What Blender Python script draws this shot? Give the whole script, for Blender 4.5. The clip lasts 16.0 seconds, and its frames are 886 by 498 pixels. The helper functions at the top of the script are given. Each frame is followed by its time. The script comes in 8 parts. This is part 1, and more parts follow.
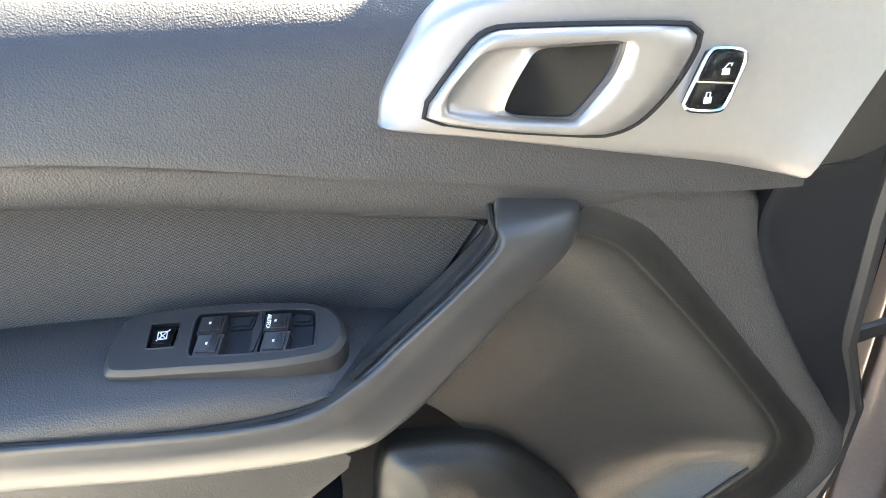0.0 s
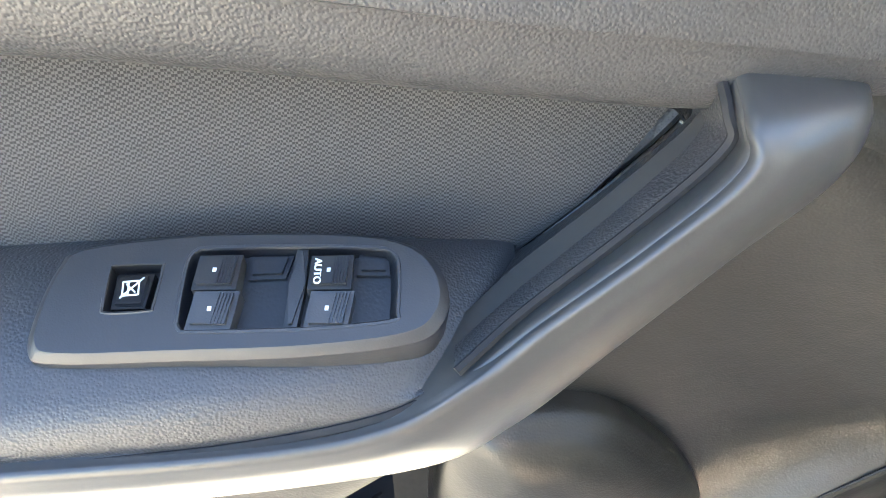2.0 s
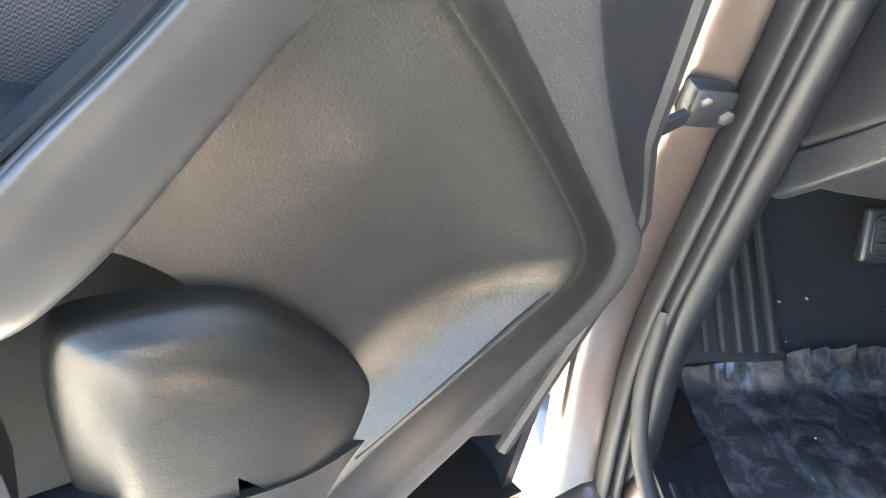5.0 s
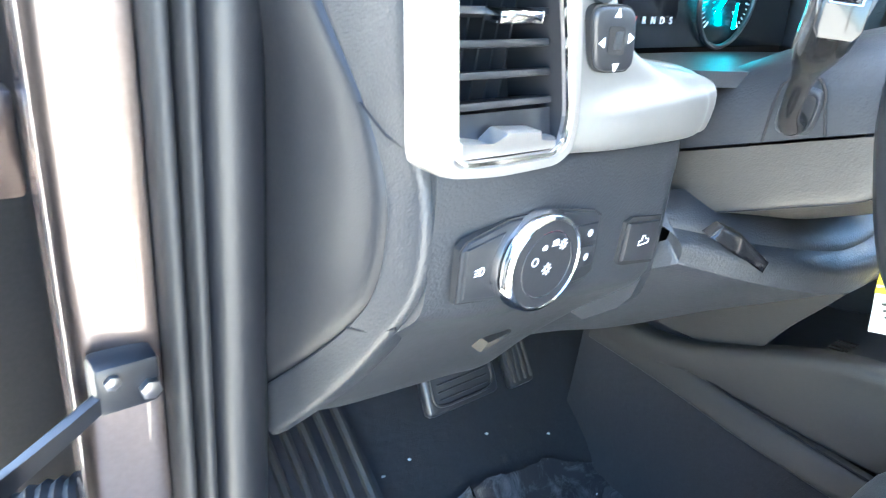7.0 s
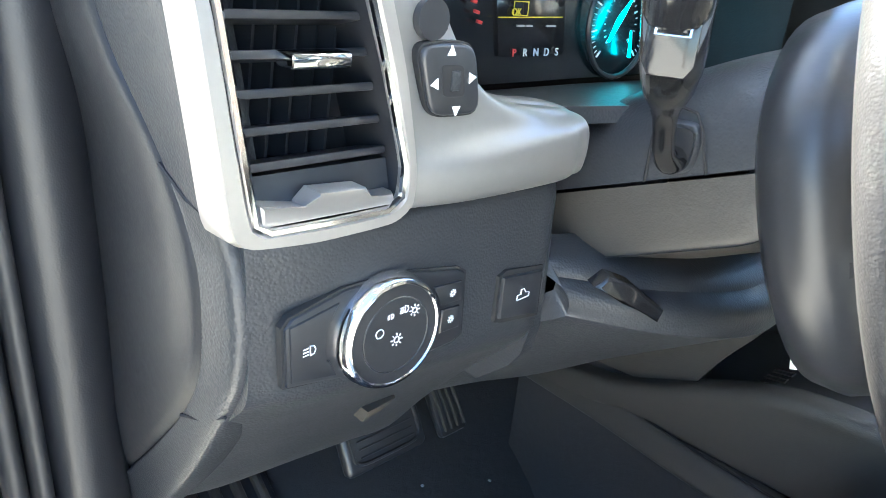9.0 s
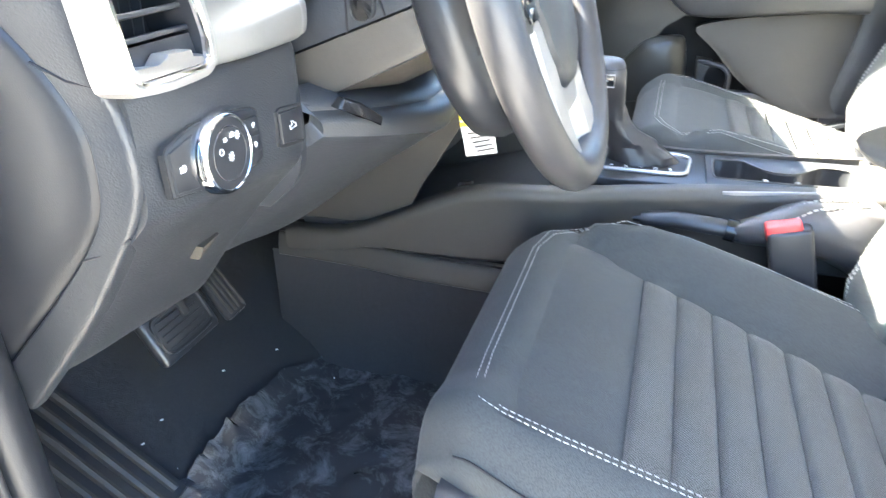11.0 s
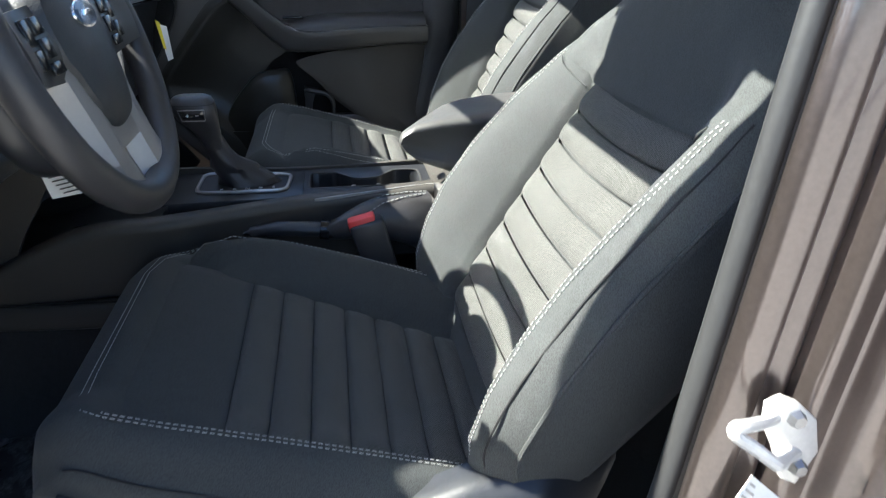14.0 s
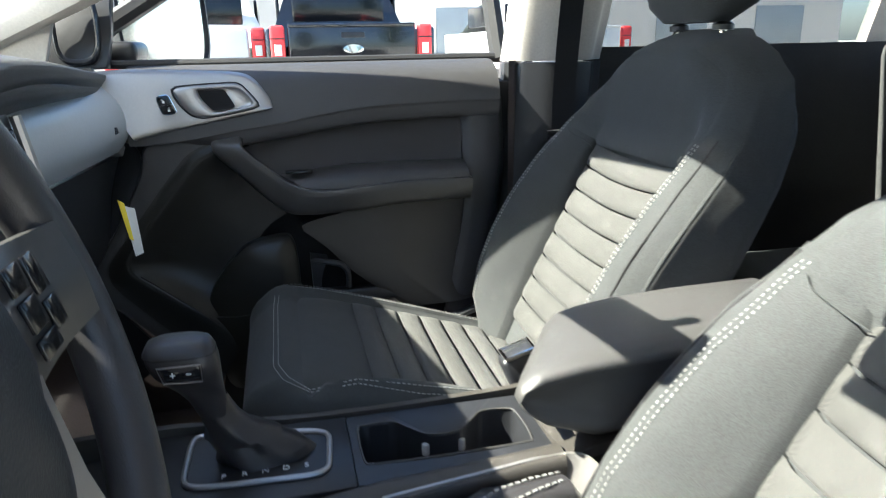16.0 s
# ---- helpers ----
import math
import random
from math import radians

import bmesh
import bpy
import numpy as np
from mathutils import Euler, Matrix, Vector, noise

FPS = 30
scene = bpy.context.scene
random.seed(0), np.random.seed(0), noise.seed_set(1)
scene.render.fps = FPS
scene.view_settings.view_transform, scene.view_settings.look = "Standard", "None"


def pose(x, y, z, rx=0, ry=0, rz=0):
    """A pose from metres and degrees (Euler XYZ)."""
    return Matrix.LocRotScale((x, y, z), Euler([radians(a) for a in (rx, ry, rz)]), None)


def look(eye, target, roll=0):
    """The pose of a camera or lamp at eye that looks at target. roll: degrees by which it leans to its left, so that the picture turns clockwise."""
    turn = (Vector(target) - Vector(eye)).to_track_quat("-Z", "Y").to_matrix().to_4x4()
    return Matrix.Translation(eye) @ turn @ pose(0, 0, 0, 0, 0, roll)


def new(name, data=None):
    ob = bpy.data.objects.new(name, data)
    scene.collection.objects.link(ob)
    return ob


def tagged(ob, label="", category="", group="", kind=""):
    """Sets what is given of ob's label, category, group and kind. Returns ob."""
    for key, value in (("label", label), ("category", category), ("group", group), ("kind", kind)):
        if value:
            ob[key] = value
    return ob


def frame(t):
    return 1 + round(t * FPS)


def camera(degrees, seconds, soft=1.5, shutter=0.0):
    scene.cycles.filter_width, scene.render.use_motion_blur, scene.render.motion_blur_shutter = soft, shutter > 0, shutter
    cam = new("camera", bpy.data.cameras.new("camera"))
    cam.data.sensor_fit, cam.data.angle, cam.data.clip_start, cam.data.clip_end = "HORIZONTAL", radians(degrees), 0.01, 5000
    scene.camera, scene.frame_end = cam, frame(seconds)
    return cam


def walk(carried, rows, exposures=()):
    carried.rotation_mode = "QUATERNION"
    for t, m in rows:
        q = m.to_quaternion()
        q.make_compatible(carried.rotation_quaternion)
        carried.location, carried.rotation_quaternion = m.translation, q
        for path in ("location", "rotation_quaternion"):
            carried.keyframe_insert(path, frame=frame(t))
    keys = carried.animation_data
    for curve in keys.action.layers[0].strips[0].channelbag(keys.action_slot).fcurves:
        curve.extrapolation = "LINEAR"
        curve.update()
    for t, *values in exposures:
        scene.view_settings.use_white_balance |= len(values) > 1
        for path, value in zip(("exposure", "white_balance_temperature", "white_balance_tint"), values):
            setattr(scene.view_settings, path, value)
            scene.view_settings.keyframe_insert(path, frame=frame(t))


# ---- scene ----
cam = camera(65.5, 16.0, soft=0.9, shutter=0.22)
PATH = [
    (0, (-1.099, -0.069, 1.38), (-1.557, 1.631, 0.432), -2.2),
    (0.5, (-1.116, -0.034, 1.38), (-1.563, 1.602, 0.32), -1.0),
    (1, (-1.137, 0.01, 1.353), (-1.661, 1.609, 0.272), -0.8),
    (1.5, (-1.181, 0.056, 1.325), (-1.692, 1.546, 0.092), -1.3),
    (2, (-1.204, 0.072, 1.315), (-1.557, 1.539, 0.002), 1.7),
    (2.5, (-1.212, 0.069, 1.319), (-1.532, 1.516, -0.025), 1.5),
    (3, (-1.204, 0.057, 1.312), (-1.454, 1.523, -0.026), 3.9),
    (3.5, (-1.177, 0.037, 1.287), (-1.266, 1.567, 0.003), 6.9),
    (3.7, (-1.169, 0.031, 1.281), (-1.157, 1.569, 0.003), 7.9),
    (5.8, (-1.111, 0.073, 1.26), (-0.364, 1.484, 0.055), 12.0),
    (6, (-1.101, 0.08, 1.26), (-0.205, 1.461, 0.124), 11.5),
    (6.5, (-0.997, 0.118, 1.285), (0.089, 1.498, 0.328), 8.0),
    (7, (-0.905, 0.141, 1.304), (0.304, 1.503, 0.477), 6.3),
    (7.5, (-0.852, 0.153, 1.312), (0.423, 1.495, 0.556), 4.4),
    (8, (-0.827, 0.154, 1.309), (0.462, 1.493, 0.571), 4.5),
    (8.2, (-0.822, 0.154, 1.308), (0.454, 1.503, 0.565), 4.7),
    (10.3, (-0.912, 0.1, 1.312), (0.577, 1.179, 0.527), 2.1),
    (10.5, (-0.943, 0.104, 1.305), (0.645, 1.016, 0.503), 1.9),
    (11, (-1.029, 0.071, 1.302), (0.667, 0.636, 0.405), -1.4),
    (11.5, (-1.104, -0.002, 1.291), (0.565, 0.46, 0.29), -5.8),
    (12, (-1.185, -0.06, 1.271), (0.47, 0.302, 0.208), -6.9),
    (12.5, (-1.236, -0.053, 1.261), (0.439, 0.086, 0.176), -6.0),
    (13, (-1.26, -0.037, 1.272), (0.46, -0.062, 0.253), -3.5),
    (13.5, (-1.236, -0.04, 1.304), (0.526, -0.202, 0.372), -1.8),
    (14, (-1.149, -0.066, 1.329), (0.65, -0.344, 0.5), -0.3),
    (14.5, (-1.024, -0.073, 1.35), (0.806, -0.379, 0.604), 0.5),
    (15, (-0.884, -0.005, 1.35), (0.957, -0.403, 0.677), 0.5),
    (15.5, (-0.81, 0.013, 1.361), (1.029, -0.448, 0.725), 1.2),
    (16, (-0.656, 0.048, 1.37), (1.215, -0.378, 0.805), -1.1),
]
EXPOSURE = [(0, 4.45, 6200, 7), (0.7, 4.5, 6200, 7), (1.5, 4.95, 6300, 7), (3.7, 5.35, 6150, 7), (5.8, 5.5, 5950, 9), (6.5, 6.0, 5600, 5), (7, 5.75, 5200, 5), (7.5, 5.05, 5200, 4),
            (8.2, 4.65, 5250, 4), (10.3, 5.5, 5600, 8), (11, 5.75, 5600, 8), (11.5, 5.65, 5650, 8), (12, 4.6, 5300, 8), (12.5, 4.03, 5250, 8), (13, 3.32, 5250, 10), (13.5, 2.62, 5300, 12), (14, 2.7, 5200, 9), (16, 2.74, 5350, 8)]
walk(cam, [(t, look(eye, target, roll)) for t, eye, target, roll in PATH], EXPOSURE)

# ---- daylight ----
SUN_AZ, SUN_EL = -1.5, 45.0     # degrees the sun stands to the left (right: minus) of straight ahead, and its height
world = bpy.data.worlds.new("sky")
scene.world = world
world.use_nodes = True
wn = world.node_tree.nodes
sky = wn.new("ShaderNodeTexSky")
sky.sky_type, sky.sun_disc = "NISHITA", False
sky.sun_elevation, sky.sun_rotation = radians(SUN_EL), radians(-SUN_AZ)
wn["Background"].inputs["Strength"].default_value = 0.05
world.node_tree.links.new(sky.outputs[0], wn["Background"].inputs["Color"])
sun = new("sun", bpy.data.lights.new("sun", "SUN"))
sun.data.energy, sun.data.angle, sun.data.color = 5.0, radians(0.5), (1.0, 0.86, 0.61)
_az, _el = radians(SUN_AZ), radians(SUN_EL)
to_sun = Vector((-math.sin(_az) * math.cos(_el), math.cos(_az) * math.cos(_el), math.sin(_el)))
sun.matrix_world = look(to_sun * 20, (0, 0, 0))


# ---- materials ----
def mat(name, col, rough=0.6, metal=0.0, var=0.12, vscale=6.0, bump=(), coat=0.0, spec=0.5, sheen=0.0, dirt=0.0, aniso=0.0, weave=None):
    """A surface: colour varied at two scales; bump is rows of (kind, size per metre, strength)."""
    m = bpy.data.materials.new(name)
    m.use_nodes = True
    nt = m.node_tree
    n, l = nt.nodes, nt.links
    b = n["Principled BSDF"]
    tc = n.new("ShaderNodeTexCoord")
    src = tc.outputs["Object"]
    n1 = n.new("ShaderNodeTexNoise")
    n1.inputs["Scale"].default_value, n1.inputs["Detail"].default_value = vscale, 5
    n2 = n.new("ShaderNodeTexNoise")
    n2.inputs["Scale"].default_value, n2.inputs["Detail"].default_value = vscale * 37, (3 if var <= 0.4 else 1)
    for q in (n1, n2):
        l.new(src, q.inputs["Vector"])
    add = n.new("ShaderNodeMath")
    add.operation = "ADD"
    l.new(n1.outputs["Fac"], add.inputs[0])
    if var <= 0.4:
        l.new(n2.outputs["Fac"], add.inputs[1])
    half = n.new("ShaderNodeMath")
    half.operation = "MULTIPLY"
    half.inputs[1].default_value = 0.5
    if var > 0.4:           # cloth: mostly fine grain
        add.operation = "MULTIPLY_ADD"
        add.inputs[1].default_value = 0.10
        l.new(n2.outputs["Fac"], add.inputs[2])
        half.inputs[1].default_value = 0.952
    l.new(add.outputs[0], half.inputs[0])
    ramp = n.new("ShaderNodeValToRGB")
    ramp.color_ramp.elements[0].position, ramp.color_ramp.elements[1].position = (0.38, 0.62) if var > 0.4 else (0.3, 0.7)
    lo = [c * (1 - var) for c in col[:3]]
    hi = [min(1.0, c * (1 + var)) for c in col[:3]]
    if dirt:
        lo = [c * (1 - dirt) + 0.35 * dirt for c in lo]
    ramp.color_ramp.elements[0].color = (*lo, 1)
    ramp.color_ramp.elements[1].color = (*hi, 1)
    l.new(half.outputs[0], ramp.inputs["Fac"])
    tone = ramp.outputs["Color"]
    if weave:
        ck_, mx = n.new("ShaderNodeTexChecker"), n.new("ShaderNodeMixRGB")
        ck_.inputs["Scale"].default_value = weave[0]
        ck_.inputs["Color1"].default_value, ck_.inputs["Color2"].default_value = (1, 1, 1, 1), (1 - weave[1], 1 - weave[1], 1 - weave[1], 1)
        mx.blend_type, mx.inputs["Fac"].default_value = "MULTIPLY", 1.0
        l.new(src, ck_.inputs["Vector"])
        l.new(tone, mx.inputs["Color1"])
        l.new(ck_.outputs["Color"], mx.inputs["Color2"])
        tone = mx.outputs["Color"]
    l.new(tone, b.inputs["Base Color"])
    mr = n.new("ShaderNodeMapRange")
    mr.inputs["From Min"].default_value, mr.inputs["From Max"].default_value = 0.3, 0.7
    mr.inputs["To Min"].default_value, mr.inputs["To Max"].default_value = max(0.02, rough * 0.88), min(1, rough * 1.12)
    l.new(half.outputs[0], mr.inputs["Value"])
    l.new(mr.outputs["Result"], b.inputs["Roughness"])
    b.inputs["Metallic"].default_value = metal
    b.inputs["Specular IOR Level"].default_value = spec
    b.inputs["Coat Weight"].default_value = coat
    b.inputs["Coat Roughness"].default_value = 0.06
    b.inputs["Sheen Weight"].default_value = sheen
    prev = None
    for kind, size, strength in bump:
        if kind == "grain":
            t = n.new("ShaderNodeTexVoronoi")
            t.feature = "SMOOTH_F1"
            out = t.outputs["Distance"]
            t.inputs["Scale"].default_value = size
        elif kind == "weave":
            t = n.new("ShaderNodeTexWave")
            t.bands_direction = "DIAGONAL"
            out = t.outputs["Fac"]
            t.inputs["Scale"].default_value = size / 6.3
            t.inputs["Distortion"].default_value = 1.0
            t.inputs["Detail"].default_value = 1
            t.inputs["Detail Scale"].default_value = 40
        elif kind == "checker":
            t = n.new("ShaderNodeTexChecker")
            out = t.outputs["Fac"]
            t.inputs["Scale"].default_value = size
        else:
            t = n.new("ShaderNodeTexNoise")
            out = t.outputs["Fac"]
            t.inputs["Scale"].default_value, t.inputs["Detail"].default_value = size, 4
        l.new(src, t.inputs["Vector"])
        bp = n.new("ShaderNodeBump")
        bp.inputs["Strength"].default_value, bp.inputs["Distance"].default_value = strength, 0.6 / size
        l.new(out, bp.inputs["Height"])
        if prev:
            l.new(prev, bp.inputs["Normal"])
        prev = bp.outputs["Normal"]
    if prev:
        l.new(prev, b.inputs["Normal"])
    return m


def glow(name, col, strength):
    m = mat(name, col, 0.4)
    b = m.node_tree.nodes["Principled BSDF"]
    b.inputs["Emission Color"].default_value = (*col, 1)
    b.inputs["Emission Strength"].default_value = strength
    return m


def glass(name, col=(1, 1, 1), rough=0.0):
    m = bpy.data.materials.new(name)
    m.use_nodes = True
    b = m.node_tree.nodes["Principled BSDF"]
    b.inputs["Base Color"].default_value = (*col, 1)
    b.inputs["Transmission Weight"].default_value, b.inputs["Roughness"].default_value, b.inputs["IOR"].default_value = 1.0, rough, 1.02
    return m


M_PAD = mat("grained_black_vinyl", (0.044, 0.043, 0.044), 0.44, bump=(("grain", 950, 0.60), ("noise", 150, 0.05)), var=0.08)
M_ARM = mat("grained_black_armrest_vinyl", (0.044, 0.043, 0.044), 0.42, bump=(("grain", 1050, 0.55), ("noise", 200, 0.05)), var=0.08)
M_PANEL = mat("grained_olive_black_plastic", (0.0165, 0.0163, 0.0148), 0.36, bump=(("grain", 800, 0.18), ("noise", 25, 0.04)), var=0.12)
M_PLASTIC = mat("grained_grey_plastic", (0.041, 0.0375, 0.0325), 0.50, bump=(("grain", 900, 0.25), ("noise", 25, 0.04)), var=0.12)
M_VALANCE = mat("grained_warm_grey_valance_plastic", (0.050, 0.046, 0.041), 0.44, bump=(("grain", 900, 0.20), ("noise", 25, 0.04)), var=0.10)
M_DASH = mat("grained_dark_dash_plastic", (0.023, 0.025, 0.029), 0.43, bump=(("grain", 700, 0.3),), var=0.10)
# pale blue-grey base stands in for windscreen sheen on the dash plastic
M_AIRBAG = mat("airbag_cover_painted_sheen", (0.42, 0.45, 0.48), 0.33, bump=(("grain", 900, 0.10),), var=0.08)
M_SMOOTH = mat("satin_black_plastic", (0.020, 0.021, 0.024), 0.36, bump=(("noise", 300, 0.04),), var=0.10)
M_SWITCH = mat("matte_black_switch_plastic", (0.032, 0.0315, 0.033), 0.42, bump=(("grain", 1600, 0.10),), var=0.08)
M_GRIP = mat("satin_charcoal_grip_paint", (0.070, 0.069, 0.068), 0.32, metal=0.35, bump=(("noise", 500, 0.03),), var=0.06)
M_GLOSS = mat("gloss_black_plastic", (0.012, 0.012, 0.013), 0.12, var=0.1)
# black parts and gaps; also painted shade in the map pocket and rear cab
M_BLACK = mat("matte_black_and_shade", (0.010, 0.010, 0.011), 0.8)
# dark plastic with the door-side shade put into its colour
M_CAP = mat("smooth_shade_darkened_plastic", (0.016, 0.017, 0.020), 0.42, bump=(("grain", 900, 0.12),), var=0.10)
M_POD = mat("satin_grey_pod_paint", (0.27, 0.265, 0.26), 0.40, metal=0.7, bump=(("noise", 900, 0.03),), var=0.05)
M_SILVER = mat("satin_silver_trim_paint", (0.42, 0.405, 0.39), 0.36, metal=0.75, bump=(("noise", 900, 0.03),), var=0.05)
M_CHROME = mat("polished_chrome", (0.82, 0.82, 0.82), 0.10, metal=1.0, var=0.03)
M_FABRIC = mat("charcoal_woven_fabric", (0.064, 0.061, 0.061), 0.9, bump=(("checker", 1100, 0.4), ("noise", 60, 0.05)), sheen=0.2, var=0.22, weave=(1100, 0.75))
M_SEAT = mat("charcoal_knit_seat_cloth", (0.033, 0.0355, 0.0355), 0.92, bump=(("noise", 800, 0.35), ("noise", 30, 0.05)), sheen=0.06, var=0.42, vscale=24)
M_RIB = mat("fine_ribbed_seat_cloth", (0.074, 0.074, 0.069), 0.9, bump=(("checker", 700, 0.5), ("noise", 40, 0.06)), sheen=0.06, var=0.26, vscale=30, weave=(620, 0.6))
M_THREAD = mat("pale_grey_thread", (0.30, 0.30, 0.29), 0.8)
M_BODY = mat("warm_grey_metallic_paint", (0.125, 0.103, 0.096), 0.32, metal=0.85, coat=1.0, bump=(("noise", 1400, 0.10),), var=0.12)
M_RUBBER = mat("black_seal_rubber", (0.026, 0.026, 0.027), 0.55, bump=(("noise", 200, 0.08),))
M_CARPET = mat("black_needle_carpet", (0.028, 0.028, 0.030), 0.95, bump=(("noise", 700, 0.9), ("noise", 60, 0.2)), var=0.3)
M_HEADLINER = mat("light_grey_headliner", (0.50, 0.49, 0.47), 0.9, bump=(("noise", 500, 0.3),))
M_PILLAR = mat("beige_grey_pillar_plastic", (0.42, 0.40, 0.37), 0.6, bump=(("grain", 700, 0.15),))
M_WHITE = mat("white_ink", (0.78, 0.79, 0.80), 0.6, var=0.03)
M_PAPER = mat("white_paper", (0.75, 0.75, 0.73), 0.7, var=0.05)
M_YELLOW = mat("yellow_print", (0.78, 0.62, 0.03), 0.6, var=0.05)
M_RED = mat("red_plastic", (0.62, 0.05, 0.045), 0.4, var=0.06)
M_LID = mat("smooth_grey_armrest_vinyl", (0.058, 0.057, 0.056), 0.45, bump=(("grain", 900, 0.22),), var=0.08)
M_STRIKER = mat("white_zinc_coating", (0.62, 0.61, 0.59), 0.38, metal=0.35, var=0.10)
M_STEEL = mat("bare_bolt_steel", (0.35, 0.35, 0.36), 0.35, metal=1.0, var=0.15)
M_GLASS = glass("clear_pane_glass", (0.93, 0.96, 0.95))
M_ASPHALT = mat("pale_worn_concrete", (0.36, 0.345, 0.33), 0.9, bump=(("noise", 120, 0.6),), var=0.35, vscale=1.5)
M_SCREEN = mat("dark_gauge_face", (0.008, 0.009, 0.011), 0.25)
M_TEAL = glow("teal_gauge_needle", (0.05, 0.75, 0.85), 1.2)
M_LEATHER = mat("smooth_black_rim_leather", (0.030, 0.029, 0.031), 0.40, bump=(("grain", 900, 0.2),), var=0.08)


# ---- builders ----
def link_mesh(name, bm, material, smooth=True, angle=35.0):
    bmesh.ops.recalc_face_normals(bm, faces=bm.faces)
    me = bpy.data.meshes.new(name)
    bm.to_mesh(me)
    bm.free()
    me.materials.append(material)
    if smooth:
        for p in me.polygons:
            p.use_smooth = True
        me.set_sharp_from_angle(angle=radians(angle))
    return me


def thing(name, at, label, category, group=""):
    e = new(name)
    e.empty_display_size = 0.05
    e.location = at
    e.matrix_basis = Matrix.Translation(at)
    return tagged(e, label, category, group)


def part(name, bm, material, parent, label="", angle=35.0):
    """One mesh of a thing, or of one of its parts. Meshes are written in world coordinates."""
    ob = new(name, link_mesh(name, bm, material, True, angle))
    ob.parent = parent
    ob.matrix_parent_inverse = Matrix.Translation(-root_at(parent))
    return tagged(ob, label)


def root_at(ob):
    at = Vector((0, 0, 0))
    while ob is not None:
        if ob.type == "EMPTY":
            at = Vector(ob.matrix_basis.translation)
        ob = ob.parent
    return at


def sub(name, bm, material, parent, label="", angle=35.0):
    """A piece of a part."""
    ob = new(name, link_mesh(name, bm, material, True, angle))
    ob.parent = parent
    return tagged(ob, label)


def alone(name, bm, material, label, category, kind="", angle=35.0, group=""):
    ob = new(name, link_mesh(name, bm, material, True, angle))
    return tagged(ob, label, category, group, kind)


def same(p):
    return Vector(p)


def catmull(pts, n):
    """n points on a smooth line through pts."""
    pts = [Vector(p) for p in pts]
    k = len(pts) - 1
    out = []
    for i in range(n):
        u = i * k / (n - 1)
        j = min(int(u), k - 1)
        t = u - j
        p1, p2 = pts[j], pts[j + 1]
        p0 = pts[j - 1] if j else p1 * 2 - p2
        p3 = pts[j + 2] if j + 2 <= k else p2 * 2 - p1
        out.append(0.5 * (2 * p1 + (p2 - p0) * t + (2 * p0 - 5 * p1 + 4 * p2 - p3) * t * t + (3 * p1 - p0 - 3 * p2 + p3) * t ** 3))
    return out


def grid(bm, rows, closed=False):
    """Quads between rows of points; closed joins each row's ends."""
    vs = [[bm.verts.new(p) for p in r] for r in rows]
    for a, b in zip(vs, vs[1:]):
        m = len(a)
        for i in range(m if closed else m - 1):
            j = (i + 1) % m
            bm.faces.new((a[i], a[j], b[j], b[i]))
    return vs


def sheet(rows, back=None, tf=same, nu=24, nv=12, smooth=True):
    """A curved panel through rows of control points, with a back side shifted by the vector back."""
    bm = bmesh.new()
    if smooth:
        rows = [catmull(r, nu) for r in rows]
        cols = [catmull([r[i] for r in rows], nv) for i in range(nu)]
        rows = [[cols[i][j] for i in range(nu)] for j in range(nv)]
    front = [[tf(p) for p in r] for r in rows]
    f = grid(bm, front)
    if back is not None:
        bk = grid(bm, [[tf(Vector(p) + Vector(back)) for p in r] for r in rows])
        h, w = len(f), len(f[0])
        edge = [(0, i) for i in range(w)] + [(j, w - 1) for j in range(1, h)] + [(h - 1, i) for i in range(w - 2, -1, -1)] + [(j, 0) for j in range(h - 2, 0, -1)]
        for (a, b), (c, d) in zip(edge, edge[1:] + edge[:1]):
            bm.faces.new((f[a][b], f[c][d], bk[c][d], bk[a][b]))
    return bm


def plate(poly, back, tf=same, bevel=0.002, seg=2, bm=None):
    """A flat or slightly bent plate: the front outline poly and its copy shifted by back, edges rounded."""
    bm = bm or bmesh.new()
    f = [bm.verts.new(Vector(p)) for p in poly]
    b = [bm.verts.new(Vector(p) + Vector(back)) for p in poly]
    face = bm.faces.new(f)
    bm.faces.new(b[::-1])
    n = len(f)
    for i in range(n):
        bm.faces.new((f[i], b[i], b[(i + 1) % n], f[(i + 1) % n]))
    if bevel:
        edges = [e for e in bm.edges if all(v in set(f) for v in e.verts) and face in e.link_faces]
        bmesh.ops.bevel(bm, geom=edges, offset=bevel, segments=seg, profile=0.5, affect="EDGES", clamp_overlap=True)
    for v in bm.verts:
        v.co = tf(v.co)
    return bm


def box(c, s, bevel=0.004, seg=2, rot=None, bm=None, tf=same):
    own = bmesh.new()
    bmesh.ops.create_cube(own, size=1)
    for v in own.verts:
        v.co = Vector((v.co.x * s[0], v.co.y * s[1], v.co.z * s[2]))
    if bevel:
        bmesh.ops.bevel(own, geom=own.edges[:], offset=bevel, segments=seg, profile=0.5, affect="EDGES", clamp_overlap=True)
    for v in own.verts:
        p = v.co
        if rot:
            p = Euler([radians(a) for a in rot]).to_matrix() @ p
        v.co = tf(p + Vector(c))
    if bm is None:
        return own
    merge(bm, own)
    return bm


def merge(bm, other):
    me = bpy.data.meshes.new("tmp")
    other.to_mesh(me)
    other.free()
    bm.from_mesh(me)
    bpy.data.meshes.remove(me)
    return bm


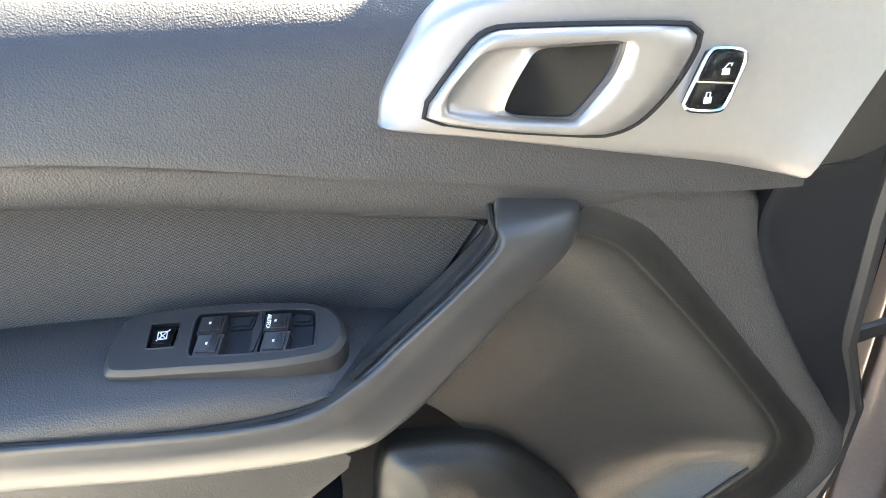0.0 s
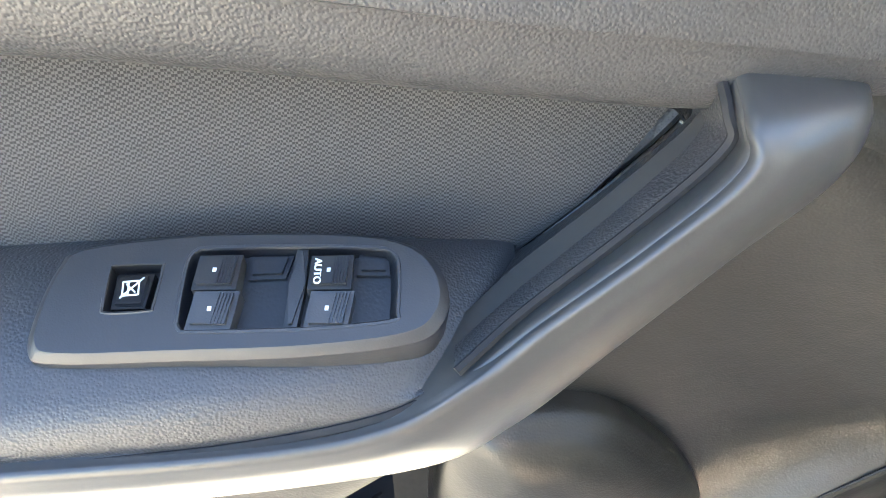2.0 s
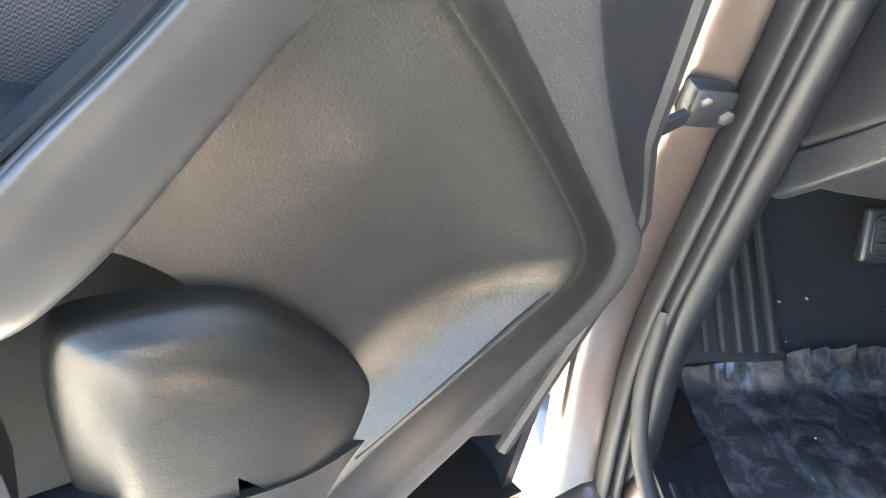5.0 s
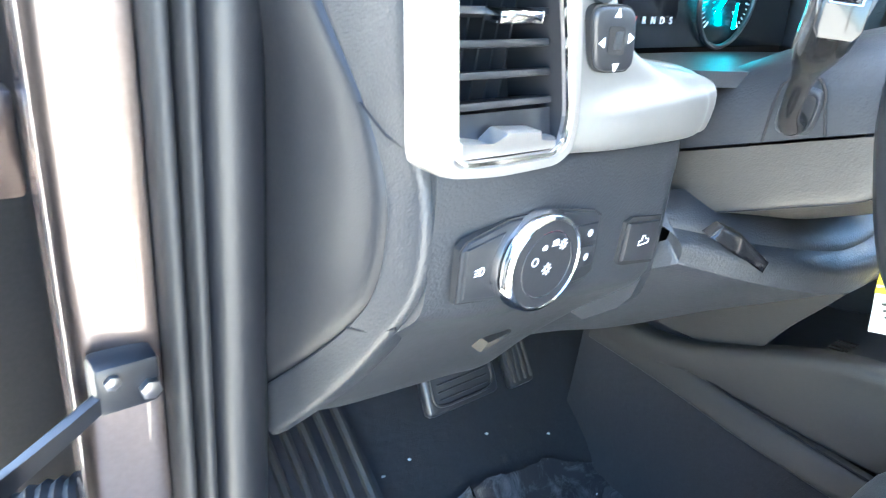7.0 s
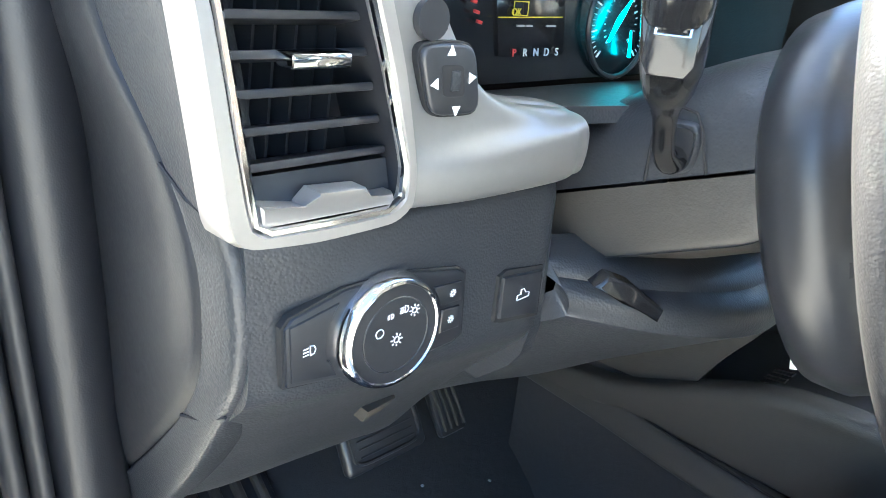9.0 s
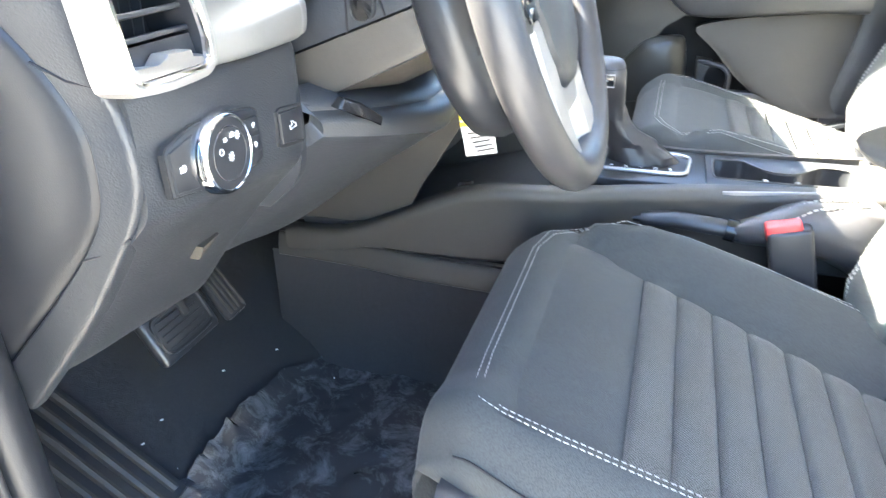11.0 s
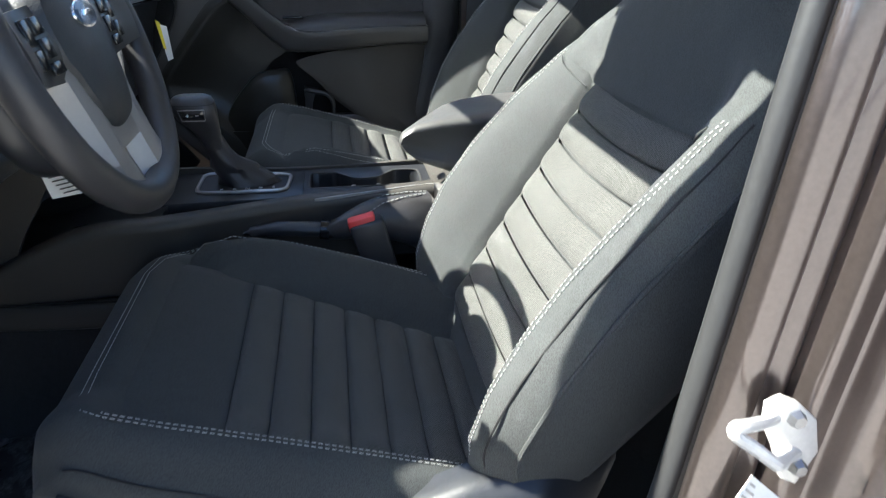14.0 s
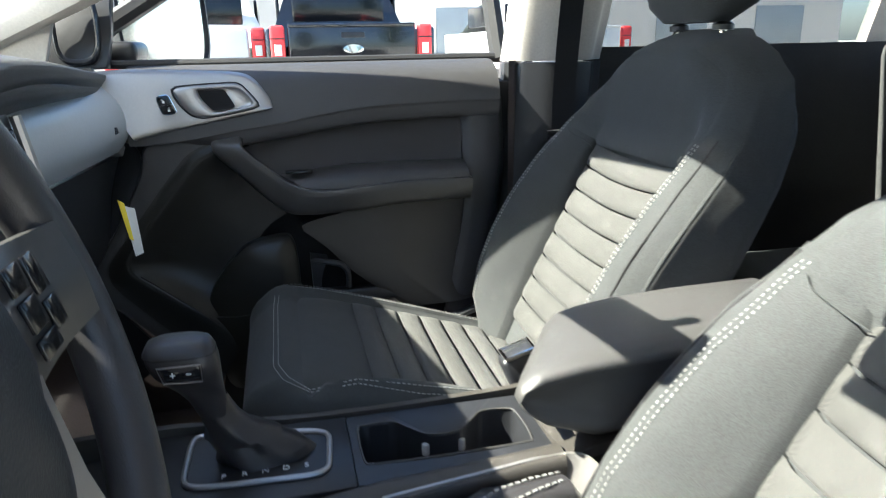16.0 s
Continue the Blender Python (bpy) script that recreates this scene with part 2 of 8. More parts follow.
def tube(pts, r, seg=10, closed=False, bm=None, squash=1.0, caps=True):
    """A round bar along pts; r is one radius or one for each point."""
    own = bm or bmesh.new()
    pts = [Vector(p) for p in pts]
    n = len(pts)
    rr = r if isinstance(r, (list, tuple)) else [r] * n
    up = None
    rows = []
    for i, p in enumerate(pts):
        a = pts[(i - 1) % n] if closed or i else p
        b = pts[(i + 1) % n] if closed or i < n - 1 else p
        d = (b - a).normalized()
        if up is None:
            up = d.orthogonal().normalized()
        up = (up - d * up.dot(d)).normalized()
        side = d.cross(up)
        rows.append([p + (up * math.cos(k * 2 * math.pi / seg) + side * math.sin(k * 2 * math.pi / seg) * squash) * rr[i] for k in range(seg)])
    if closed:
        rows.append(rows[0])
    vs = grid(own, rows, True)
    if not closed and caps:
        own.faces.new(vs[0])
        own.faces.new(vs[-1][::-1])
    return own


def lathe(profile, centre, axis, seg=32, bm=None):
    """A turned piece: profile rows of (radius, height along axis)."""
    own = bm or bmesh.new()
    axis = Vector(axis).normalized()
    u = axis.orthogonal().normalized()
    v = axis.cross(u)
    c = Vector(centre)
    rows = [[c + axis * h + (u * math.cos(k * 2 * math.pi / seg) + v * math.sin(k * 2 * math.pi / seg)) * r for k in range(seg)] for r, h in profile]
    vs = grid(own, rows, True)
    if profile[0][0] > 1e-5:
        own.faces.new(vs[0])
    if profile[-1][0] > 1e-5:
        own.faces.new(vs[-1][::-1])
    bmesh.ops.remove_doubles(own, verts=own.verts, dist=1e-6)
    return own


def dashes(pts, length, gap, r, bm=None, tf=same):
    """A row of short stitches along a line."""
    own = bm or bmesh.new()
    pts = [Vector(p) for p in pts]
    acc = [0.0]
    for a, b in zip(pts, pts[1:]):
        acc.append(acc[-1] + (b - a).length)

    def at(s):
        for i in range(len(pts) - 1):
            if s <= acc[i + 1] or i == len(pts) - 2:
                k = (s - acc[i]) / max(1e-9, acc[i + 1] - acc[i])
                return pts[i].lerp(pts[i + 1], k)
    s = 0.0
    while s + length < acc[-1]:
        tube([tf(at(s)), tf(at(s + length))], r, 4, bm=own)
        s += length + gap
    return own


def text_mesh(body, size, m, depth=0.0004):
    """Lettering as a mesh, laid out by the matrix m."""
    cu = bpy.data.curves.new("lettering", "FONT")
    cu.body, cu.size, cu.extrude, cu.align_x, cu.align_y = body, size, depth, "CENTER", "CENTER"
    ob = new("lettering_source", cu)
    bpy.context.view_layer.update()
    me = bpy.data.meshes.new_from_object(ob.evaluated_get(bpy.context.evaluated_depsgraph_get()))
    bpy.data.objects.remove(ob)
    bm = bmesh.new()
    bm.from_mesh(me)
    bpy.data.meshes.remove(me)
    bpy.data.curves.remove(cu)
    for v in bm.verts:
        v.co = m @ v.co
    return bm

# ---- ground and cab shell ----
bm = bmesh.new()
rows = []
for j in range(41):
    y = -400 + 20 * j
    rows.append([(x, y, 0.0 if x < 2.5 else 0.34 * min(1.0, (x - 2.5) / 4.0)) for x in (-400, -60, -15, -4, -1, 0, 1, 2.5, 3.5, 4.5, 5.5, 6.5, 12, 40, 400)])
grid(bm, rows)
ground = alone("ground", bm, M_ASPHALT, "pale worn concrete car park in full sun", "ground", "structure")

cab = thing("pickup_cab", (0, -0.2, 0.45), "warm grey metallic pickup truck cab with its driver door open", "car")
# floor pan with toe board and tunnel
prof = [(-1.45, 0.585), (-0.9, 0.585), (0.54, 0.585), (0.58, 0.595), (0.80, 0.752), (0.95, 0.86), (1.0, 1.25)]
bm = sheet([[(-0.70, y, z), (-0.2, y, z), (-0.14, y, z + 0.02), (0.14, y, z + 0.02), (0.2, y, z), (0.72, y, z)] for y, z in prof], (0, 0, -0.03), nu=6, nv=7, smooth=False)
part("floor_carpet", bm, M_CARPET, cab, "black needle-felt floor carpet")
# sill: inner step with scuff plate, painted rocker
sill_prof = [(-0.640, 0.565), (-0.648, 0.598), (-0.735, 0.600), (-0.752, 0.592), (-0.760, 0.560), (-0.800, 0.545), (-0.83, 0.52), (-0.85, 0.44)]
bm = sheet([[(x, y, z) for x, z in sill_prof] for y in (-0.55, -0.30, 0.0, 0.3, 0.62)], (0, 0, -0.05), nu=8, nv=5, smooth=False)
part("rocker_sill", bm, M_BODY, cab, "painted rocker sill below the door opening")
bm = plate([(-0.650, 0.50, 0.604), (-0.737, 0.46, 0.604), (-0.737, -0.20, 0.604), (-0.650, -0.24, 0.604)], (0, 0, -0.012), bevel=0.004)
scuff = part("scuff_plate", bm, M_SMOOTH, cab, "black ribbed plastic scuff plate")
for k in range(4):
    bm = bmesh.new()
    for a, b in ((0.44, 0.27), (0.262, 0.11), (0.102, -0.055)):
        box((-0.668 - 0.018 * k, (a + b) / 2, 0.6065), (0.008, a - b, 0.007), 0.002, bm=bm)
    sub("scuff_rib", bm, M_DASH, scuff)
# ribbed foot rest on the toe board
on_toe = lambda x, y, h=0.0: (x, y - 0.58 * h, 0.612 + 0.72 * (y - 0.58) + 0.81 * h)
bm = plate([on_toe(x, y, 0.006) for x, y in ((-0.505, 0.605), (-0.505, 0.86), (-0.655, 0.86), (-0.655, 0.60))], (0, 0.008, -0.014), bevel=0.004)
kick = part("foot_rest", bm, M_SMOOTH, cab, "grooved plastic foot rest")
for k in range(6):
    x = -0.520 - 0.0245 * k
    sub("foot_rest_rib", tube([on_toe(x, 0.612, 0.006), on_toe(x, 0.73, 0.0085), on_toe(x, 0.85, 0.006)], 0.0070, 8, squash=0.8), M_PLASTIC, kick)
part("kick_panel", sheet([[(-0.692, y, z) for y in (0.61, 0.70, 0.82, 0.95)] for z in (0.60, 0.72, 0.86, 1.0)], (-0.02, 0, 0), nu=10, nv=8), M_SMOOTH, cab, "smooth dark kick panel")

# hinge pillar: painted face, seals and inner trim
def upright(xs_ys, zs, lean):
    """Rows of an upright cladding: (x, y) along the section, repeated up the heights zs with y shifted by lean(z)."""
    return [[(x, y + lean(z), z) for x, y in xs_ys] for z in zs]

lean_a = lambda z: -0.45 * max(0.0, 0.76 - z) ** 1.25
za = (0.46, 0.54, 0.60, 0.66, 0.72, 0.80, 0.95, 1.10, 1.25, 1.40)
bm = sheet(upright([(-0.784, 0.560), (-0.785, 0.548), (-0.790, 0.545), (-0.812, 0.549), (-0.830, 0.553), (-0.837, 0.558), (-0.839, 0.566), (-0.838, 0.60)], za, lean_a), (0.02, 0.02, 0), nu=50, nv=40)
part("hinge_pillar", bm, M_BODY, cab, "painted hinge pillar face")
for name, sec, m in (("door_seal", [(-0.772, 0.545), (-0.7745, 0.524), (-0.780, 0.519), (-0.7855, 0.526), (-0.7845, 0.552)], M_RUBBER),
                     ("inner_seal_lip", [(-0.760, 0.54), (-0.7625, 0.517), (-0.767, 0.512), (-0.7715, 0.517), (-0.772, 0.54)], M_RUBBER),
                     ("pillar_trim", [(-0.700, 0.60), (-0.712, 0.545), (-0.722, 0.522), (-0.738, 0.511), (-0.752, 0.514), (-0.761, 0.526)], M_CAP)):
    bm = sheet(upright(sec, za[1:], lean_a), (0.004, 0.014, 0), nu=20, nv=40)
    part(name, bm, m, cab)
# seal running on along the sill
bm = tube(catmull([(-0.770, 0.525, 0.80), (-0.768, 0.49, 0.68), (-0.760, 0.40, 0.612), (-0.757, 0.1, 0.597), (-0.757, -0.06, 0.599), (-0.753, -0.155, 0.622), (-0.744, -0.218, 0.68), (-0.739, -0.276, 0.76), (-0.737, -0.309, 0.86), (-0.737, -0.330, 1.0), (-0.737, -0.368, 1.3), (-0.737, -0.418, 1.7)], 110), 0.010, 12)
part("sill_seal", bm, M_RUBBER, cab)

bm = sheet([[(x0 + (x1 - x0) * q, y - 0.02 * q * (1 - q), z) for q in (0, 0.3, 0.7, 1)] for y, z, x0, x1 in ((-0.06, 0.596, -0.64, -0.746), (-0.14, 0.604, -0.645, -0.744), (-0.20, 0.630, -0.655, -0.738), (-0.25, 0.685, -0.675, -0.733), (-0.292, 0.76, -0.695, -0.729), (-0.318, 0.85, -0.700, -0.728))], (0, -0.012, -0.012), nu=16, nv=24)
part("sill_end_trim", bm, M_SMOOTH, cab, "dark plastic sill trim sweeping up the B pillar")

# B pillar on the open side
lean_b = lambda z: -0.284 - 0.125 * (z - 0.80) + 1.2 * max(0.0, 0.80 - z) ** 1.6
zb = (0.50, 0.58, 0.66, 0.75, 0.85, 1.0, 1.15, 1.3, 1.5, 1.72)
bm = sheet(upright([(-0.712, -0.034), (-0.722, -0.024), (-0.736, -0.021), (-0.746, -0.027), (-0.750, -0.048)], zb, lean_b), (0.0, -0.02, 0), nu=10, nv=30)
part("pillar_seal", bm, M_RUBBER, cab)
bm = sheet(upright([(-0.746, -0.040), (-0.749, -0.027), (-0.757, -0.022), (-0.766, -0.026), (-0.771, -0.036), (-0.772, -0.046), (-0.768, -0.053), (-0.760, -0.060), (-0.757, -0.067), (-0.762, -0.073), (-0.777, -0.077), (-0.786, -0.080), (-0.789, -0.086), (-0.788, -0.10), (-0.788, -0.124), (-0.791, -0.135), (-0.800, -0.143), (-0.826, -0.148), (-0.855, -0.152), (-0.872, -0.17), (-0.88, -0.23)], zb, lean_b), (0.0, -0.02, 0), nu=120, nv=40)
part("b_pillar", bm, M_BODY, cab, "painted B pillar of the open door")
bm = sheet(upright([(-0.690, -0.12), (-0.702, -0.060), (-0.712, -0.034)], zb, lean_b), (0.02, -0.02, 0), nu=8, nv=20)
part("pillar_cladding", bm, M_DASH, cab)
bm = tube([(x, y + lean_b(z), z) for z in (0.6, 0.8, 1.0, 1.2, 1.5, 1.7) for x, y in ((-0.874, -0.175),)], 0.012, 8)
part("rear_door_seal", bm, M_RUBBER, cab)
# rear door skin and glass on the open side
bm = sheet([[(-0.90, y, z) for y in (-0.50, -0.9, -1.4)] for z in (0.45, 0.7, 1.0, 1.28)], (0.02, 0, 0), nu=8, nv=10)
part("rear_door_skin", bm, M_BODY, cab)
bm = sheet([[(-0.90 + 0.45 * (z - 1.28), y, z) for y in (-0.50, -0.9, -1.3)] for z in (1.28, 1.5, 1.74)], (0.005, 0, 0), nu=4, nv=4)
part("rear_side_glass", bm, M_GLOSS, cab, "dark tinted rear door glass")

# roof, header, rails, windscreen, A pillars, rear wall
bm = sheet([[(x, y, 1.75 - 0.05 * (x / 0.6) ** 2 - zz) for x in (-0.66, -0.4, 0, 0.4, 0.66)] for y, zz in ((0.02, 0.03), (-0.2, 0.0), (-0.8, -0.01), (-1.4, 0.03))], (0, 0, 0.05), nu=14, nv=10)
part("roof", bm, M_HEADLINER, cab, "roof with light grey headliner")
for s in (-1, 1):
    # pillar tops are thickened unevenly to cast the shade on the seat bolsters
    line, thick = ([(0.588, -0.02, 1.72), (0.655, 0.30, 1.53), (0.715, 0.56, 1.39), (0.75, 0.78, 1.25)], (0.105, 0.045)) if s > 0 else ([(-0.630, -0.02, 1.72), (-0.680, 0.30, 1.52), (-0.724, 0.56, 1.37), (-0.755, 0.78, 1.25)], (0.064, 0.048))
    bm2 = tube(catmull(line, 20), [thick[0] + (thick[1] - thick[0]) * min(1.0, k / 11) for k in range(20)], 12, squash=0.75)
    part("a_pillar", bm2, M_PILLAR, cab, "light grey A pillar trim")
bm = sheet([[(x * 0.60, 0.0, 1.735 - 0.03 * x * x) for x in (-1, -0.5, 0, 0.5, 1)], [(x * 0.68, 0.62, 1.42 - 0.02 * x * x) for x in (-1, -0.5, 0, 0.5, 1)], [(x * 0.72, 1.0, 1.22) for x in (-1, -0.5, 0, 0.5, 1)]], (0, 0.004, 0.004), nu=16, nv=12)
ws = part("windscreen", bm, M_GLASS, cab, "clear windscreen")
ws.visible_shadow = False
part("pillar_foot", plate([(0.700, 0.445, 1.325), (0.705, 0.74, 1.28), (0.690, 0.62, 1.42), (0.672, 0.42, 1.54), (0.690, 0.40, 1.47)], (0.015, 0, 0), same, 0.004), M_PILLAR, cab, "light grey foot of the A pillar trim")
rv = thing("rear_view_mirror", (0.0, 0.14, 1.56), "black interior mirror hanging from the windscreen", "mirror")
part("mirror_shell", box((0.0, 0.130, 1.505), (0.25, 0.035, 0.085), 0.014, 4, rot=(-12, 0, 6)), M_SMOOTH, rv)
part("mirror_pane", box((0.0, 0.112, 1.501), (0.225, 0.004, 0.065), 0.001, 1, rot=(-12, 0, 6)), M_CHROME, rv, "mirror glass")
part("mirror_stem", tube([(0.0, 0.135, 1.53), (0.0, 0.16, 1.60), (0.0, 0.19, 1.640)], 0.010, 8), M_SMOOTH, rv)
# visor is out of view, added and sized to cast the backrest's shade edge
vis = thing("sun_visor", (-0.36, -0.02, 1.66), "unseen light grey sun visor added to shade the driver backrest", "sun visor")
part("visor_board", box((-0.382, 0.050, 1.628), (0.345, 0.155, 0.016), 0.007, 3, rot=(-26, 0, 0)), M_HEADLINER, vis)
part("visor_rod", tube([(-0.57, -0.016, 1.668), (-0.20, -0.016, 1.668)], 0.005, 8), M_SMOOTH, vis)
part("visor_bracket", box((-0.572, -0.016, 1.682), (0.03, 0.04, 0.03), 0.006), M_SMOOTH, vis)
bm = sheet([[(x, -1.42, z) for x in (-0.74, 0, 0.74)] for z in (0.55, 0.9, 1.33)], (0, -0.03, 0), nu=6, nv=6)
# rear wall, like the far rear door below, is coloured black for rear shade
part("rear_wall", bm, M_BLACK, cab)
# far side: B pillar, rear door, rear wall glass
bm = sheet([[(x, y + 0.06 * (1.0 - z), z) for x, y in ((0.735, -0.385), (0.715, -0.40), (0.70, -0.42), (0.685, -0.48), (0.69, -0.55), (0.72, -0.575), (0.74, -0.60))] for z in (0.6, 0.9, 1.2, 1.335)], (0.02, 0, 0), nu=24, nv=12)
part("far_b_pillar_lower", bm, M_SMOOTH, cab, "dark plastic lower B pillar trim")
bm = sheet([[(x - 0.32 * (z - 1.34), y + 0.05 * (1.0 - z), z) for x, y in ((0.735, -0.385), (0.715, -0.40), (0.70, -0.42), (0.685, -0.48), (0.69, -0.55), (0.72, -0.575), (0.74, -0.60))] for z in (1.338, 1.5, 1.72)], (0.02, 0, 0), nu=24, nv=8)
part("far_b_pillar_upper", bm, M_PILLAR, cab, "beige upper B pillar trim")
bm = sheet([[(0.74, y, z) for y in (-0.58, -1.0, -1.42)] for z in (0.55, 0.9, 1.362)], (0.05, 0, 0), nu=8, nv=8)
part("far_rear_door", bm, M_BLACK, cab, "far rear door trim, blackened for the shade in the rear cab")
bm = sheet([[(0.75 - 0.3 * (z - 1.33), y, z) for y in (-1.28, -1.42)] for z in (1.33, 1.72)], (0.03, 0, 0), nu=4, nv=4)
part("far_c_pillar", bm, M_PILLAR, cab)
bm = sheet([[(0.765 - 0.3 * (z - 1.33), y, z) for y in (-0.57, -1.30)] for z in (1.36, 1.70)], (0.004, 0, 0), nu=3, nv=3)
part("far_rear_glass", bm, glass("tinted_rear_glass", (0.34, 0.36, 0.36)), cab, "tinted far rear door glass").visible_shadow = False
bm = sheet([[(x, -1.44, z) for x in (-0.70, 0, 0.70)] for z in (1.60, 1.74)], (0, -0.03, 0), nu=4, nv=4)
part("rear_header", bm, M_HEADLINER, cab)
# outer body sides, bonnet and cargo bed, seen only from outside
bm = sheet([[(0.93, y, z) for y in (2.0, 0.6, -0.4, -1.4, -3.2)] for z in (0.40, 0.7, 1.0, 1.12)], (-0.03, 0, 0), nu=12, nv=8)
part("far_body_side", bm, M_BODY, cab)
bm = sheet([[(-0.92, y, z) for y in (2.2, 1.5, 0.76)] for z in (0.42, 0.7, 1.0, 1.27)], (0.03, 0, 0), nu=8, nv=8)
part("front_wing", bm, M_BODY, cab)
bm = sheet([[(x, y, 1.26 - 0.02 * (x / 0.9) ** 2 - 0.05 * max(0, y - 1.6)) for x in (-0.92, -0.5, 0, 0.5, 0.92)] for y in (0.98, 1.5, 2.2)], (0, 0, -0.03), nu=12, nv=8)
part("bonnet", bm, M_BODY, cab)
bm = sheet([[(x, 2.22, z) for x in (-0.92, 0, 0.92)] for z in (0.4, 0.8, 1.15)], (0, -0.03, 0), nu=4, nv=4)
part("nose", bm, M_BODY, cab)
for sx in (-0.9, 0.9):
    bm = sheet([[(sx, y, z) for y in (-1.5, -2.3, -3.2)] for z in (0.45, 0.8, 1.15)], (-0.05 if sx > 0 else 0.05, 0, 0), nu=4, nv=4)
    part("bed_side", bm, M_BODY, cab)
for sx in (-0.78, 0.78):
    for y in (1.55, -2.2):
        w = part("wheel", lathe([(0.02, -0.12), (0.22, -0.12), (0.36, -0.11), (0.38, -0.06), (0.38, 0.06), (0.36, 0.11), (0.22, 0.12), (0.02, 0.12)], (sx, y, 0.382), (1, 0, 0), 28), M_RUBBER, cab)

# striker and stickers on the B pillar: x out of the face, then y, z
def on_pillar(y, z, h):
    return (-0.7855 - 0.02 * (-0.30 - y) - h, y, z)


st = thing("door_striker", (-0.79, -0.36, 0.98), "white coated steel door striker on the B pillar", "striker")
part("base_plate", plate([on_pillar(*p, 0.006) for p in ((-0.353, 1.026), (-0.364, 1.031), (-0.378, 1.024), (-0.395, 1.008), (-0.403, 0.978), (-0.391, 0.948), (-0.378, 0.955), (-0.366, 0.985), (-0.354, 1.008))], (0.006, 0, 0), same, 0.002), M_STRIKER, st)
part("loop", tube(catmull([on_pillar(*p) for p in ((-0.362, 1.012, 0.003), (-0.345, 1.022, 0.018), (-0.318, 1.034, 0.034), (-0.309, 1.036, 0.037), (-0.309, 1.031, 0.038), (-0.325, 1.018, 0.038), (-0.340, 1.005, 0.038), (-0.346, 1.000, 0.036), (-0.356, 0.994, 0.028), (-0.374, 0.984, 0.012), (-0.386, 0.978, 0.003))], 40), 0.0048, 10), M_STRIKER, st)
for a, z in ((-0.377, 1.012), (-0.388, 0.966)):
    part("bolt", lathe([(0.0, 0.006), (0.005, 0.006), (0.0075, 0.0)], on_pillar(a, z, 0.006), (-1, 0, 0), 6), M_STEEL, st)


def sticker(name, poly, label):
    t = thing(name, on_pillar(*poly[0], 0.002), label, "sticker", "pillar stickers")
    part("paper", plate([on_pillar(*p, 0.0022) for p in poly], (0.001, 0, 0), same, 0), M_PAPER, t)
    return t


def quad_on(poly, u0, v0, u1, v1):
    """A patch of a four-cornered sticker, by shares of its sides."""
    a, b, c, d = (Vector(p) for p in poly)
    at = lambda u, v: (a.lerp(b, u)).lerp(d.lerp(c, u), v)
    return [on_pillar(*at(u, v), 0.0030) for u, v in ((u0, v0), (u1, v0), (u1, v1), (u0, v1))]


P1 = [(-0.312, 0.850), (-0.345, 0.813), (-0.341, 0.688), (-0.298, 0.762)]
lab = sticker("warning_sticker", P1, "white and yellow printed sticker on the painted pillar")
part("yellow_band", plate(quad_on(P1, 0.02, 0.04, 0.27, 0.80), (0.0005, 0, 0), same, 0), M_YELLOW, lab)
part("yellow_box", plate(quad_on(P1, 0.62, 0.06, 0.97, 0.40), (0.0005, 0, 0), same, 0), M_YELLOW, lab)
for k in range(12):
    part("print_line", plate(quad_on(P1, 0.34 if k < 4 else 0.32, 0.08 + 0.068 * k, 0.58 if k < 5 else 0.92 - 0.05 * (k % 3), 0.10 + 0.068 * k), (0.0004, 0, 0), same, 0), M_SMOOTH, lab)
for k in range(6):
    part("print_line", plate(quad_on(P1, 0.10, 0.10 + 0.11 * k, 0.19, 0.17 + 0.11 * k), (0.0004, 0, 0), same, 0), M_SMOOTH, lab)
part("round_mark", lathe([(0.0075, 0.0), (0.0075, 0.0008), (0.0, 0.0009)], on_pillar(-0.310, 0.757, 0.0025), (-1, 0, 0), 20), M_SMOOTH, lab)
P2 = [(-0.356, 0.958), (-0.392, 0.924), (-0.366, 0.828), (-0.320, 0.873)]
lab2 = sticker("certification_sticker", P2, "white printed sticker in glaring sun on the pillar")
for k in range(14):
    part("print_line", plate(quad_on(P2, 0.05, 0.05 + 0.066 * k, 0.18 + 0.07 * (k * 7 % 3), 0.075 + 0.066 * k), (0.0004, 0, 0), same, 0), M_STEEL, lab2)

rbt = thing("rear_wiring_boot", (-0.80, -0.43, 0.84), "pale corrugated wiring boot below the rear door seal", "wiring boot")
part("boot_tube", tube(catmull([(-0.80, -0.435, 0.868), (-0.835, -0.436, 0.856), (-0.860, -0.446, 0.834), (-0.872, -0.462, 0.800)], 34), [0.0135 + 0.0035 * (k % 2) for k in range(34)], 12), M_PILLAR, rbt)
part("boot_flange", lathe([(0.020, -0.002), (0.020, 0.004), (0.014, 0.006)], (-0.797, -0.434, 0.869), (-1, 0, -0.2), 18), M_RUBBER, rbt)
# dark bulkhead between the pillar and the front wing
# cowl sides are unseen, added to stop sky light leaking into the footwell
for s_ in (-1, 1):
    part("cowl_side", sheet([[(s_ * 0.725, y, z) for y in (0.60, 0.80, 1.02)] for z in (0.56, 0.9, 1.27)], (s_ * 0.02, 0, 0), nu=4, nv=4), M_BLACK, cab, "unseen cowl side panel added to keep sky light out")
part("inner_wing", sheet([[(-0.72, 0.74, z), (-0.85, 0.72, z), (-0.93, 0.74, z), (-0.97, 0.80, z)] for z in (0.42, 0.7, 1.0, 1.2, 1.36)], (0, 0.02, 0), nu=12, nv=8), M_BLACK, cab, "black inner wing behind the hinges")
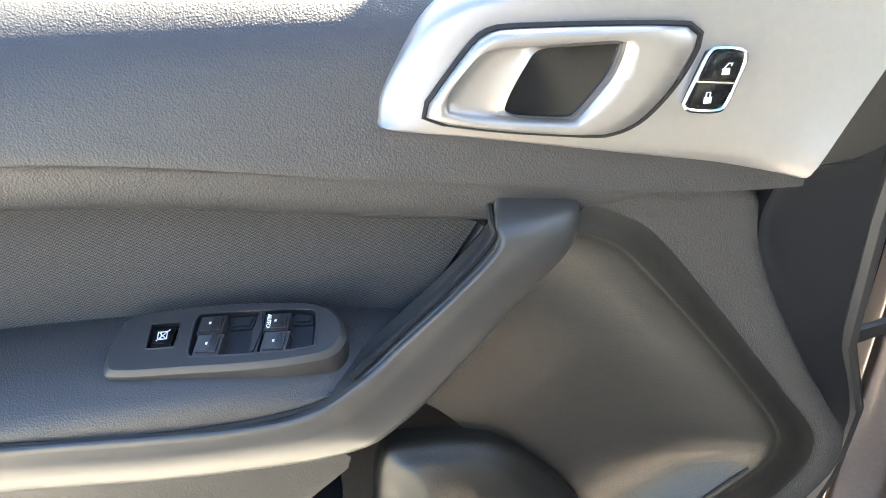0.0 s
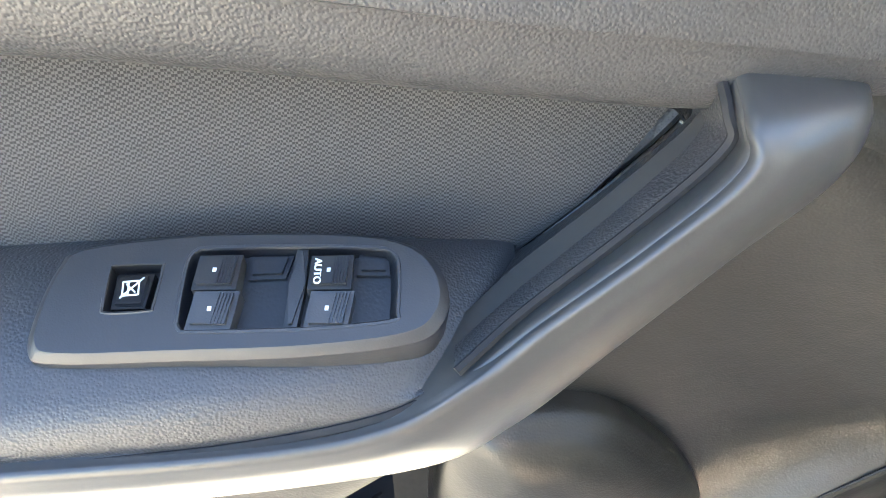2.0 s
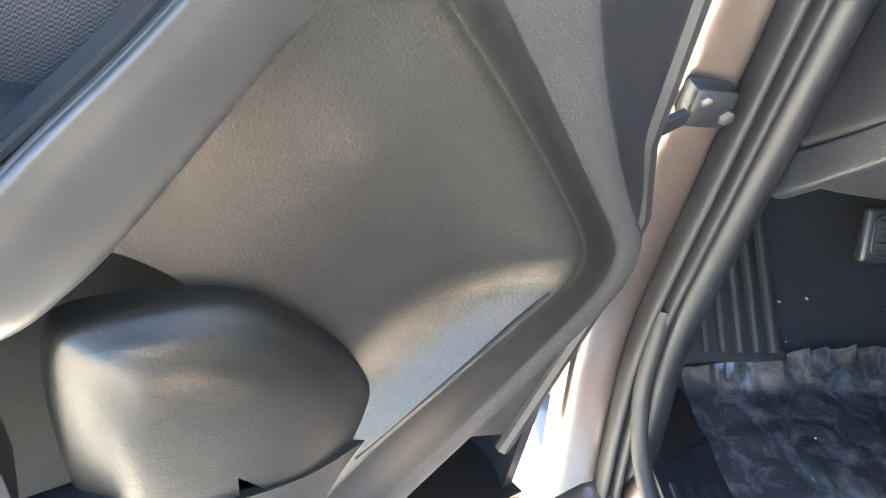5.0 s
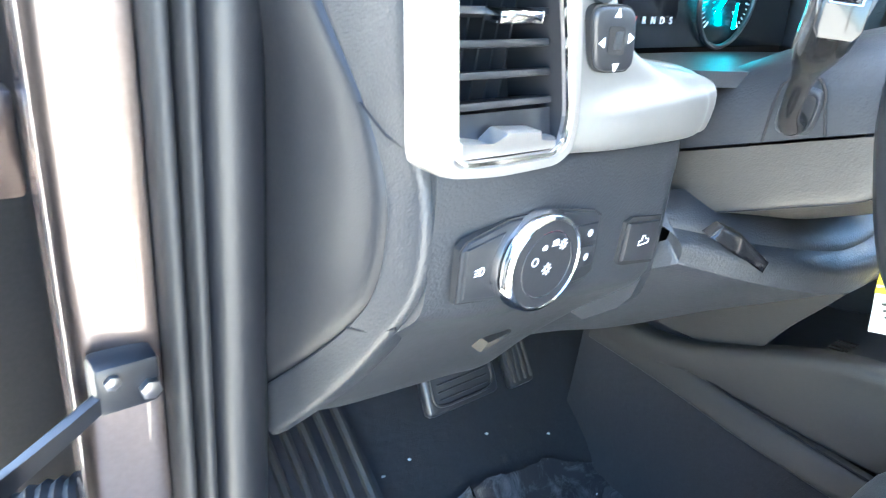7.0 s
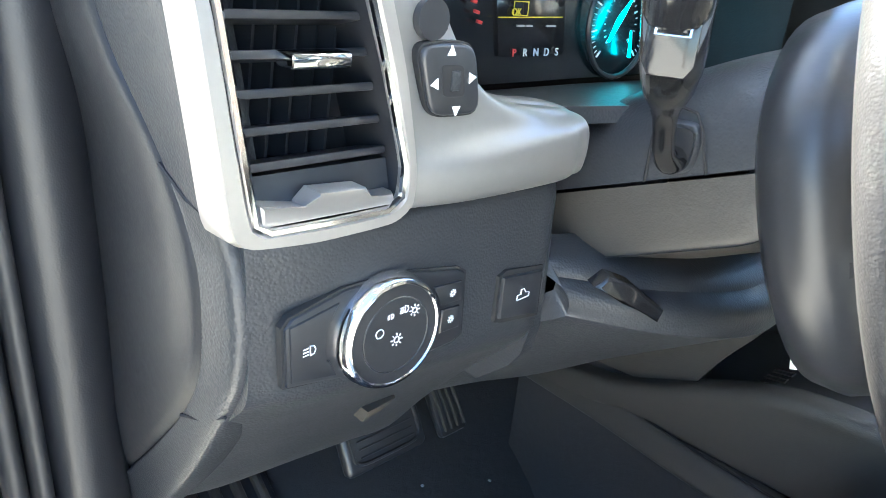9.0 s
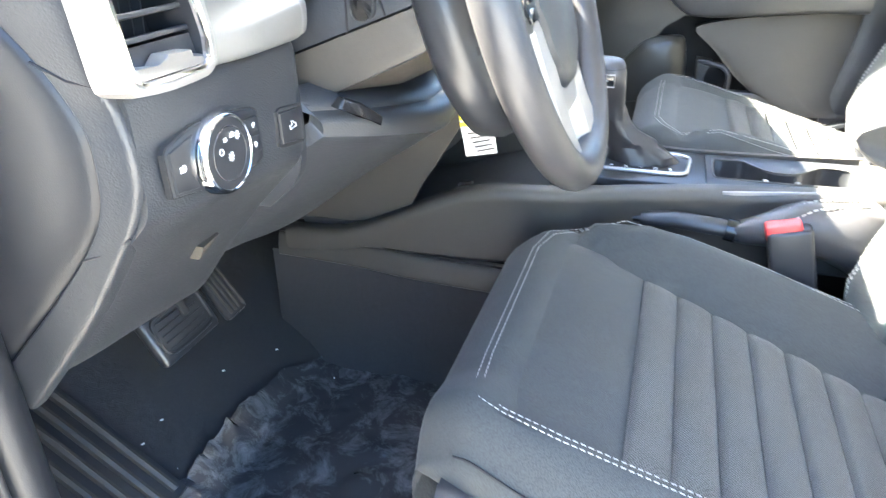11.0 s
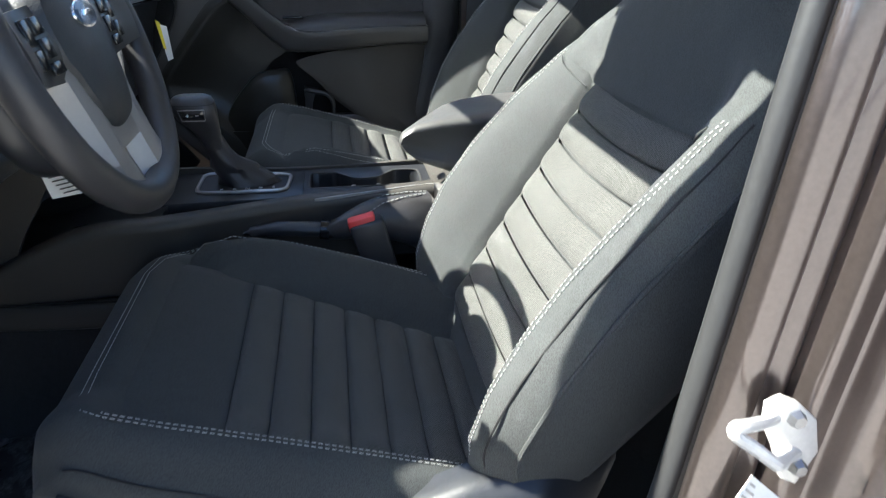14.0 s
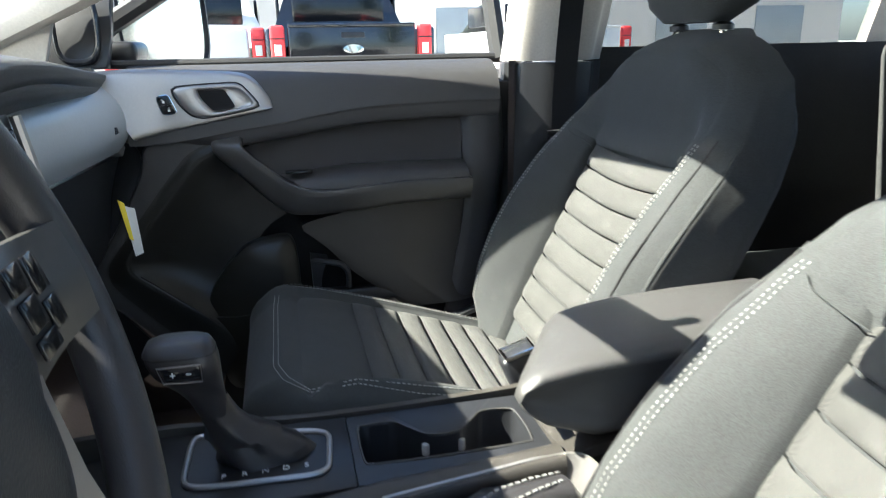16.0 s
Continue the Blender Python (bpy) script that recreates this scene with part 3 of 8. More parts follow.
part("wing_edge", tube([(-0.955, 0.745, z) for z in (0.46, 0.7, 0.95, 1.15, 1.22)], 0.012, 8), M_BODY, cab)

# ---- front doors: one builder for the open driver door and the closed far door ----
DOOR_OPEN = 67.0
DOOR_AT = (-1.214, 0.300)


def driver_tf(p):
    th = radians(DOOR_OPEN)
    u, n = (math.sin(th), math.cos(th)), (math.cos(th), -math.sin(th))
    return Vector((DOOR_AT[0] + u[0] * p.x + n[0] * p.y, DOOR_AT[1] + u[1] * p.x + n[1] * p.y, p.z))


def far_tf(p):
    return Vector((0.705 - p.y, 0.084 + p.x, p.z))


def strip(top, low, n_top, n_low, k=3, bulge=0.0):
    """Rows of (a, n, z) from the line top to the line low, with a rounded belly."""
    out = []
    for j in range(k):
        t = j / (k - 1)
        out.append([(a0 + (a1 - a0) * t, n_top + (n_low - n_top) * t + bulge * math.sin(math.pi * t), z0 + (z1 - z0) * t) for (a0, z0), (a1, z1) in zip(top, low)])
    return out


def build_door(tf, label, driver):
    at = tf(Vector((0.0, 0.0, 0.62)))
    d = thing("front_door", at, label, "car door", "front doors")
    bk = (0, -0.02, 0)
    # backing carrier, outer skin, bottom edge
    part("carrier", plate([(-0.50, -0.016, 1.30), (0.30, -0.016, 1.30), (0.33, -0.016, 1.05), (0.31, -0.016, 0.90), (0.22, -0.016, 0.90), (0.06, -0.016, 1.06), (-0.48, -0.016, 1.07)], (0, -0.05, 0), tf, 0.006), M_SMOOTH, d)
    part("outer_skin", sheet([[(a, n, z) for a in (0.36, 0.2, -0.2, -0.52)] for n, z in ((-0.17, 0.56), (-0.20, 0.80), (-0.20, 1.05), (-0.16, 1.30))], (0, 0.012, 0), tf, 12, 10), M_BODY, d, "painted outer door skin")
    part("hinge_edge", sheet([[(a, n, z) for a, n in ((0.336, -0.014), (0.350, -0.06), (0.345, -0.17))] for z in (0.58, 0.8, 1.0, 1.2, 1.32)], (-0.012, 0, 0), tf, 8, 8), M_SMOOTH, d)
    part("rear_edge", sheet([[(a, n, z) for a, n in ((-0.50, 0.0), (-0.53, -0.04), (-0.53, -0.16))] for z in (0.58, 0.8, 1.0, 1.2, 1.34)], (0.012, 0, 0), tf, 8, 8), M_BODY, d)
    part("bottom_edge", sheet([[(a, n, z) for a in (0.34, 0.0, -0.52)] for n, z in ((0.0, 0.60), (-0.08, 0.575), (-0.17, 0.565))], (0, 0, 0.012), tf, 6, 6), M_BODY, d)
    # upper pad from the belt line down to the ledge
    A = (-0.46, -0.33, -0.208, -0.13, -0.045, 0.049, 0.13, 0.195, 0.232)
    belt = [(a, 1.345) for a in A]
    shoulder = [(a, 1.338) for a in A]
    mid = [(a, 1.300 - 0.02 * max(0, a)) for a in A]
    ledge = [(-0.46, 1.268), (-0.33, 1.267), (-0.208, 1.263), (-0.13, 1.255), (-0.045, 1.242), (0.049, 1.230), (0.13, 1.219), (0.195, 1.214), (0.232, 1.213)]
    under = [(a, z - (0.033 if a < 0.1 else 0.020 if a < 0.15 else 0.006)) for a, z in ledge]
    rows = [[(a, -0.07, z) for a, z in belt], [(a, -0.030, z + 0.004) for a, z in shoulder], [(a, 0.006, z - 0.012) for a, z in shoulder], [(a, 0.026, z) for a, z in mid],
            [(a, 0.036, z + 0.004) for a, z in ledge], [(a, 0.034, z - 0.004) for a, z in ledge], [(a, 0.030, z + 0.012) for a, z in under], [(a, 0.022, z + 0.002) for a, z in under], [(a, 0.004, z + 0.001) for a, z in under], [(a, -0.004, z - 0.002) for a, z in under]]
    part("upper_pad", sheet(rows, (0, -0.02, 0), tf, 60, 40), M_PAD, d, "grained soft upper trim pad")
    part("window_seal", tube([tf(Vector((a, -0.072, 1.348))) for a in (-0.48, -0.2, 0.1, 0.30)], 0.008, 8), M_RUBBER, d)
    # cloth insert
    top = [(-0.385, 1.238), (-0.30, 1.236), (-0.232, 1.233), (-0.112, 1.219), (-0.013, 1.203), (0.040, 1.1945)]
    low = [(-0.385, 1.08), (-0.30, 1.08), (-0.232, 1.08), (-0.112, 1.085), (-0.05, 1.09), (-0.016, 1.122)]
    part("cloth_insert", sheet(strip(top, low, 0.004, 0.004, 4, 0.006), (0, -0.012, 0), tf, 40, 14), M_FABRIC, d, "charcoal woven cloth insert")
    piping = catmull([(0.028, 1.1985, 0), (0.036, 1.196, 0), (0.0415, 1.190, 0), (0.035, 1.180, 0), (0.014, 1.157, 0), (-0.018, 1.126, 0)], 24)
    part("insert_piping", tube([tf(Vector((p.x, 0.0115, p.y))) for p in piping], 0.0024, 8), M_GLOSS, d)
    part("insert_gap", tube([tf(Vector((p.x + 0.0030, 0.0075, p.y - 0.0020))) for p in piping], 0.0022, 6), M_BLACK, d)
    part("insert_surround", sheet([[(0.066, 0.003, 1.212), (0.036, 0.003, 1.170), (0.0, 0.003, 1.132), (-0.012, 0.003, 1.112)], [(0.055, 0.001, 1.204), (0.027, 0.001, 1.166), (-0.006, 0.001, 1.131), (-0.016, 0.001, 1.114)], [(0.043, -0.004, 1.193), (0.016, -0.004, 1.159), (-0.016, -0.004, 1.127), (-0.024, -0.002, 1.112)]], (0, -0.015, 0), tf, 14, 5), M_PAD, d)
    # armrest pad
    AA = [-0.385, -0.30, -0.245, -0.185, -0.125, -0.073, -0.044, -0.028, -0.017]
    lip = [1.125, 1.124, 1.124, 1.119, 1.116, 1.119, 1.126, 1.129, 1.130]
    reach = [0.078, 0.078, 0.078, 0.078, 0.077, 0.073, 0.062, 0.047, 0.028]
    level = [1.150, 1.152, 1.153, 1.152, 1.150, 1.144, 1.139, 1.137, 1.134]
    rows = []
    for t, drop in ((0.02, 0.012), (0.06, 0.001), (0.30, -0.001), (0.60, 0.004), (0.82, 0.011), (0.95, 0.019), (1.0, 0.028)):
        rows.append([(a, r * t, (z - drop * 1.0) if t < 0.99 else q + 0.001) for a, r, z, q in zip(AA, reach, level, lip)])
    rows.append([(a, r * 0.97, q - 0.010) for a, r, q in zip(AA, reach, lip)])
    part("armrest_pad", sheet(rows, (0, -0.006, -0.012), tf, 44, 24), M_ARM, d, "padded vinyl armrest")
    # pull grip: a bent bar from the ledge down into the armrest edge
    inner = [(0.046, 1.222), (0.0385, 1.211), (0.036, 1.200), (0.011, 1.176), (-0.023, 1.148), (-0.046, 1.130), (-0.076, 1.118), (-0.125, 1.116), (-0.245, 1.124), (-0.39, 1.124)]
    outer = [(0.088, 1.216), (0.094, 1.209), (0.088, 1.186), (0.055, 1.153), (0.018, 1.114), (-0.020, 1.080), (-0.060, 1.066), (-0.165, 1.068), (-0.256, 1.076), (-0.39, 1.078)]
    depth = [0.018, 0.050, 0.060, 0.064, 0.068, 0.074, 0.080, 0.082, 0.082, 0.080]
    # the grip starts at a narrow gap beside the vinyl strip
    gap = [(0.0360, 0.034, 1.2100), (0.0420, 0.036, 1.2010), (0.0430, 0.036, 1.1910), (0.0140, 0.040, 1.1610), (-0.0210, 0.050, 1.1370), (-0.0490, 0.071, 1.1300)] + [(a0, q - 0.006, z0) for (a0, z0), q in zip(inner[6:], depth[6:])]
    gap = [(g[0] + (a0 - g[0]) * 0.5, g[1] + (q - 0.004 - g[1]) * 0.5, g[2] + (z0 - g[2]) * 0.5) for g, (a0, z0), q in zip(gap, inner, depth)]
    rows = []
    for t, dn in ((-0.004, -0.022), (-0.004, -0.003), (0.03, 0.0), (0.40, 0.0008), (0.75, 0.001)):
        rows.append([(g[0] + (a0 - g[0]) * t, g[1] + (q - g[1]) * max(0.0, t) + dn, g[2] + (z0 - g[2]) * t) for g, (a0, z0), q in zip(gap, inner, depth)])
    for t, dn in ((0.04, 0.001), (0.12, 0.001), (0.30, 0.0), (0.60, -0.005), (0.88, -0.013), (1.0, -0.026), (1.02, -0.055)):
        rows.append([(a0 + (a1 - a0) * t, max(0.0, q + dn), z0 + (z1 - z0) * t) for (a0, z0), (a1, z1), q in zip(inner, outer, depth)])
    part("pull_grip", sheet(rows, (0, -0.004, 0), tf, 72, 46), M_GRIP, d, "satin charcoal pull grip")
    side = catmull([Vector(g) for g in gap[:6]], 30)
    part("grip_gap", tube([tf(p + Vector((-0.0022, -0.0015, 0.0018))) for p in side], 0.0020, 6), M_BLACK, d)
    edge = catmull([Vector((0.047, 0.0045, 1.205)), Vector((0.0462, 0.0045, 1.190)), Vector((0.0395, 0.0045, 1.178)), Vector((0.018, 0.0045, 1.153)), Vector((-0.014, 0.0045, 1.122)), Vector((-0.034, 0.0045, 1.107))], 30)
    rows = [[Vector((p.x + (q.x - p.x) * t - 0.0026 * t, p.y + (q.y - 0.0015 - p.y) * t ** 1.5, p.z + (q.z - p.z) * t + 0.002 * t)) for p, q in zip(edge, side)] for t in (0.0, 0.05, 0.1, 0.2, 0.35, 0.5, 0.65, 0.8, 0.92, 1.0)]
    part("vinyl_strip", sheet(rows, (0, -0.004, 0), tf, 40, 24), M_PAD, d, "grained vinyl strip beside the grip", 85)
    lip_l = [(a, r * 0.99 + 0.001, q - 0.001) for a, r, q in zip(AA, reach, lip)]
    part("armrest_gap", tube([tf(p) for p in catmull(lip_l, 40)], 0.0022, 6), M_BLACK, d)
    part("cloth_gap", tube([tf(p) for p in catmull([(a, 0.0095, z - 0.003) for a, z in zip(AA, level)], 30)], 0.0030, 6), M_BLACK, d)
    # lower panel, speaker panel, bottle bulge, map pocket
    rows = [[(a, n, z) for a, n, z in ((-0.44, 0.004, 1.08), (-0.26, 0.026, 1.07), (-0.15, 0.034, 1.062), (-0.066, 0.036, 1.045), (-0.06, 0.036, 1.03))],
            [(-0.44, 0.004, 1.0), (-0.26, 0.030, 1.0), (-0.20, 0.034, 1.0), (-0.13, 0.036, 0.99), (-0.105, 0.034, 0.99)],
            [(-0.44, 0.004, 0.93), (-0.28, 0.030, 0.93), (-0.24, 0.034, 0.93), (-0.18, 0.034, 0.93), (-0.16, 0.03, 0.93)],
            [(-0.44, 0.004, 0.85), (-0.36, 0.028, 0.85), (-0.33, 0.03, 0.85), (-0.28, 0.03, 0.85), (-0.26, 0.024, 0.85)]]
    part("lower_pocket_wall", sheet(rows, (0, -0.03, 0), tf, 30, 20), M_PLASTIC, d, "textured outer wall of the map pocket")
    # pocket back is painted black, as hardly any light reaches in there
    part("lower_panel", sheet([[(-0.46, -0.03, 1.09), (-0.2, -0.075, 1.085), (0.0, -0.075, 1.075), (0.06, -0.06, 1.07)], [(-0.46, -0.05, 0.9), (-0.2, -0.085, 0.9), (0.0, -0.085, 0.9), (0.07, -0.07, 0.9)], [(-0.44, -0.03, 0.78), (-0.2, -0.05, 0.77), (0.0, -0.05, 0.77), (0.10, -0.04, 0.77)], [(-0.43, 0.0, 0.72), (-0.2, 0.01, 0.72), (0.0, 0.01, 0.72), (0.12, 0.0, 0.72)], [(-0.42, 0.0, 0.60), (-0.2, 0.0, 0.60), (0.0, 0.0, 0.60), (0.14, 0.0, 0.60)]], (0, -0.012, 0), tf, 20, 22), M_BLACK, d, "deep map pocket, its shade put in as black colour")
    rim = [(0.084, 1.192), (0.107, 1.183), (0.123, 1.173), (0.139, 1.156), (0.166, 1.125), (0.201, 1.083), (0.240, 1.033), (0.2595, 1.004), (0.2645, 0.985), (0.254, 0.962), (0.196, 0.914), (0.125, 0.853), (0.08, 0.80)]
    out = [(0.100, 1.206), (0.119, 1.198), (0.138, 1.187), (0.155, 1.170), (0.185, 1.134), (0.2266, 1.082), (0.268, 1.029), (0.291, 1.000), (0.301, 0.977), (0.293, 0.942), (0.235, 0.875), (0.165, 0.80), (0.115, 0.74)]
    flank = [(0.120, 1.225), (0.16, 1.219), (0.19, 1.214), (0.214, 1.200), (0.2206, 1.167), (0.240, 1.122), (0.281, 1.052), (0.310, 1.010), (0.330, 0.978), (0.325, 0.93), (0.262, 0.86), (0.185, 0.78), (0.125, 0.72)]
    cen = [(-0.05, 1.10), (-0.03, 1.06), (0.0, 1.04), (0.02, 1.02), (0.035, 1.0), (0.05, 0.985), (0.06, 0.97), (0.07, 0.96), (0.07, 0.95), (0.06, 0.94), (0.03, 0.91), (-0.01, 0.88), (-0.03, 0.85)]
    mixed = lambda p, q, t, n: [(a + (b - a) * t, n, z + (y - z) * t) for (a, z), (b, y) in zip(p, q)]
    # one smooth bowl that rises steeply to a rounded ridge
    rows = [mixed(rim, cen, t, n) for t, n in ((0.0, 0.0305), (0.025, 0.0300), (0.06, 0.0275), (0.11, 0.0230), (0.18, 0.0165), (0.27, 0.0095), (0.38, 0.0035), (0.55, -0.002), (0.78, -0.005), (1.0, -0.006))]
    part("speaker_panel", sheet(rows, (0, -0.01, 0), tf, 90, 44), M_PANEL, d, "moulded speaker panel")
    rows = [mixed(rim, out, t, n) for t, n in ((0.0, 0.0305), (0.12, 0.0310), (0.35, 0.0300), (0.70, 0.0275), (1.0, 0.0270))]
    part("speaker_surround", sheet(rows, (0, -0.01, 0), tf, 90, 14), M_PANEL, d)
    rows = [mixed(out, flank, t, n) for t, n in ((0.0, 0.0270), (0.15, 0.0271), (0.5, 0.0280), (0.9, 0.0260), (1.0, 0.0160))]
    part("pad_flank", sheet(rows, (0, -0.012, 0), tf, 90, 16), M_PAD, d, "grained trim running down beside the speaker panel")
    part("panel_groove", tube([tf(Vector((a, n, z))) for a, n, z in ((0.247, 0.0290, 0.963), (0.222, 0.0290, 0.943), (0.186, 0.0285, 0.912), (0.115, 0.0275, 0.852))], 0.0011, 5), M_BLACK, d)
    # front edge: dark plastic filler towards the hinges
    rows = [[(0.274, 0.022, 1.214), (0.236, 0.024, 1.213), (0.222, 0.022, 1.198), (0.2206, 0.020, 1.167), (0.240, 0.018, 1.122), (0.281, 0.014, 1.052), (0.326, 0.010, 0.985), (0.318, 0.006, 0.92), (0.22, 0.0, 0.78)],
            [(0.290, 0.010, 1.212), (0.262, 0.006, 1.203), (0.250, 0.004, 1.185), (0.252, 0.002, 1.15), (0.275, 0.002, 1.105), (0.310, 0.0, 1.05), (0.345, -0.002, 0.985), (0.338, -0.002, 0.92), (0.24, -0.006, 0.76)],
            [(0.326, -0.010, 1.214), (0.326, -0.012, 1.20), (0.328, -0.012, 1.18), (0.332, -0.012, 1.14), (0.336, -0.012, 1.09), (0.345, -0.012, 1.04), (0.368, -0.012, 0.975), (0.362, -0.012, 0.90), (0.30, -0.014, 0.72)]]
    part("hinge_side_filler", sheet(rows, (0, -0.012, 0), tf, 30, 12), M_SMOOTH, d, "smooth black hinge-side filler panel")
    part("edge_rubber", tube([tf(Vector(p)) for p in ((0.338, -0.010, 1.30), (0.336, -0.012, 1.15), (0.340, -0.012, 1.04), (0.366, -0.012, 0.97), (0.362, -0.012, 0.90), (0.30, -0.012, 0.70))], 0.008, 8), M_RUBBER, d)
    part("upper_corner", sheet([[(0.205, 0.030, 1.219), (0.222, 0.026, 1.26), (0.25, 0.024, 1.30), (0.28, 0.016, 1.345)], [(0.27, 0.018, 1.213), (0.295, 0.010, 1.25), (0.32, 0.008, 1.29), (0.335, 0.0, 1.345)], [(0.325, -0.006, 1.214), (0.330, -0.01, 1.25), (0.335, -0.012, 1.29), (0.345, -0.02, 1.345)]], (0, -0.012, 0), tf, 14, 10), M_PLASTIC, d, "smooth grey corner panel ahead of the handle plate")
    # bottle holder bulge
    arch = [(-0.046, 0.865), (-0.048, 0.920), (-0.046, 0.970), (-0.040, 1.004), (-0.026, 1.018), (0.022, 1.013), (0.052, 1.002), (0.080, 0.976), (0.112, 0.938), (0.132, 0.90), (0.140, 0.86)]
    core = [(-0.004, 0.85), (-0.006, 0.90), (-0.008, 0.945), (-0.002, 0.974), (0.004, 0.984), (0.022, 0.982), (0.036, 0.972), (0.052, 0.955), (0.066, 0.92), (0.074, 0.88), (0.075, 0.85)]
    rows = [[(a, -0.002, z) for a, z in arch], [(a * 0.97 + b * 0.03, 0.008, z * 0.97 + y * 0.03) for (a, z), (b, y) in zip(arch, core)], [(a * 0.82 + b * 0.18, 0.015, z * 0.82 + y * 0.18) for (a, z), (b, y) in zip(arch, core)], [(a * 0.45 + b * 0.55, 0.025, z * 0.5 + y * 0.5) for (a, z), (b, y) in zip(arch, core)], [(a, 0.032, z - 0.012) for a, z in core], [(0.035, 0.033, 0.87 + 0.002 * k) for k in range(11)]]
    part("bottle_bulge", sheet(rows, (0, -0.006, 0), tf, 50, 24), M_PANEL, d, "rounded bottle holder bulge")
    part("bulge_front", sheet([[(-0.042, 0.022, 0.885), (0.01, 0.034, 0.875), (0.075, 0.034, 0.865), (0.134, 0.022, 0.865)], [(-0.045, 0.022, 0.80), (0.01, 0.032, 0.80), (0.075, 0.032, 0.78), (0.125, 0.015, 0.78)], [(-0.05, 0.0, 0.72), (0.01, 0.02, 0.72), (0.065, 0.02, 0.70), (0.11, 0.0, 0.70)]], (0, -0.006, 0), tf, 16, 10), M_PANEL, d)
    part("pocket_divider", tube([tf(Vector(p)) for p in catmull([(-0.075, 0.02, 0.965), (-0.10, 0.03, 0.962), (-0.128, 0.032, 0.955), (-0.142, 0.03, 0.935), (-0.142, 0.03, 0.905)], 14)], 0.006, 10), M_SMOOTH, d)
    part("pocket_partition", plate([(-0.070, 0.024, 0.968), (-0.072, 0.020, 0.90), (-0.086, 0.020, 0.90), (-0.092, 0.026, 0.945), (-0.105, 0.030, 0.962)], (0, -0.05, 0), tf, 0.002), M_SMOOTH, d, "dark partition in the map pocket")
    part("pocket_floor", box((-0.14, 0.016, 0.885), (0.22, 0.03, 0.03), 0.008, tf=tf), M_SMOOTH, d)
    # silver handle trim
    top_s = [(-0.022, 1.268), (-0.016, 1.288), (0.008, 1.318), (0.04, 1.330), (0.10, 1.334), (0.17, 1.337), (0.23, 1.339), (0.285, 1.336)]
    low_s = [(-0.021, 1.2685), (-0.010, 1.2645), (0.03, 1.2575), (0.086, 1.2468), (0.13, 1.2385), (0.17, 1.231), (0.20, 1.2252), (0.2195, 1.2212)]
    rows = []
    for t, n in ((-0.02, 0.018), (0.02, 0.030), (0.10, 0.034), (0.35, 0.037), (0.70, 0.040), (0.96, 0.042), (1.01, 0.036), (1.02, 0.028)):
        rows.append([(a0 + (a1 - a0) * t, n + 0.25 * max(0, a0 - 0.16) ** 1.4, z0 + (z1 - z0) * t) for (a0, z0), (a1, z1) in zip(top_s, low_s)])
    part("silver_trim", sheet(rows, (0, -0.012, 0), tf, 60, 24), M_SILVER, d, "satin silver handle trim plate")
    ring = [(0.0015, 1.2748), (0.0084, 1.2839), (0.0262, 1.3053), (0.0349, 1.3121), (0.0463, 1.3138), (0.09, 1.3125), (0.1354, 1.3100), (0.1449, 1.3083), (0.1485, 1.3044), (0.1468, 1.2952), (0.138, 1.2786), (0.1254, 1.2641), (0.1164, 1.2579), (0.107, 1.2548), (0.0942, 1.2543), (0.0469, 1.2609), (0.0166, 1.2669), (0.0043, 1.2704)]
    cup = [(0.0128, 1.2771), (0.0175, 1.2871), (0.028, 1.2985), (0.038, 1.3040), (0.0764, 1.3046), (0.1034, 1.3043), (0.1068, 1.3012), (0.1024, 1.2880), (0.0938, 1.2765), (0.0848, 1.2668), (0.0784, 1.2643), (0.045, 1.2682), (0.018, 1.2730)]
    hole = [(0.0436, 1.2732), (0.0471, 1.2819), (0.0544, 1.2945), (0.061, 1.3022), (0.0764, 1.3030), (0.1024, 1.3028), (0.1048, 1.3005), (0.1005, 1.2884), (0.0924, 1.2774), (0.0836, 1.2680), (0.0780, 1.2658), (0.0596, 1.2676), (0.0473, 1.2700)]

    def round_loop(pts, n=72, ca=0.075, cz=1.285):
        """A closed outline, smoothed and walked by even angles round a point inside it."""
        dense = catmull([Vector((a, z, 0)) for a, z in pts + pts[:1]], 40 * len(pts))
        ang = [(math.atan2(p.y - cz, p.x - ca), p) for p in dense]
        return [min(ang, key=lambda e: abs((e[0] - w + math.pi) % (2 * math.pi) - math.pi))[1] for w in [2 * math.pi * i / n for i in range(n)]]
    n_at = lambda a, h: 0.040 + h + 0.25 * max(0, a - 0.16) ** 1.4
    ringn = 0.0405
    line, lip, pit = round_loop(ring), round_loop(cup), round_loop(hole)
    part("handle_groove", tube([tf(Vector((p.x, ringn + 0.001, p.y))) for p in line], 0.0021, 6, closed=True), M_BLACK, d)

    def collar(o, i, hs):
        bm = bmesh.new()
        rows = []
        for t, h in hs:
            r = [tf(Vector((p.x + (q.x - p.x) * t, ringn + h, p.y + (q.y - p.y) * t))) for p, q in zip(o, i)]
            rows.append(r + r[:1])
        grid(bm, rows)
        return bm
    # handle: a rounded frame, a bright dished grip behind it and a dark recess
    part("handle_bezel", collar(line, lip, ((0.05, -0.004), (0.06, 0.0035), (0.16, 0.0072), (0.40, 0.0085), (0.75, 0.0085), (0.93, 0.0072), (1.0, 0.0050))), M_SILVER, d, "brushed silver handle frame", 50)
    part("release_lever", collar(lip, pit, ((0.0, 0.0051), (0.06, 0.0034), (0.30, 0.0020), (0.70, 0.0026), (1.0, 0.0042), (1.04, 0.0004))), M_SILVER, d, "dished silver release lever", 50)
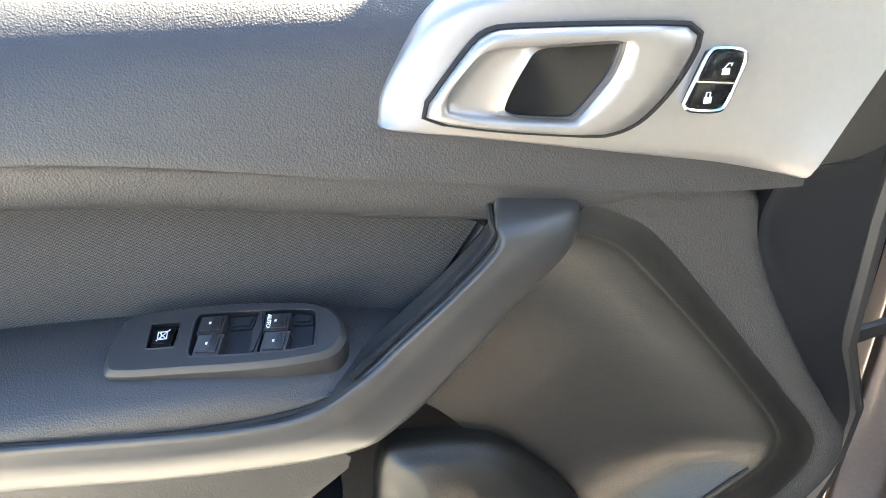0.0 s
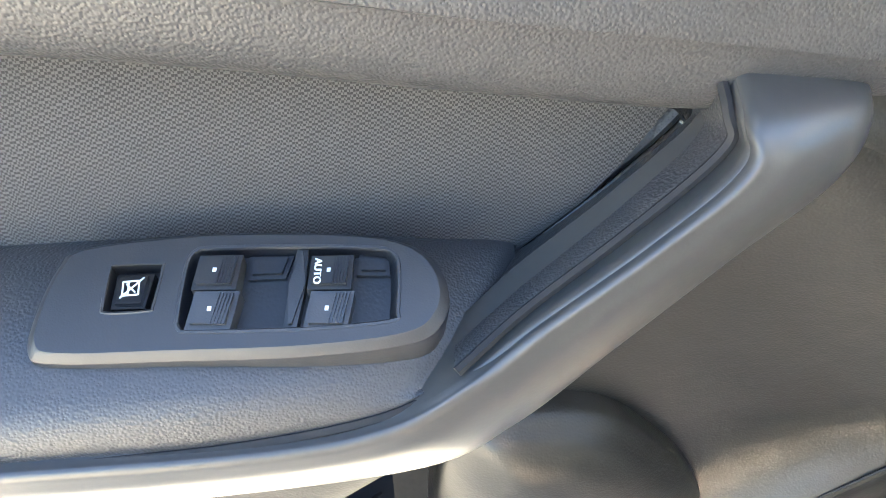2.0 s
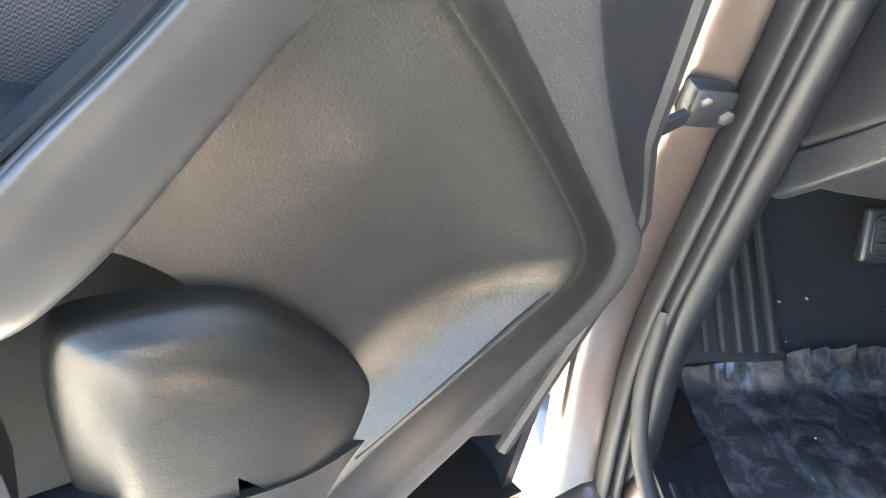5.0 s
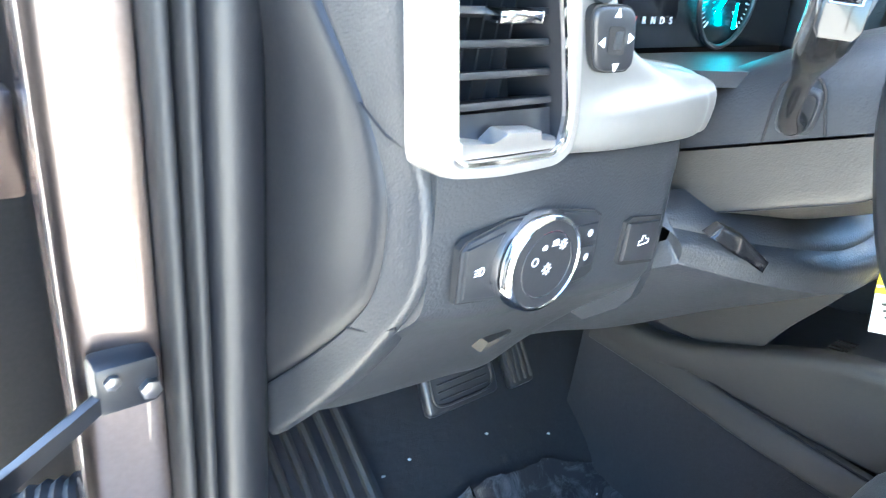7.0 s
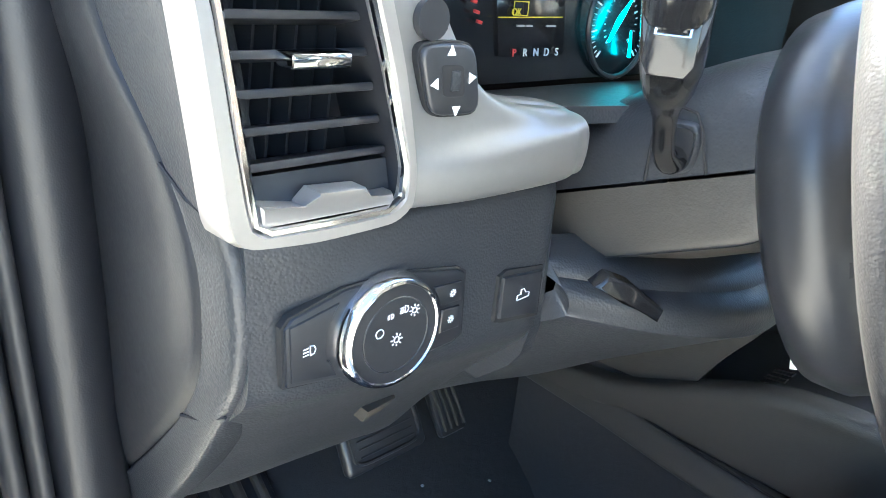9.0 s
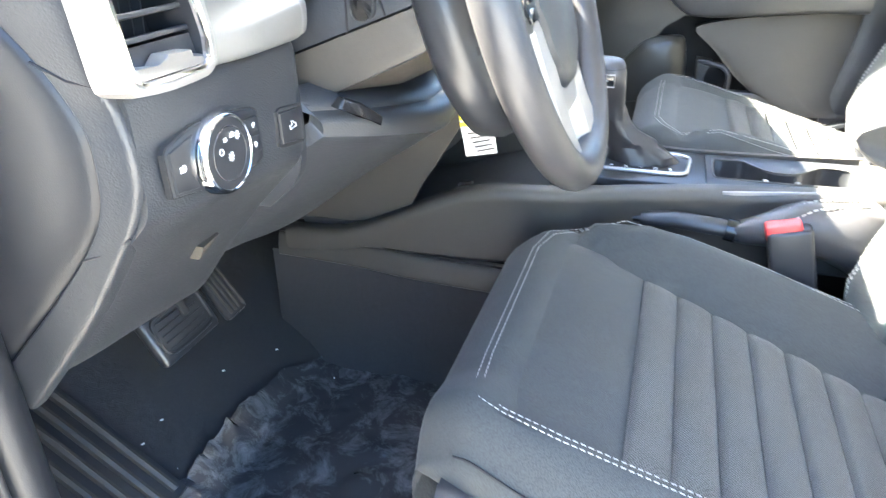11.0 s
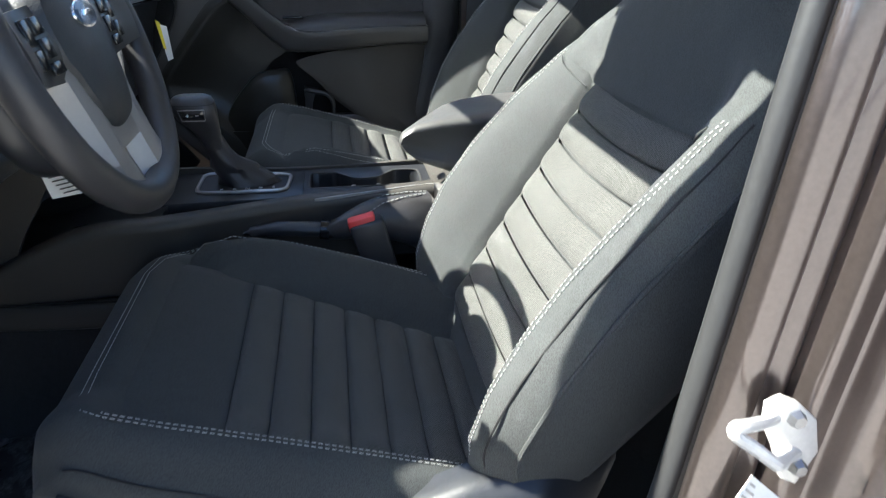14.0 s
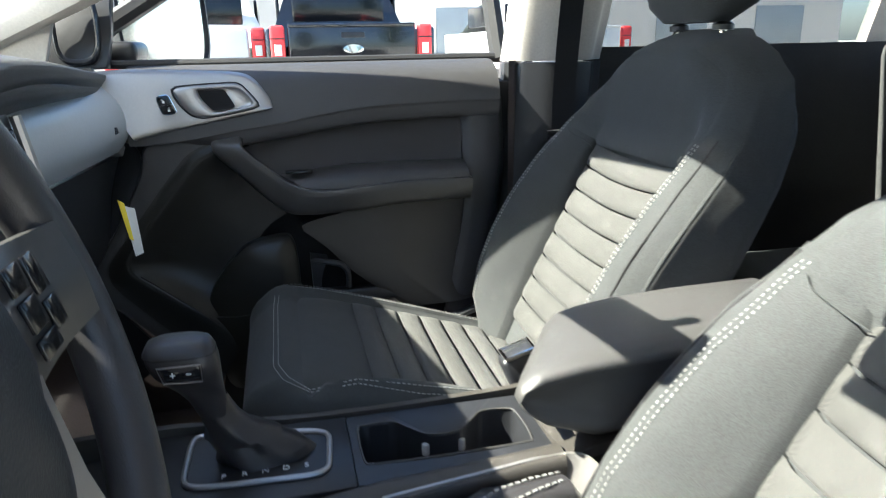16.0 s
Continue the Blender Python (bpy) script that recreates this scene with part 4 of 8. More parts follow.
    part("handle_bowl", plate([(p.x, ringn + 0.0012, p.y) for p in pit], (0, -0.002, 0), tf, 0), M_GLOSS, d, "dark handle recess")
    # lock switch
    lk = [(0.144, 1.2675), (0.1497, 1.282), (0.1549, 1.2942), (0.1602, 1.2963), (0.1720, 1.2946), (0.1753, 1.2900), (0.1722, 1.278), (0.1682, 1.2655), (0.1627, 1.2624), (0.1477, 1.2640)]
    sw = part("lock_switch", plate([(a, n_at(a, 0.0036), z) for a, z in lk], (0, -0.006, 0), tf, 0.0015), M_GLOSS, d, "black lock and unlock switch with chrome edge")
    sub("switch_edge", tube([tf(Vector((p.x, n_at(p.x, 0.0028), p.y))) for p in catmull([Vector((a, z, 0)) for a, z in lk + lk[:1]], 40)[:-1]], 0.0013, 6, closed=True), M_CHROME, sw)
    sub("switch_split", tube([tf(Vector((0.1490, n_at(0.16, 0.0042), 1.2800))), tf(Vector((0.1715, n_at(0.17, 0.0042), 1.2775)))], 0.0006, 4), M_CHROME, sw)
    for az, (ca, cz) in enumerate(((0.1645, 1.2855), (0.1565, 1.2705))):
        bm = box((ca, n_at(ca, 0.0045), cz - 0.0012), (0.0042, 0.0006, 0.0034), 0, bm=None)
        tube([(ca - 0.0012, n_at(ca, 0.0045), cz + 0.0004), (ca - 0.0010 + 0.002 * (1 - az), n_at(ca, 0.0045), cz + 0.003), (ca + 0.0012 + 0.002 * (1 - az), n_at(ca, 0.0045), cz + 0.003), (ca + 0.0012 + 0.0014 * (1 - az), n_at(ca, 0.0045), cz + 0.0006 + 0.001 * (1 - az))], 0.0004, 4, bm=bm)
        for v in bm.verts:
            v.co = tf(v.co)
        sub("padlock_icon", bm, M_WHITE, sw)
    if driver:
        switch_panel(d, tf)
    else:
        part("pocket_switch", box((-0.06, 0.045, 1.148), (0.05, 0.02, 0.006), 0.002, tf=tf), M_GLOSS, d)
        part("arm_highlight_cap", box((-0.32, 0.05, 1.140), (0.05, 0.014, 0.006), 0.003, tf=tf), M_SMOOTH, d)
    part("rear_strip", sheet([[(-0.385, 0.006, 1.24), (-0.388, 0.012, 1.15), (-0.388, 0.02, 1.05), (-0.36, 0.02, 0.90), (-0.34, 0.01, 0.80)], [(-0.41, 0.022, 1.26), (-0.415, 0.022, 1.15), (-0.41, 0.024, 1.05), (-0.385, 0.024, 0.90), (-0.36, 0.012, 0.78)], [(-0.455, 0.016, 1.27), (-0.46, 0.014, 1.15), (-0.45, 0.014, 1.05), (-0.42, 0.012, 0.90), (-0.39, 0.0, 0.76)], [(-0.48, -0.02, 1.27), (-0.485, -0.02, 1.15), (-0.475, -0.02, 1.05), (-0.445, -0.02, 0.90), (-0.41, -0.03, 0.76)]], (0, -0.01, 0), tf, 20, 14), M_PAD, d)
    # window frame and pane
    lean = lambda z: -0.10 - 0.34 * (z - 1.34)
    fr = [(0.36, 1.34), (0.27, 1.42), (0.05, 1.56), (-0.15, 1.66), (-0.35, 1.70), (-0.47, 1.70), (-0.49, 1.52), (-0.50, 1.34)]
    part("window_frame", tube([tf(Vector((a, lean(z), z))) for a, z in fr], 0.020, 8), M_RUBBER, d, "black window frame")
    pane = part("window_glass", plate([(a, lean(z), z) for a, z in fr], (0, -0.004, 0), tf, 0), M_GLASS, d, "clear side window glass")
    pane.visible_shadow = False
    # sail corner and mirror
    sail = part("sail_cover", plate([(0.372, -0.034, 1.340), (0.262, -0.030, 1.342), (0.252, -0.045, 1.40), (0.248, -0.075, 1.475), (0.30, -0.075, 1.475), (0.362, -0.055, 1.41)], (0, -0.02, 0), tf, 0.004), M_SMOOTH, d, "black triangular mirror sail cover")
    se = lambda a, e: math.copysign(abs(a) ** e, a)
    tw = lambda q, h, n=40: [tf(Vector((0.308 + 0.034 * q * se(math.cos(a), 0.62), -0.040 + h - 0.25 * (0.056 * q * math.sin(a)), 1.412 + 0.056 * q * se(math.sin(a), 0.62)))) for a in [2 * math.pi * i / n for i in range(n)]]
    bm = bmesh.new()
    grid(bm, [r + r[:1] for r in [tw(1.14, -0.006), tw(1.12, 0.004), tw(1.04, 0.008), tw(0.98, 0.007), tw(0.93, 0.002)]])
    sub("tweeter", bm, M_SMOOTH, sail, "rounded tweeter surround", 40)
    bm = bmesh.new()
    grid(bm, [r + r[:1] for r in [tw(0.95, 0.003), tw(0.6, 0.007), tw(0.03, 0.008)]])
    part("tweeter_grille", bm, M_BLACK, sail, "black tweeter grille", 60)
    shape = [(1.0, 0.0), (0.93, 0.62), (0.62, 0.96), (0.0, 1.0), (-0.62, 0.96), (-0.93, 0.62), (-1.0, 0.0), (-0.97, -0.62), (-0.70, -0.95), (0.0, -1.0), (0.62, -0.95), (0.93, -0.62)]
    ring_m = [(p.x, p.y) for p in catmull([Vector((u, v, 0)) for u, v in shape + shape[:1]], 49)[:-1]]
    yaw = radians(10 if driver else 44)

    def turned(a0, u, v, q=1.0, w=0.118, h=0.112):
        """A point of the mirror head, which is swung towards the driver."""
        x, y = a0, w * q * u
        return Vector((0.196 + x * math.cos(yaw) + y * math.sin(yaw), -0.312 - x * math.sin(yaw) + y * math.cos(yaw), 1.440 + (h - 0.014 * u) * q * v))
    bm = bmesh.new()
    grid(bm, [r + r[:1] for r in [[tf(turned(a0, u, v, q)) for u, v in ring_m] for q, a0 in ((0.93, 0.004), (0.95, -0.007), (1.0, -0.004), (1.0, 0.020), (0.92, 0.070), (0.70, 0.100), (0.03, 0.110))]])
    mh = part("mirror_housing", bm, M_SMOOTH, d, "black door mirror housing", 50)
    bm = bmesh.new()
    bm.faces.new([bm.verts.new(tf(turned(0.001, u, v, 1.0, 0.110, 0.104))) for u, v in ring_m])
    sub("mirror_glass", bm, M_CHROME, mh, "mirror glass")
    part("mirror_arm", box((0.25, -0.16, 1.37), (0.06, 0.14, 0.04), 0.015, 3, tf=tf), M_SMOOTH, d)
    return d


def switch_panel(d, tf):
    """The window switch panel on the driver's armrest."""
    def lay(a, z, h=0.0):
        n = 0.045 + (1.1465 - z) * 1.05
        h += 0.0016
        return Vector((a, n + 0.35 * h, z + 0.6 * (n - 0.045) + 0.94 * h))

    def on(a, z, h=0.0):
        return tf(lay(a, z, h))
    ring = [(-0.1839, 1.1367), (-0.1830, 1.150), (-0.1785, 1.1635), (-0.171, 1.1695), (-0.134, 1.1714), (-0.092, 1.1685), (-0.068, 1.1645), (-0.055, 1.1575), (-0.0498, 1.146), (-0.0525, 1.135), (-0.064, 1.1285), (-0.0986, 1.1275), (-0.1401, 1.1300), (-0.1756, 1.1325)]
    loop = catmull([Vector((a, z, 0)) for a, z in ring[-2:] + ring + ring[:3]], 172)
    step = 171 / (len(ring) + 4)
    out = [loop[round(2 * step + i * step * len(ring) / 60)] for i in range(60)]
    ca, cz = -0.117, 1.149
    bm = bmesh.new()
    rings = [[on(ca + (p.x - ca) * (1 - q), cz + (p.y - cz) * (1 - 2.2 * q), h) for p in out] for q, h in ((0.0, -0.014), (0.0, 0.0010), (0.004, 0.0030), (0.045, 0.0062), (0.055, 0.0066))]
    vs = grid(bm, [r + r[:1] for r in rings])
    well = [(p.x, p.y) for p in catmull([(a, z, 0) for a, z in [(-0.1385, 1.1405), (-0.1374, 1.1510), (-0.1358, 1.1605), (-0.1330, 1.1640), (-0.128, 1.1645), (-0.099, 1.1627), (-0.073, 1.1600), (-0.0672, 1.1575), (-0.0662, 1.1520), (-0.0680, 1.1385), (-0.0710, 1.1350), (-0.0987, 1.1350), (-0.1330, 1.1372), (-0.1372, 1.1382), (-0.1385, 1.1405)]], 57)[:-1]]
    pit = [(p.x, p.y) for p in catmull([(a, z, 0) for a, z in [(-0.1617, 1.1475), (-0.1605, 1.1455), (-0.1475, 1.1450), (-0.1458, 1.1466), (-0.1437, 1.1585), (-0.1447, 1.1605), (-0.1590, 1.1612), (-0.1606, 1.1596), (-0.1617, 1.1475)]], 33)[:-1]]

    def cuts(loop, h):
        """A closed edge loop of new vertices on the panel."""
        v = [bm.verts.new(on(a, z, h)) for a, z in loop]
        return v, [bm.edges.new((v[i], v[(i + 1) % len(v)])) for i in range(len(v))]
    rim_v = [bm.verts.new(p) for p in rings[-1]]
    edges = [bm.edges.new((rim_v[i], rim_v[(i + 1) % len(rim_v)])) for i in range(len(rim_v))]
    for loop in (well, pit):
        edges += cuts(loop, 0.0066)[1]
    bmesh.ops.triangle_fill(bm, edges=edges, use_beauty=True)
    bmesh.ops.remove_doubles(bm, verts=bm.verts[:], dist=1e-6)
    bmesh.ops.recalc_face_normals(bm, faces=bm.faces[:])
    pan = part("switch_panel", bm, M_SWITCH, d, "satin black window switch panel", 20)

    def tub(loop, top, deep, shrink):
        """Walls and floor of a recess."""
        b = bmesh.new()
        ma, mz = sum(a for a, z in loop) / len(loop), sum(z for a, z in loop) / len(loop)
        low = [(ma + (a - ma) * shrink, mz + (z - mz) * shrink) for a, z in loop]
        rr = [[on(a, z, top) for a, z in loop], [on(a, z, deep) for a, z in low]]
        vv = grid(b, rr, True)
        b.faces.new(vv[-1])
        return b
    def slab(poly, h0, h1, bev=0.0008, h2=None):
        """A raised key on the panel; h2 is its height along the upper side."""
        b = bmesh.new()
        h2 = h1 if h2 is None else h2
        zs = [z for a, z in poly]
        at_h = lambda z: h1 + (h2 - h1) * (z - min(zs)) / (max(zs) - min(zs))
        f = [b.verts.new(on(a, z, at_h(z))) for a, z in poly]
        g = [b.verts.new(on(a, z, h0)) for a, z in poly]
        b.faces.new(f)
        for i in range(len(f)):
            b.faces.new((f[i], g[i], g[(i + 1) % len(f)], f[(i + 1) % len(f)]))
        if bev:
            bmesh.ops.bevel(b, geom=[e for e in b.edges if all(v in f for v in e.verts)], offset=bev, segments=2, affect="EDGES")
        return b
    # recessed well with a pale edge
    # well and ledges are coloured darker than the panel for the recess's shade
    sub("switch_well", tub(well, 0.0066, 0.0002, 0.93), M_CAP, pan)
    sub("well_edge", tube([on(a, z, 0.0062) for a, z in well], 0.0009, 6, closed=True), M_SWITCH, pan)
    for a0, z0 in ((-0.1359, 1.1380), (-0.0991, 1.1349)):
        mid_z, top_z = z0 + 0.0111, z0 + 0.0238
        for k, (p, q, h1, h2) in enumerate((((a0, z0, mid_z), 0.0035, 0.0095, 0.0118), ((a0 + 0.0021, mid_z + 0.0006, top_z), 0.0020, 0.0122, 0.0100))):
            poly = [(p[0], p[1]), (p[0] + 0.0141, p[1] - 0.0012), (p[0] + 0.0141 + q, p[2] - 0.0010), (p[0] + q, p[2])]
            s_ = sub("window_switch", slab(poly, 0.0, h1 - 0.0015, 0.0016, h2 - 0.0015), M_SWITCH, pan)
            mid = [sum(v[i] for v in poly) / 4 for i in (0, 1)]
            sub("switch_mark", slab([(mid[0] - 0.0013, mid[1] - 0.0006), (mid[0] - 0.0001, mid[1] - 0.0007), (mid[0] + 0.0001, mid[1] + 0.0006), (mid[0] - 0.0011, mid[1] + 0.0007)], 0.005, (h1 + h2) / 2 - 0.0011, 0), M_WHITE, pan)
            for j in range(5):
                u = 0.58 + 0.075 * j
                c0 = (poly[0][0] + (poly[1][0] - poly[0][0]) * u, poly[0][1] + (poly[1][1] - poly[0][1]) * u)
                c1 = (poly[3][0] + (poly[2][0] - poly[3][0]) * u, poly[3][1] + (poly[2][1] - poly[3][1]) * u)
                sub("grip_line", tube([on(c0[0], c0[1] + 0.0012, h1 - 0.0013), on(c1[0], c1[1] - 0.0012, h2 - 0.0013)], 0.00028, 4), M_DASH, pan)
    sub("well_divider", slab([(-0.1055, 1.1358), (-0.1012, 1.1356), (-0.0975, 1.1500), (-0.0962, 1.1622), (-0.1000, 1.1624), (-0.1030, 1.1500)], 0.0, 0.0066, 0.0016), M_SWITCH, pan)
    sub("well_ledge", slab([(-0.1170, 1.1545), (-0.1045, 1.1540), (-0.1012, 1.1618), (-0.1165, 1.1626)], 0.0, 0.0034, 0.0015), M_CAP, pan)
    sub("well_ledge", slab([(-0.0805, 1.1530), (-0.0690, 1.1520), (-0.0690, 1.1582), (-0.0790, 1.1602)], 0.0, 0.0034, 0.0015), M_CAP, pan)
    sub("button_well", tub(pit, 0.0066, 0.0, 0.96), M_BLACK, pan)
    sub("child_lock_button", slab([(-0.1596, 1.1472), (-0.1490, 1.1466), (-0.1466, 1.1578), (-0.1584, 1.1585)], 0.0, 0.0062, 0.0014), M_GLOSS, pan)
    sub("button_edge", tube([on(a, z, 0.0064) for a, z in pit], 0.0006, 5, closed=True), M_SWITCH, pan)
    icon = bmesh.new()
    ic = lambda u, v: (-0.1534 + 0.0025 * u, 1.1530 + 0.0025 * v)
    for p in ((ic(-1, 0.9), ic(1, 0.9)), (ic(-1, -0.9), ic(1, -0.9)), (ic(-1, -0.9), ic(-1, 0.9)), (ic(1, -0.9), ic(1, 0.9)), (ic(-1.3, -1.2), ic(1.6, 1.3)), (ic(-0.6, 0.6), ic(0.6, -0.6)), (ic(-0.3, 0.9), ic(-0.3, -0.9))):
        tube([on(a, z, 0.0063) for a, z in p], 0.00030, 4, bm=icon)
    sub("crossed_window_icon", icon, M_WHITE, pan)
    o = on(-0.0932, 1.1515, 0.0109)
    ex = (on(-0.0945, 1.1415, 0.0109) - o).normalized()
    ey = (on(-0.0832, 1.1508, 0.0109) - o).normalized()
    ez = ex.cross(ey)
    m = Matrix((ex, ey, ez)).transposed().to_4x4()
    m.translation = o
    sub("auto_lettering", text_mesh("AUTO", 0.0034, m), M_WHITE, pan, "white AUTO lettering")


build_door(driver_tf, "open driver door with grained trim, cloth insert and silver handle plate", True)
build_door(far_tf, "closed far front door with dark trim and silver handle plate", False)

# ---- seats ----
def build_seat(cx, y0, dz, out, label, driver):
    """A front seat: cx its middle, y0 its front edge, out -1 or 1 the side of its door."""
    s = thing("front_seat", (cx, y0 - 0.25, 0.60), label, "seat", "front seats")
    T = lambda p: Vector((cx - out * p[0], y0 + p[1], p[2] + dz))     # local x grows away from the door
    # cushion top: z over (x, y); x -0.25 door side .. 0.25 tunnel side
    def edge_in(y):
        """The seam between the flat insert and the tunnel-side bolster."""
        if y > -0.152:
            return 0.158 + 0.060 * min(1.0, (y + 0.152) / 0.125)
        return 0.158 - 0.062 * min(1.0, (-0.152 - y) / 0.30)

    def top(x, y):
        t = min(1.0, max(0.0, -y / 0.50))
        z = 0.918 - 0.155 * t ** 1.1 - 0.018 * max(0.0, 1 - t / 0.07) ** 2
        if x > 0:
            e = edge_in(y)
            k = min(1.0, max(0.0, (x - e) / max(0.02, 0.222 - e)))
            k = k * k * (3 - 2 * k) * 0.6 + 0.4 * (1 - (1 - k) ** 2)
            z += 0.050 * k * math.sin(math.pi / 2 * min(1.0, t / 0.40 + 0.06)) ** 1.3 * (1 - 0.25 * max(0.0, t - 0.5))
            z -= 0.095 * max(0.0, (x - 0.200) / 0.050) ** 2
        else:
            z += 0.010 * min(1.0, max(0.0, (-x - 0.16) / 0.05))
            z -= 0.040 * max(0.0, (-x - 0.208) / 0.042) ** 2
        return z
    rows = []
    # (y, drop under the top surface) round the rolled front, then back along the cushion
    Y = [(0.016, 0.105), (0.027, 0.085), (0.033, 0.062), (0.032, 0.041), (0.026, 0.024), (0.017, 0.012), (0.006, 0.004), (-0.004, 0.0)]
    Y += [(y, 0.0) for y in (-0.017, -0.03, -0.045, -0.06, -0.08, -0.10, -0.15, -0.20, -0.25, -0.30, -0.35, -0.40, -0.45, -0.50)]
    side_z = lambda y: 0.846 + 0.222 * max(-0.29, min(0.0, y)) - 0.010
    for y, drop in Y:
        near = max(0.0, 1 + min(y, 0.03) / 0.19)
        wd, wt = 0.25 - 0.030 * near ** 2.6, 0.25 - 0.050 * near ** 2.3
        r = []
        for i in range(49):
            x = -wd + (wd + wt) * i / 48
            z = top(x * 0.25 / (wd if x < 0 else wt), min(0.0, y)) - drop
            if -0.202 < x < edge_in(y) and y < -0.05:
                z -= 0.014
            r.append((x, y, z))
        zt, zb = r[0][2], min(side_z(y), r[0][2] - 0.012)
        r = [(-wd + 0.004, y, zb - 0.012), (-wd - 0.005, y, zb), (-wd - 0.009, y, zb + 0.35 * (zt - zb)), (-wd - 0.008, y, zb + 0.72 * (zt - zb)), (-wd - 0.0035, y, zt - 0.004)] + r
        r += [(wt + 0.006, y, 0.83 - 0.2 * max(0.0, -y - 0.05)), (wt + 0.002, y, 0.77 - 0.2 * max(0.0, -y - 0.05))]
        rows.append([T(p) for p in r])
    bm = bmesh.new()
    grid(bm, rows)
    cush = part("cushion", bm, M_SEAT, s, "charcoal cloth seat cushion", 60)

    def puff(t):
        return math.sin(math.pi * min(1.0, max(0.0, t))) ** 0.5
    # smooth front panel, then ribs across the insert
    spans = [(-0.026, -0.151)] + [(-0.152 - 0.0425 * k, -0.152 - 0.0425 * (k + 1) + 0.0006) for k in range(8)]
    for k, (ya, yb) in enumerate(spans):
        rr = []
        for j in range(11):
            t = j / 10
            y = ya + (yb - ya) * t
            x0, x1 = -0.199, edge_in(y) - 0.001
            if k == 0:
                x0, x1 = x0 + 0.030 * (1 - t) ** 2.5, x1 - 0.045 * (1 - t) ** 2.5
            row = []
            for i in range(21):
                u = i / 20
                x = x0 + (x1 - x0) * u
                h = (0.0065 if k == 0 else 0.0115) * puff(t) - 0.0115
                h = -0.0135 + (h + 0.0135) * min(1.0, 14 * min(u, 1 - u) + 0.15)
                row.append(T((x, y, top(x, y) + h)))
            rr.append(row)
        b = bmesh.new()
        grid(b, rr)
        sub("cushion_rib" if k else "front_insert", b, M_RIB if k else M_SEAT, cush, "", 60)
    # double top stitching along the door side, the front and the tunnel-side crest
    for dx in (0.0, 0.007):
        line = [(-0.212 + dx, y) for y in (-0.48, -0.40, -0.30, -0.20, -0.10)] + [(-0.207 + dx, -0.050), (-0.196 + dx, -0.026 - dx * 0.5), (-0.172 + dx, -0.016 - dx)]
        line += [(x, -0.013 - dx) for x in (-0.12, -0.04, 0.04, 0.12)]
        line += [(0.170 - dx, -0.026 - dx), (0.200 - dx, -0.06), (0.216 - dx, -0.12), (0.222 - dx, -0.20), (0.214 - dx, -0.30), (0.204 - dx, -0.42)]
        sub("seam_stitching", dashes([T((x, y, top(x, y) + 0.0012)) for x, y in line], 0.0045, 0.0026, 0.0006), M_THREAD, cush, "pale grey double stitching")
    sub("edge_seam", tube(catmull([T((-0.2530 + 0.030 * max(0.0, 1 + y / 0.19) ** 2.6, y, top(-0.25, y) - 0.0030)) for y in (-0.47, -0.38, -0.3, -0.2, -0.1, -0.06, -0.03, -0.012)], 40), 0.0013, 5), M_BLACK, cush)
    # backrest: sections from the bite line up to the shoulders
    SL, RISE = (0.63, 0.0) if driver else (0.50, 0.024)
    seam = 1.138 if driver else 1.150

    def along(z, table):
        for (z0, v0), (z1, v1) in zip(table, table[1:]):
            if z <= z1:
                q = min(1.0, max(0.0, (z - z0) / (z1 - z0)))
                q = q * q * (3 - 2 * q) * 0.5 + q * 0.5
                return v0 + (v1 - v0) * q
        return table[-1][1]
    up = lambda z: z - RISE * min(1.0, max(0.0, (z - 0.86) / 0.3))
    mid_y = lambda z: -0.413 - SL * (z - 0.80) + 0.25 * max(0.0, up(z) - 1.19) - 0.10 * max(0.0, 0.86 - z)
    # widths at the bolster crest and at the crease where the flank begins, and the crest's height over the insert
    CREST = [(0.68, 0.200), (0.80, 0.220), (0.86, 0.230), (0.98, 0.236), (1.10, 0.233), (1.16, 0.227), (1.20, 0.220), (1.235, 0.202), (1.275, 0.168), (1.30, 0.128), (1.316, 0.086), (1.324, 0.040)]
    W = [(0.68, 0.225), (0.78, 0.245), (0.84, 0.264), (0.90, 0.280), (0.98, 0.287), (1.05, 0.288), (1.12, 0.283), (1.17, 0.268), (1.21, 0.247), (1.25, 0.214), (1.285, 0.165), (1.305, 0.126), (1.318, 0.088), (1.324, 0.050)]
    BO = [(0.68, 0.0), (0.78, 0.012), (0.82, 0.028), (0.86, 0.052), (0.91, 0.070), (0.97, 0.078), (1.04, 0.073), (1.10, 0.058), (1.16, 0.032), (1.20, 0.010), (1.25, 0.0), (1.33, 0.0)]
    slim = 1.0 if driver else 0.92
    wid = lambda z: slim * along(up(z), W)
    crest = lambda z: slim * along(up(z), CREST)
    bol = lambda z: along(up(z), BO)
    IW = lambda z: min(0.163 if driver else 0.157, 0.74 * crest(z))

    def face(x, z):
        w, c, iw, y, h = wid(z), crest(z), IW(z), mid_y(z), bol(z)
        a, sunk = abs(x), 0.016 * min(1.0, bol(z) / 0.03)
        y -= sunk
        if a > iw:
            k = min(1.0, (a - iw) / (c - iw))
            y += (h + sunk) * (1 - (1 - k) ** 1.7)
        if a > c:
            q = min(1.0, (a - c) / (w - c))
            y -= (0.011 * q + 0.030 * q ** 2.6) * (0.4 + 0.6 * min(1.0, h / 0.03))
        if up(z) > 1.2 and a > 0.5 * w:
            y -= 0.030 * min(1.0, (up(z) - 1.2) / 0.05) * ((a / w - 0.5) / 0.5) ** 2
        return y
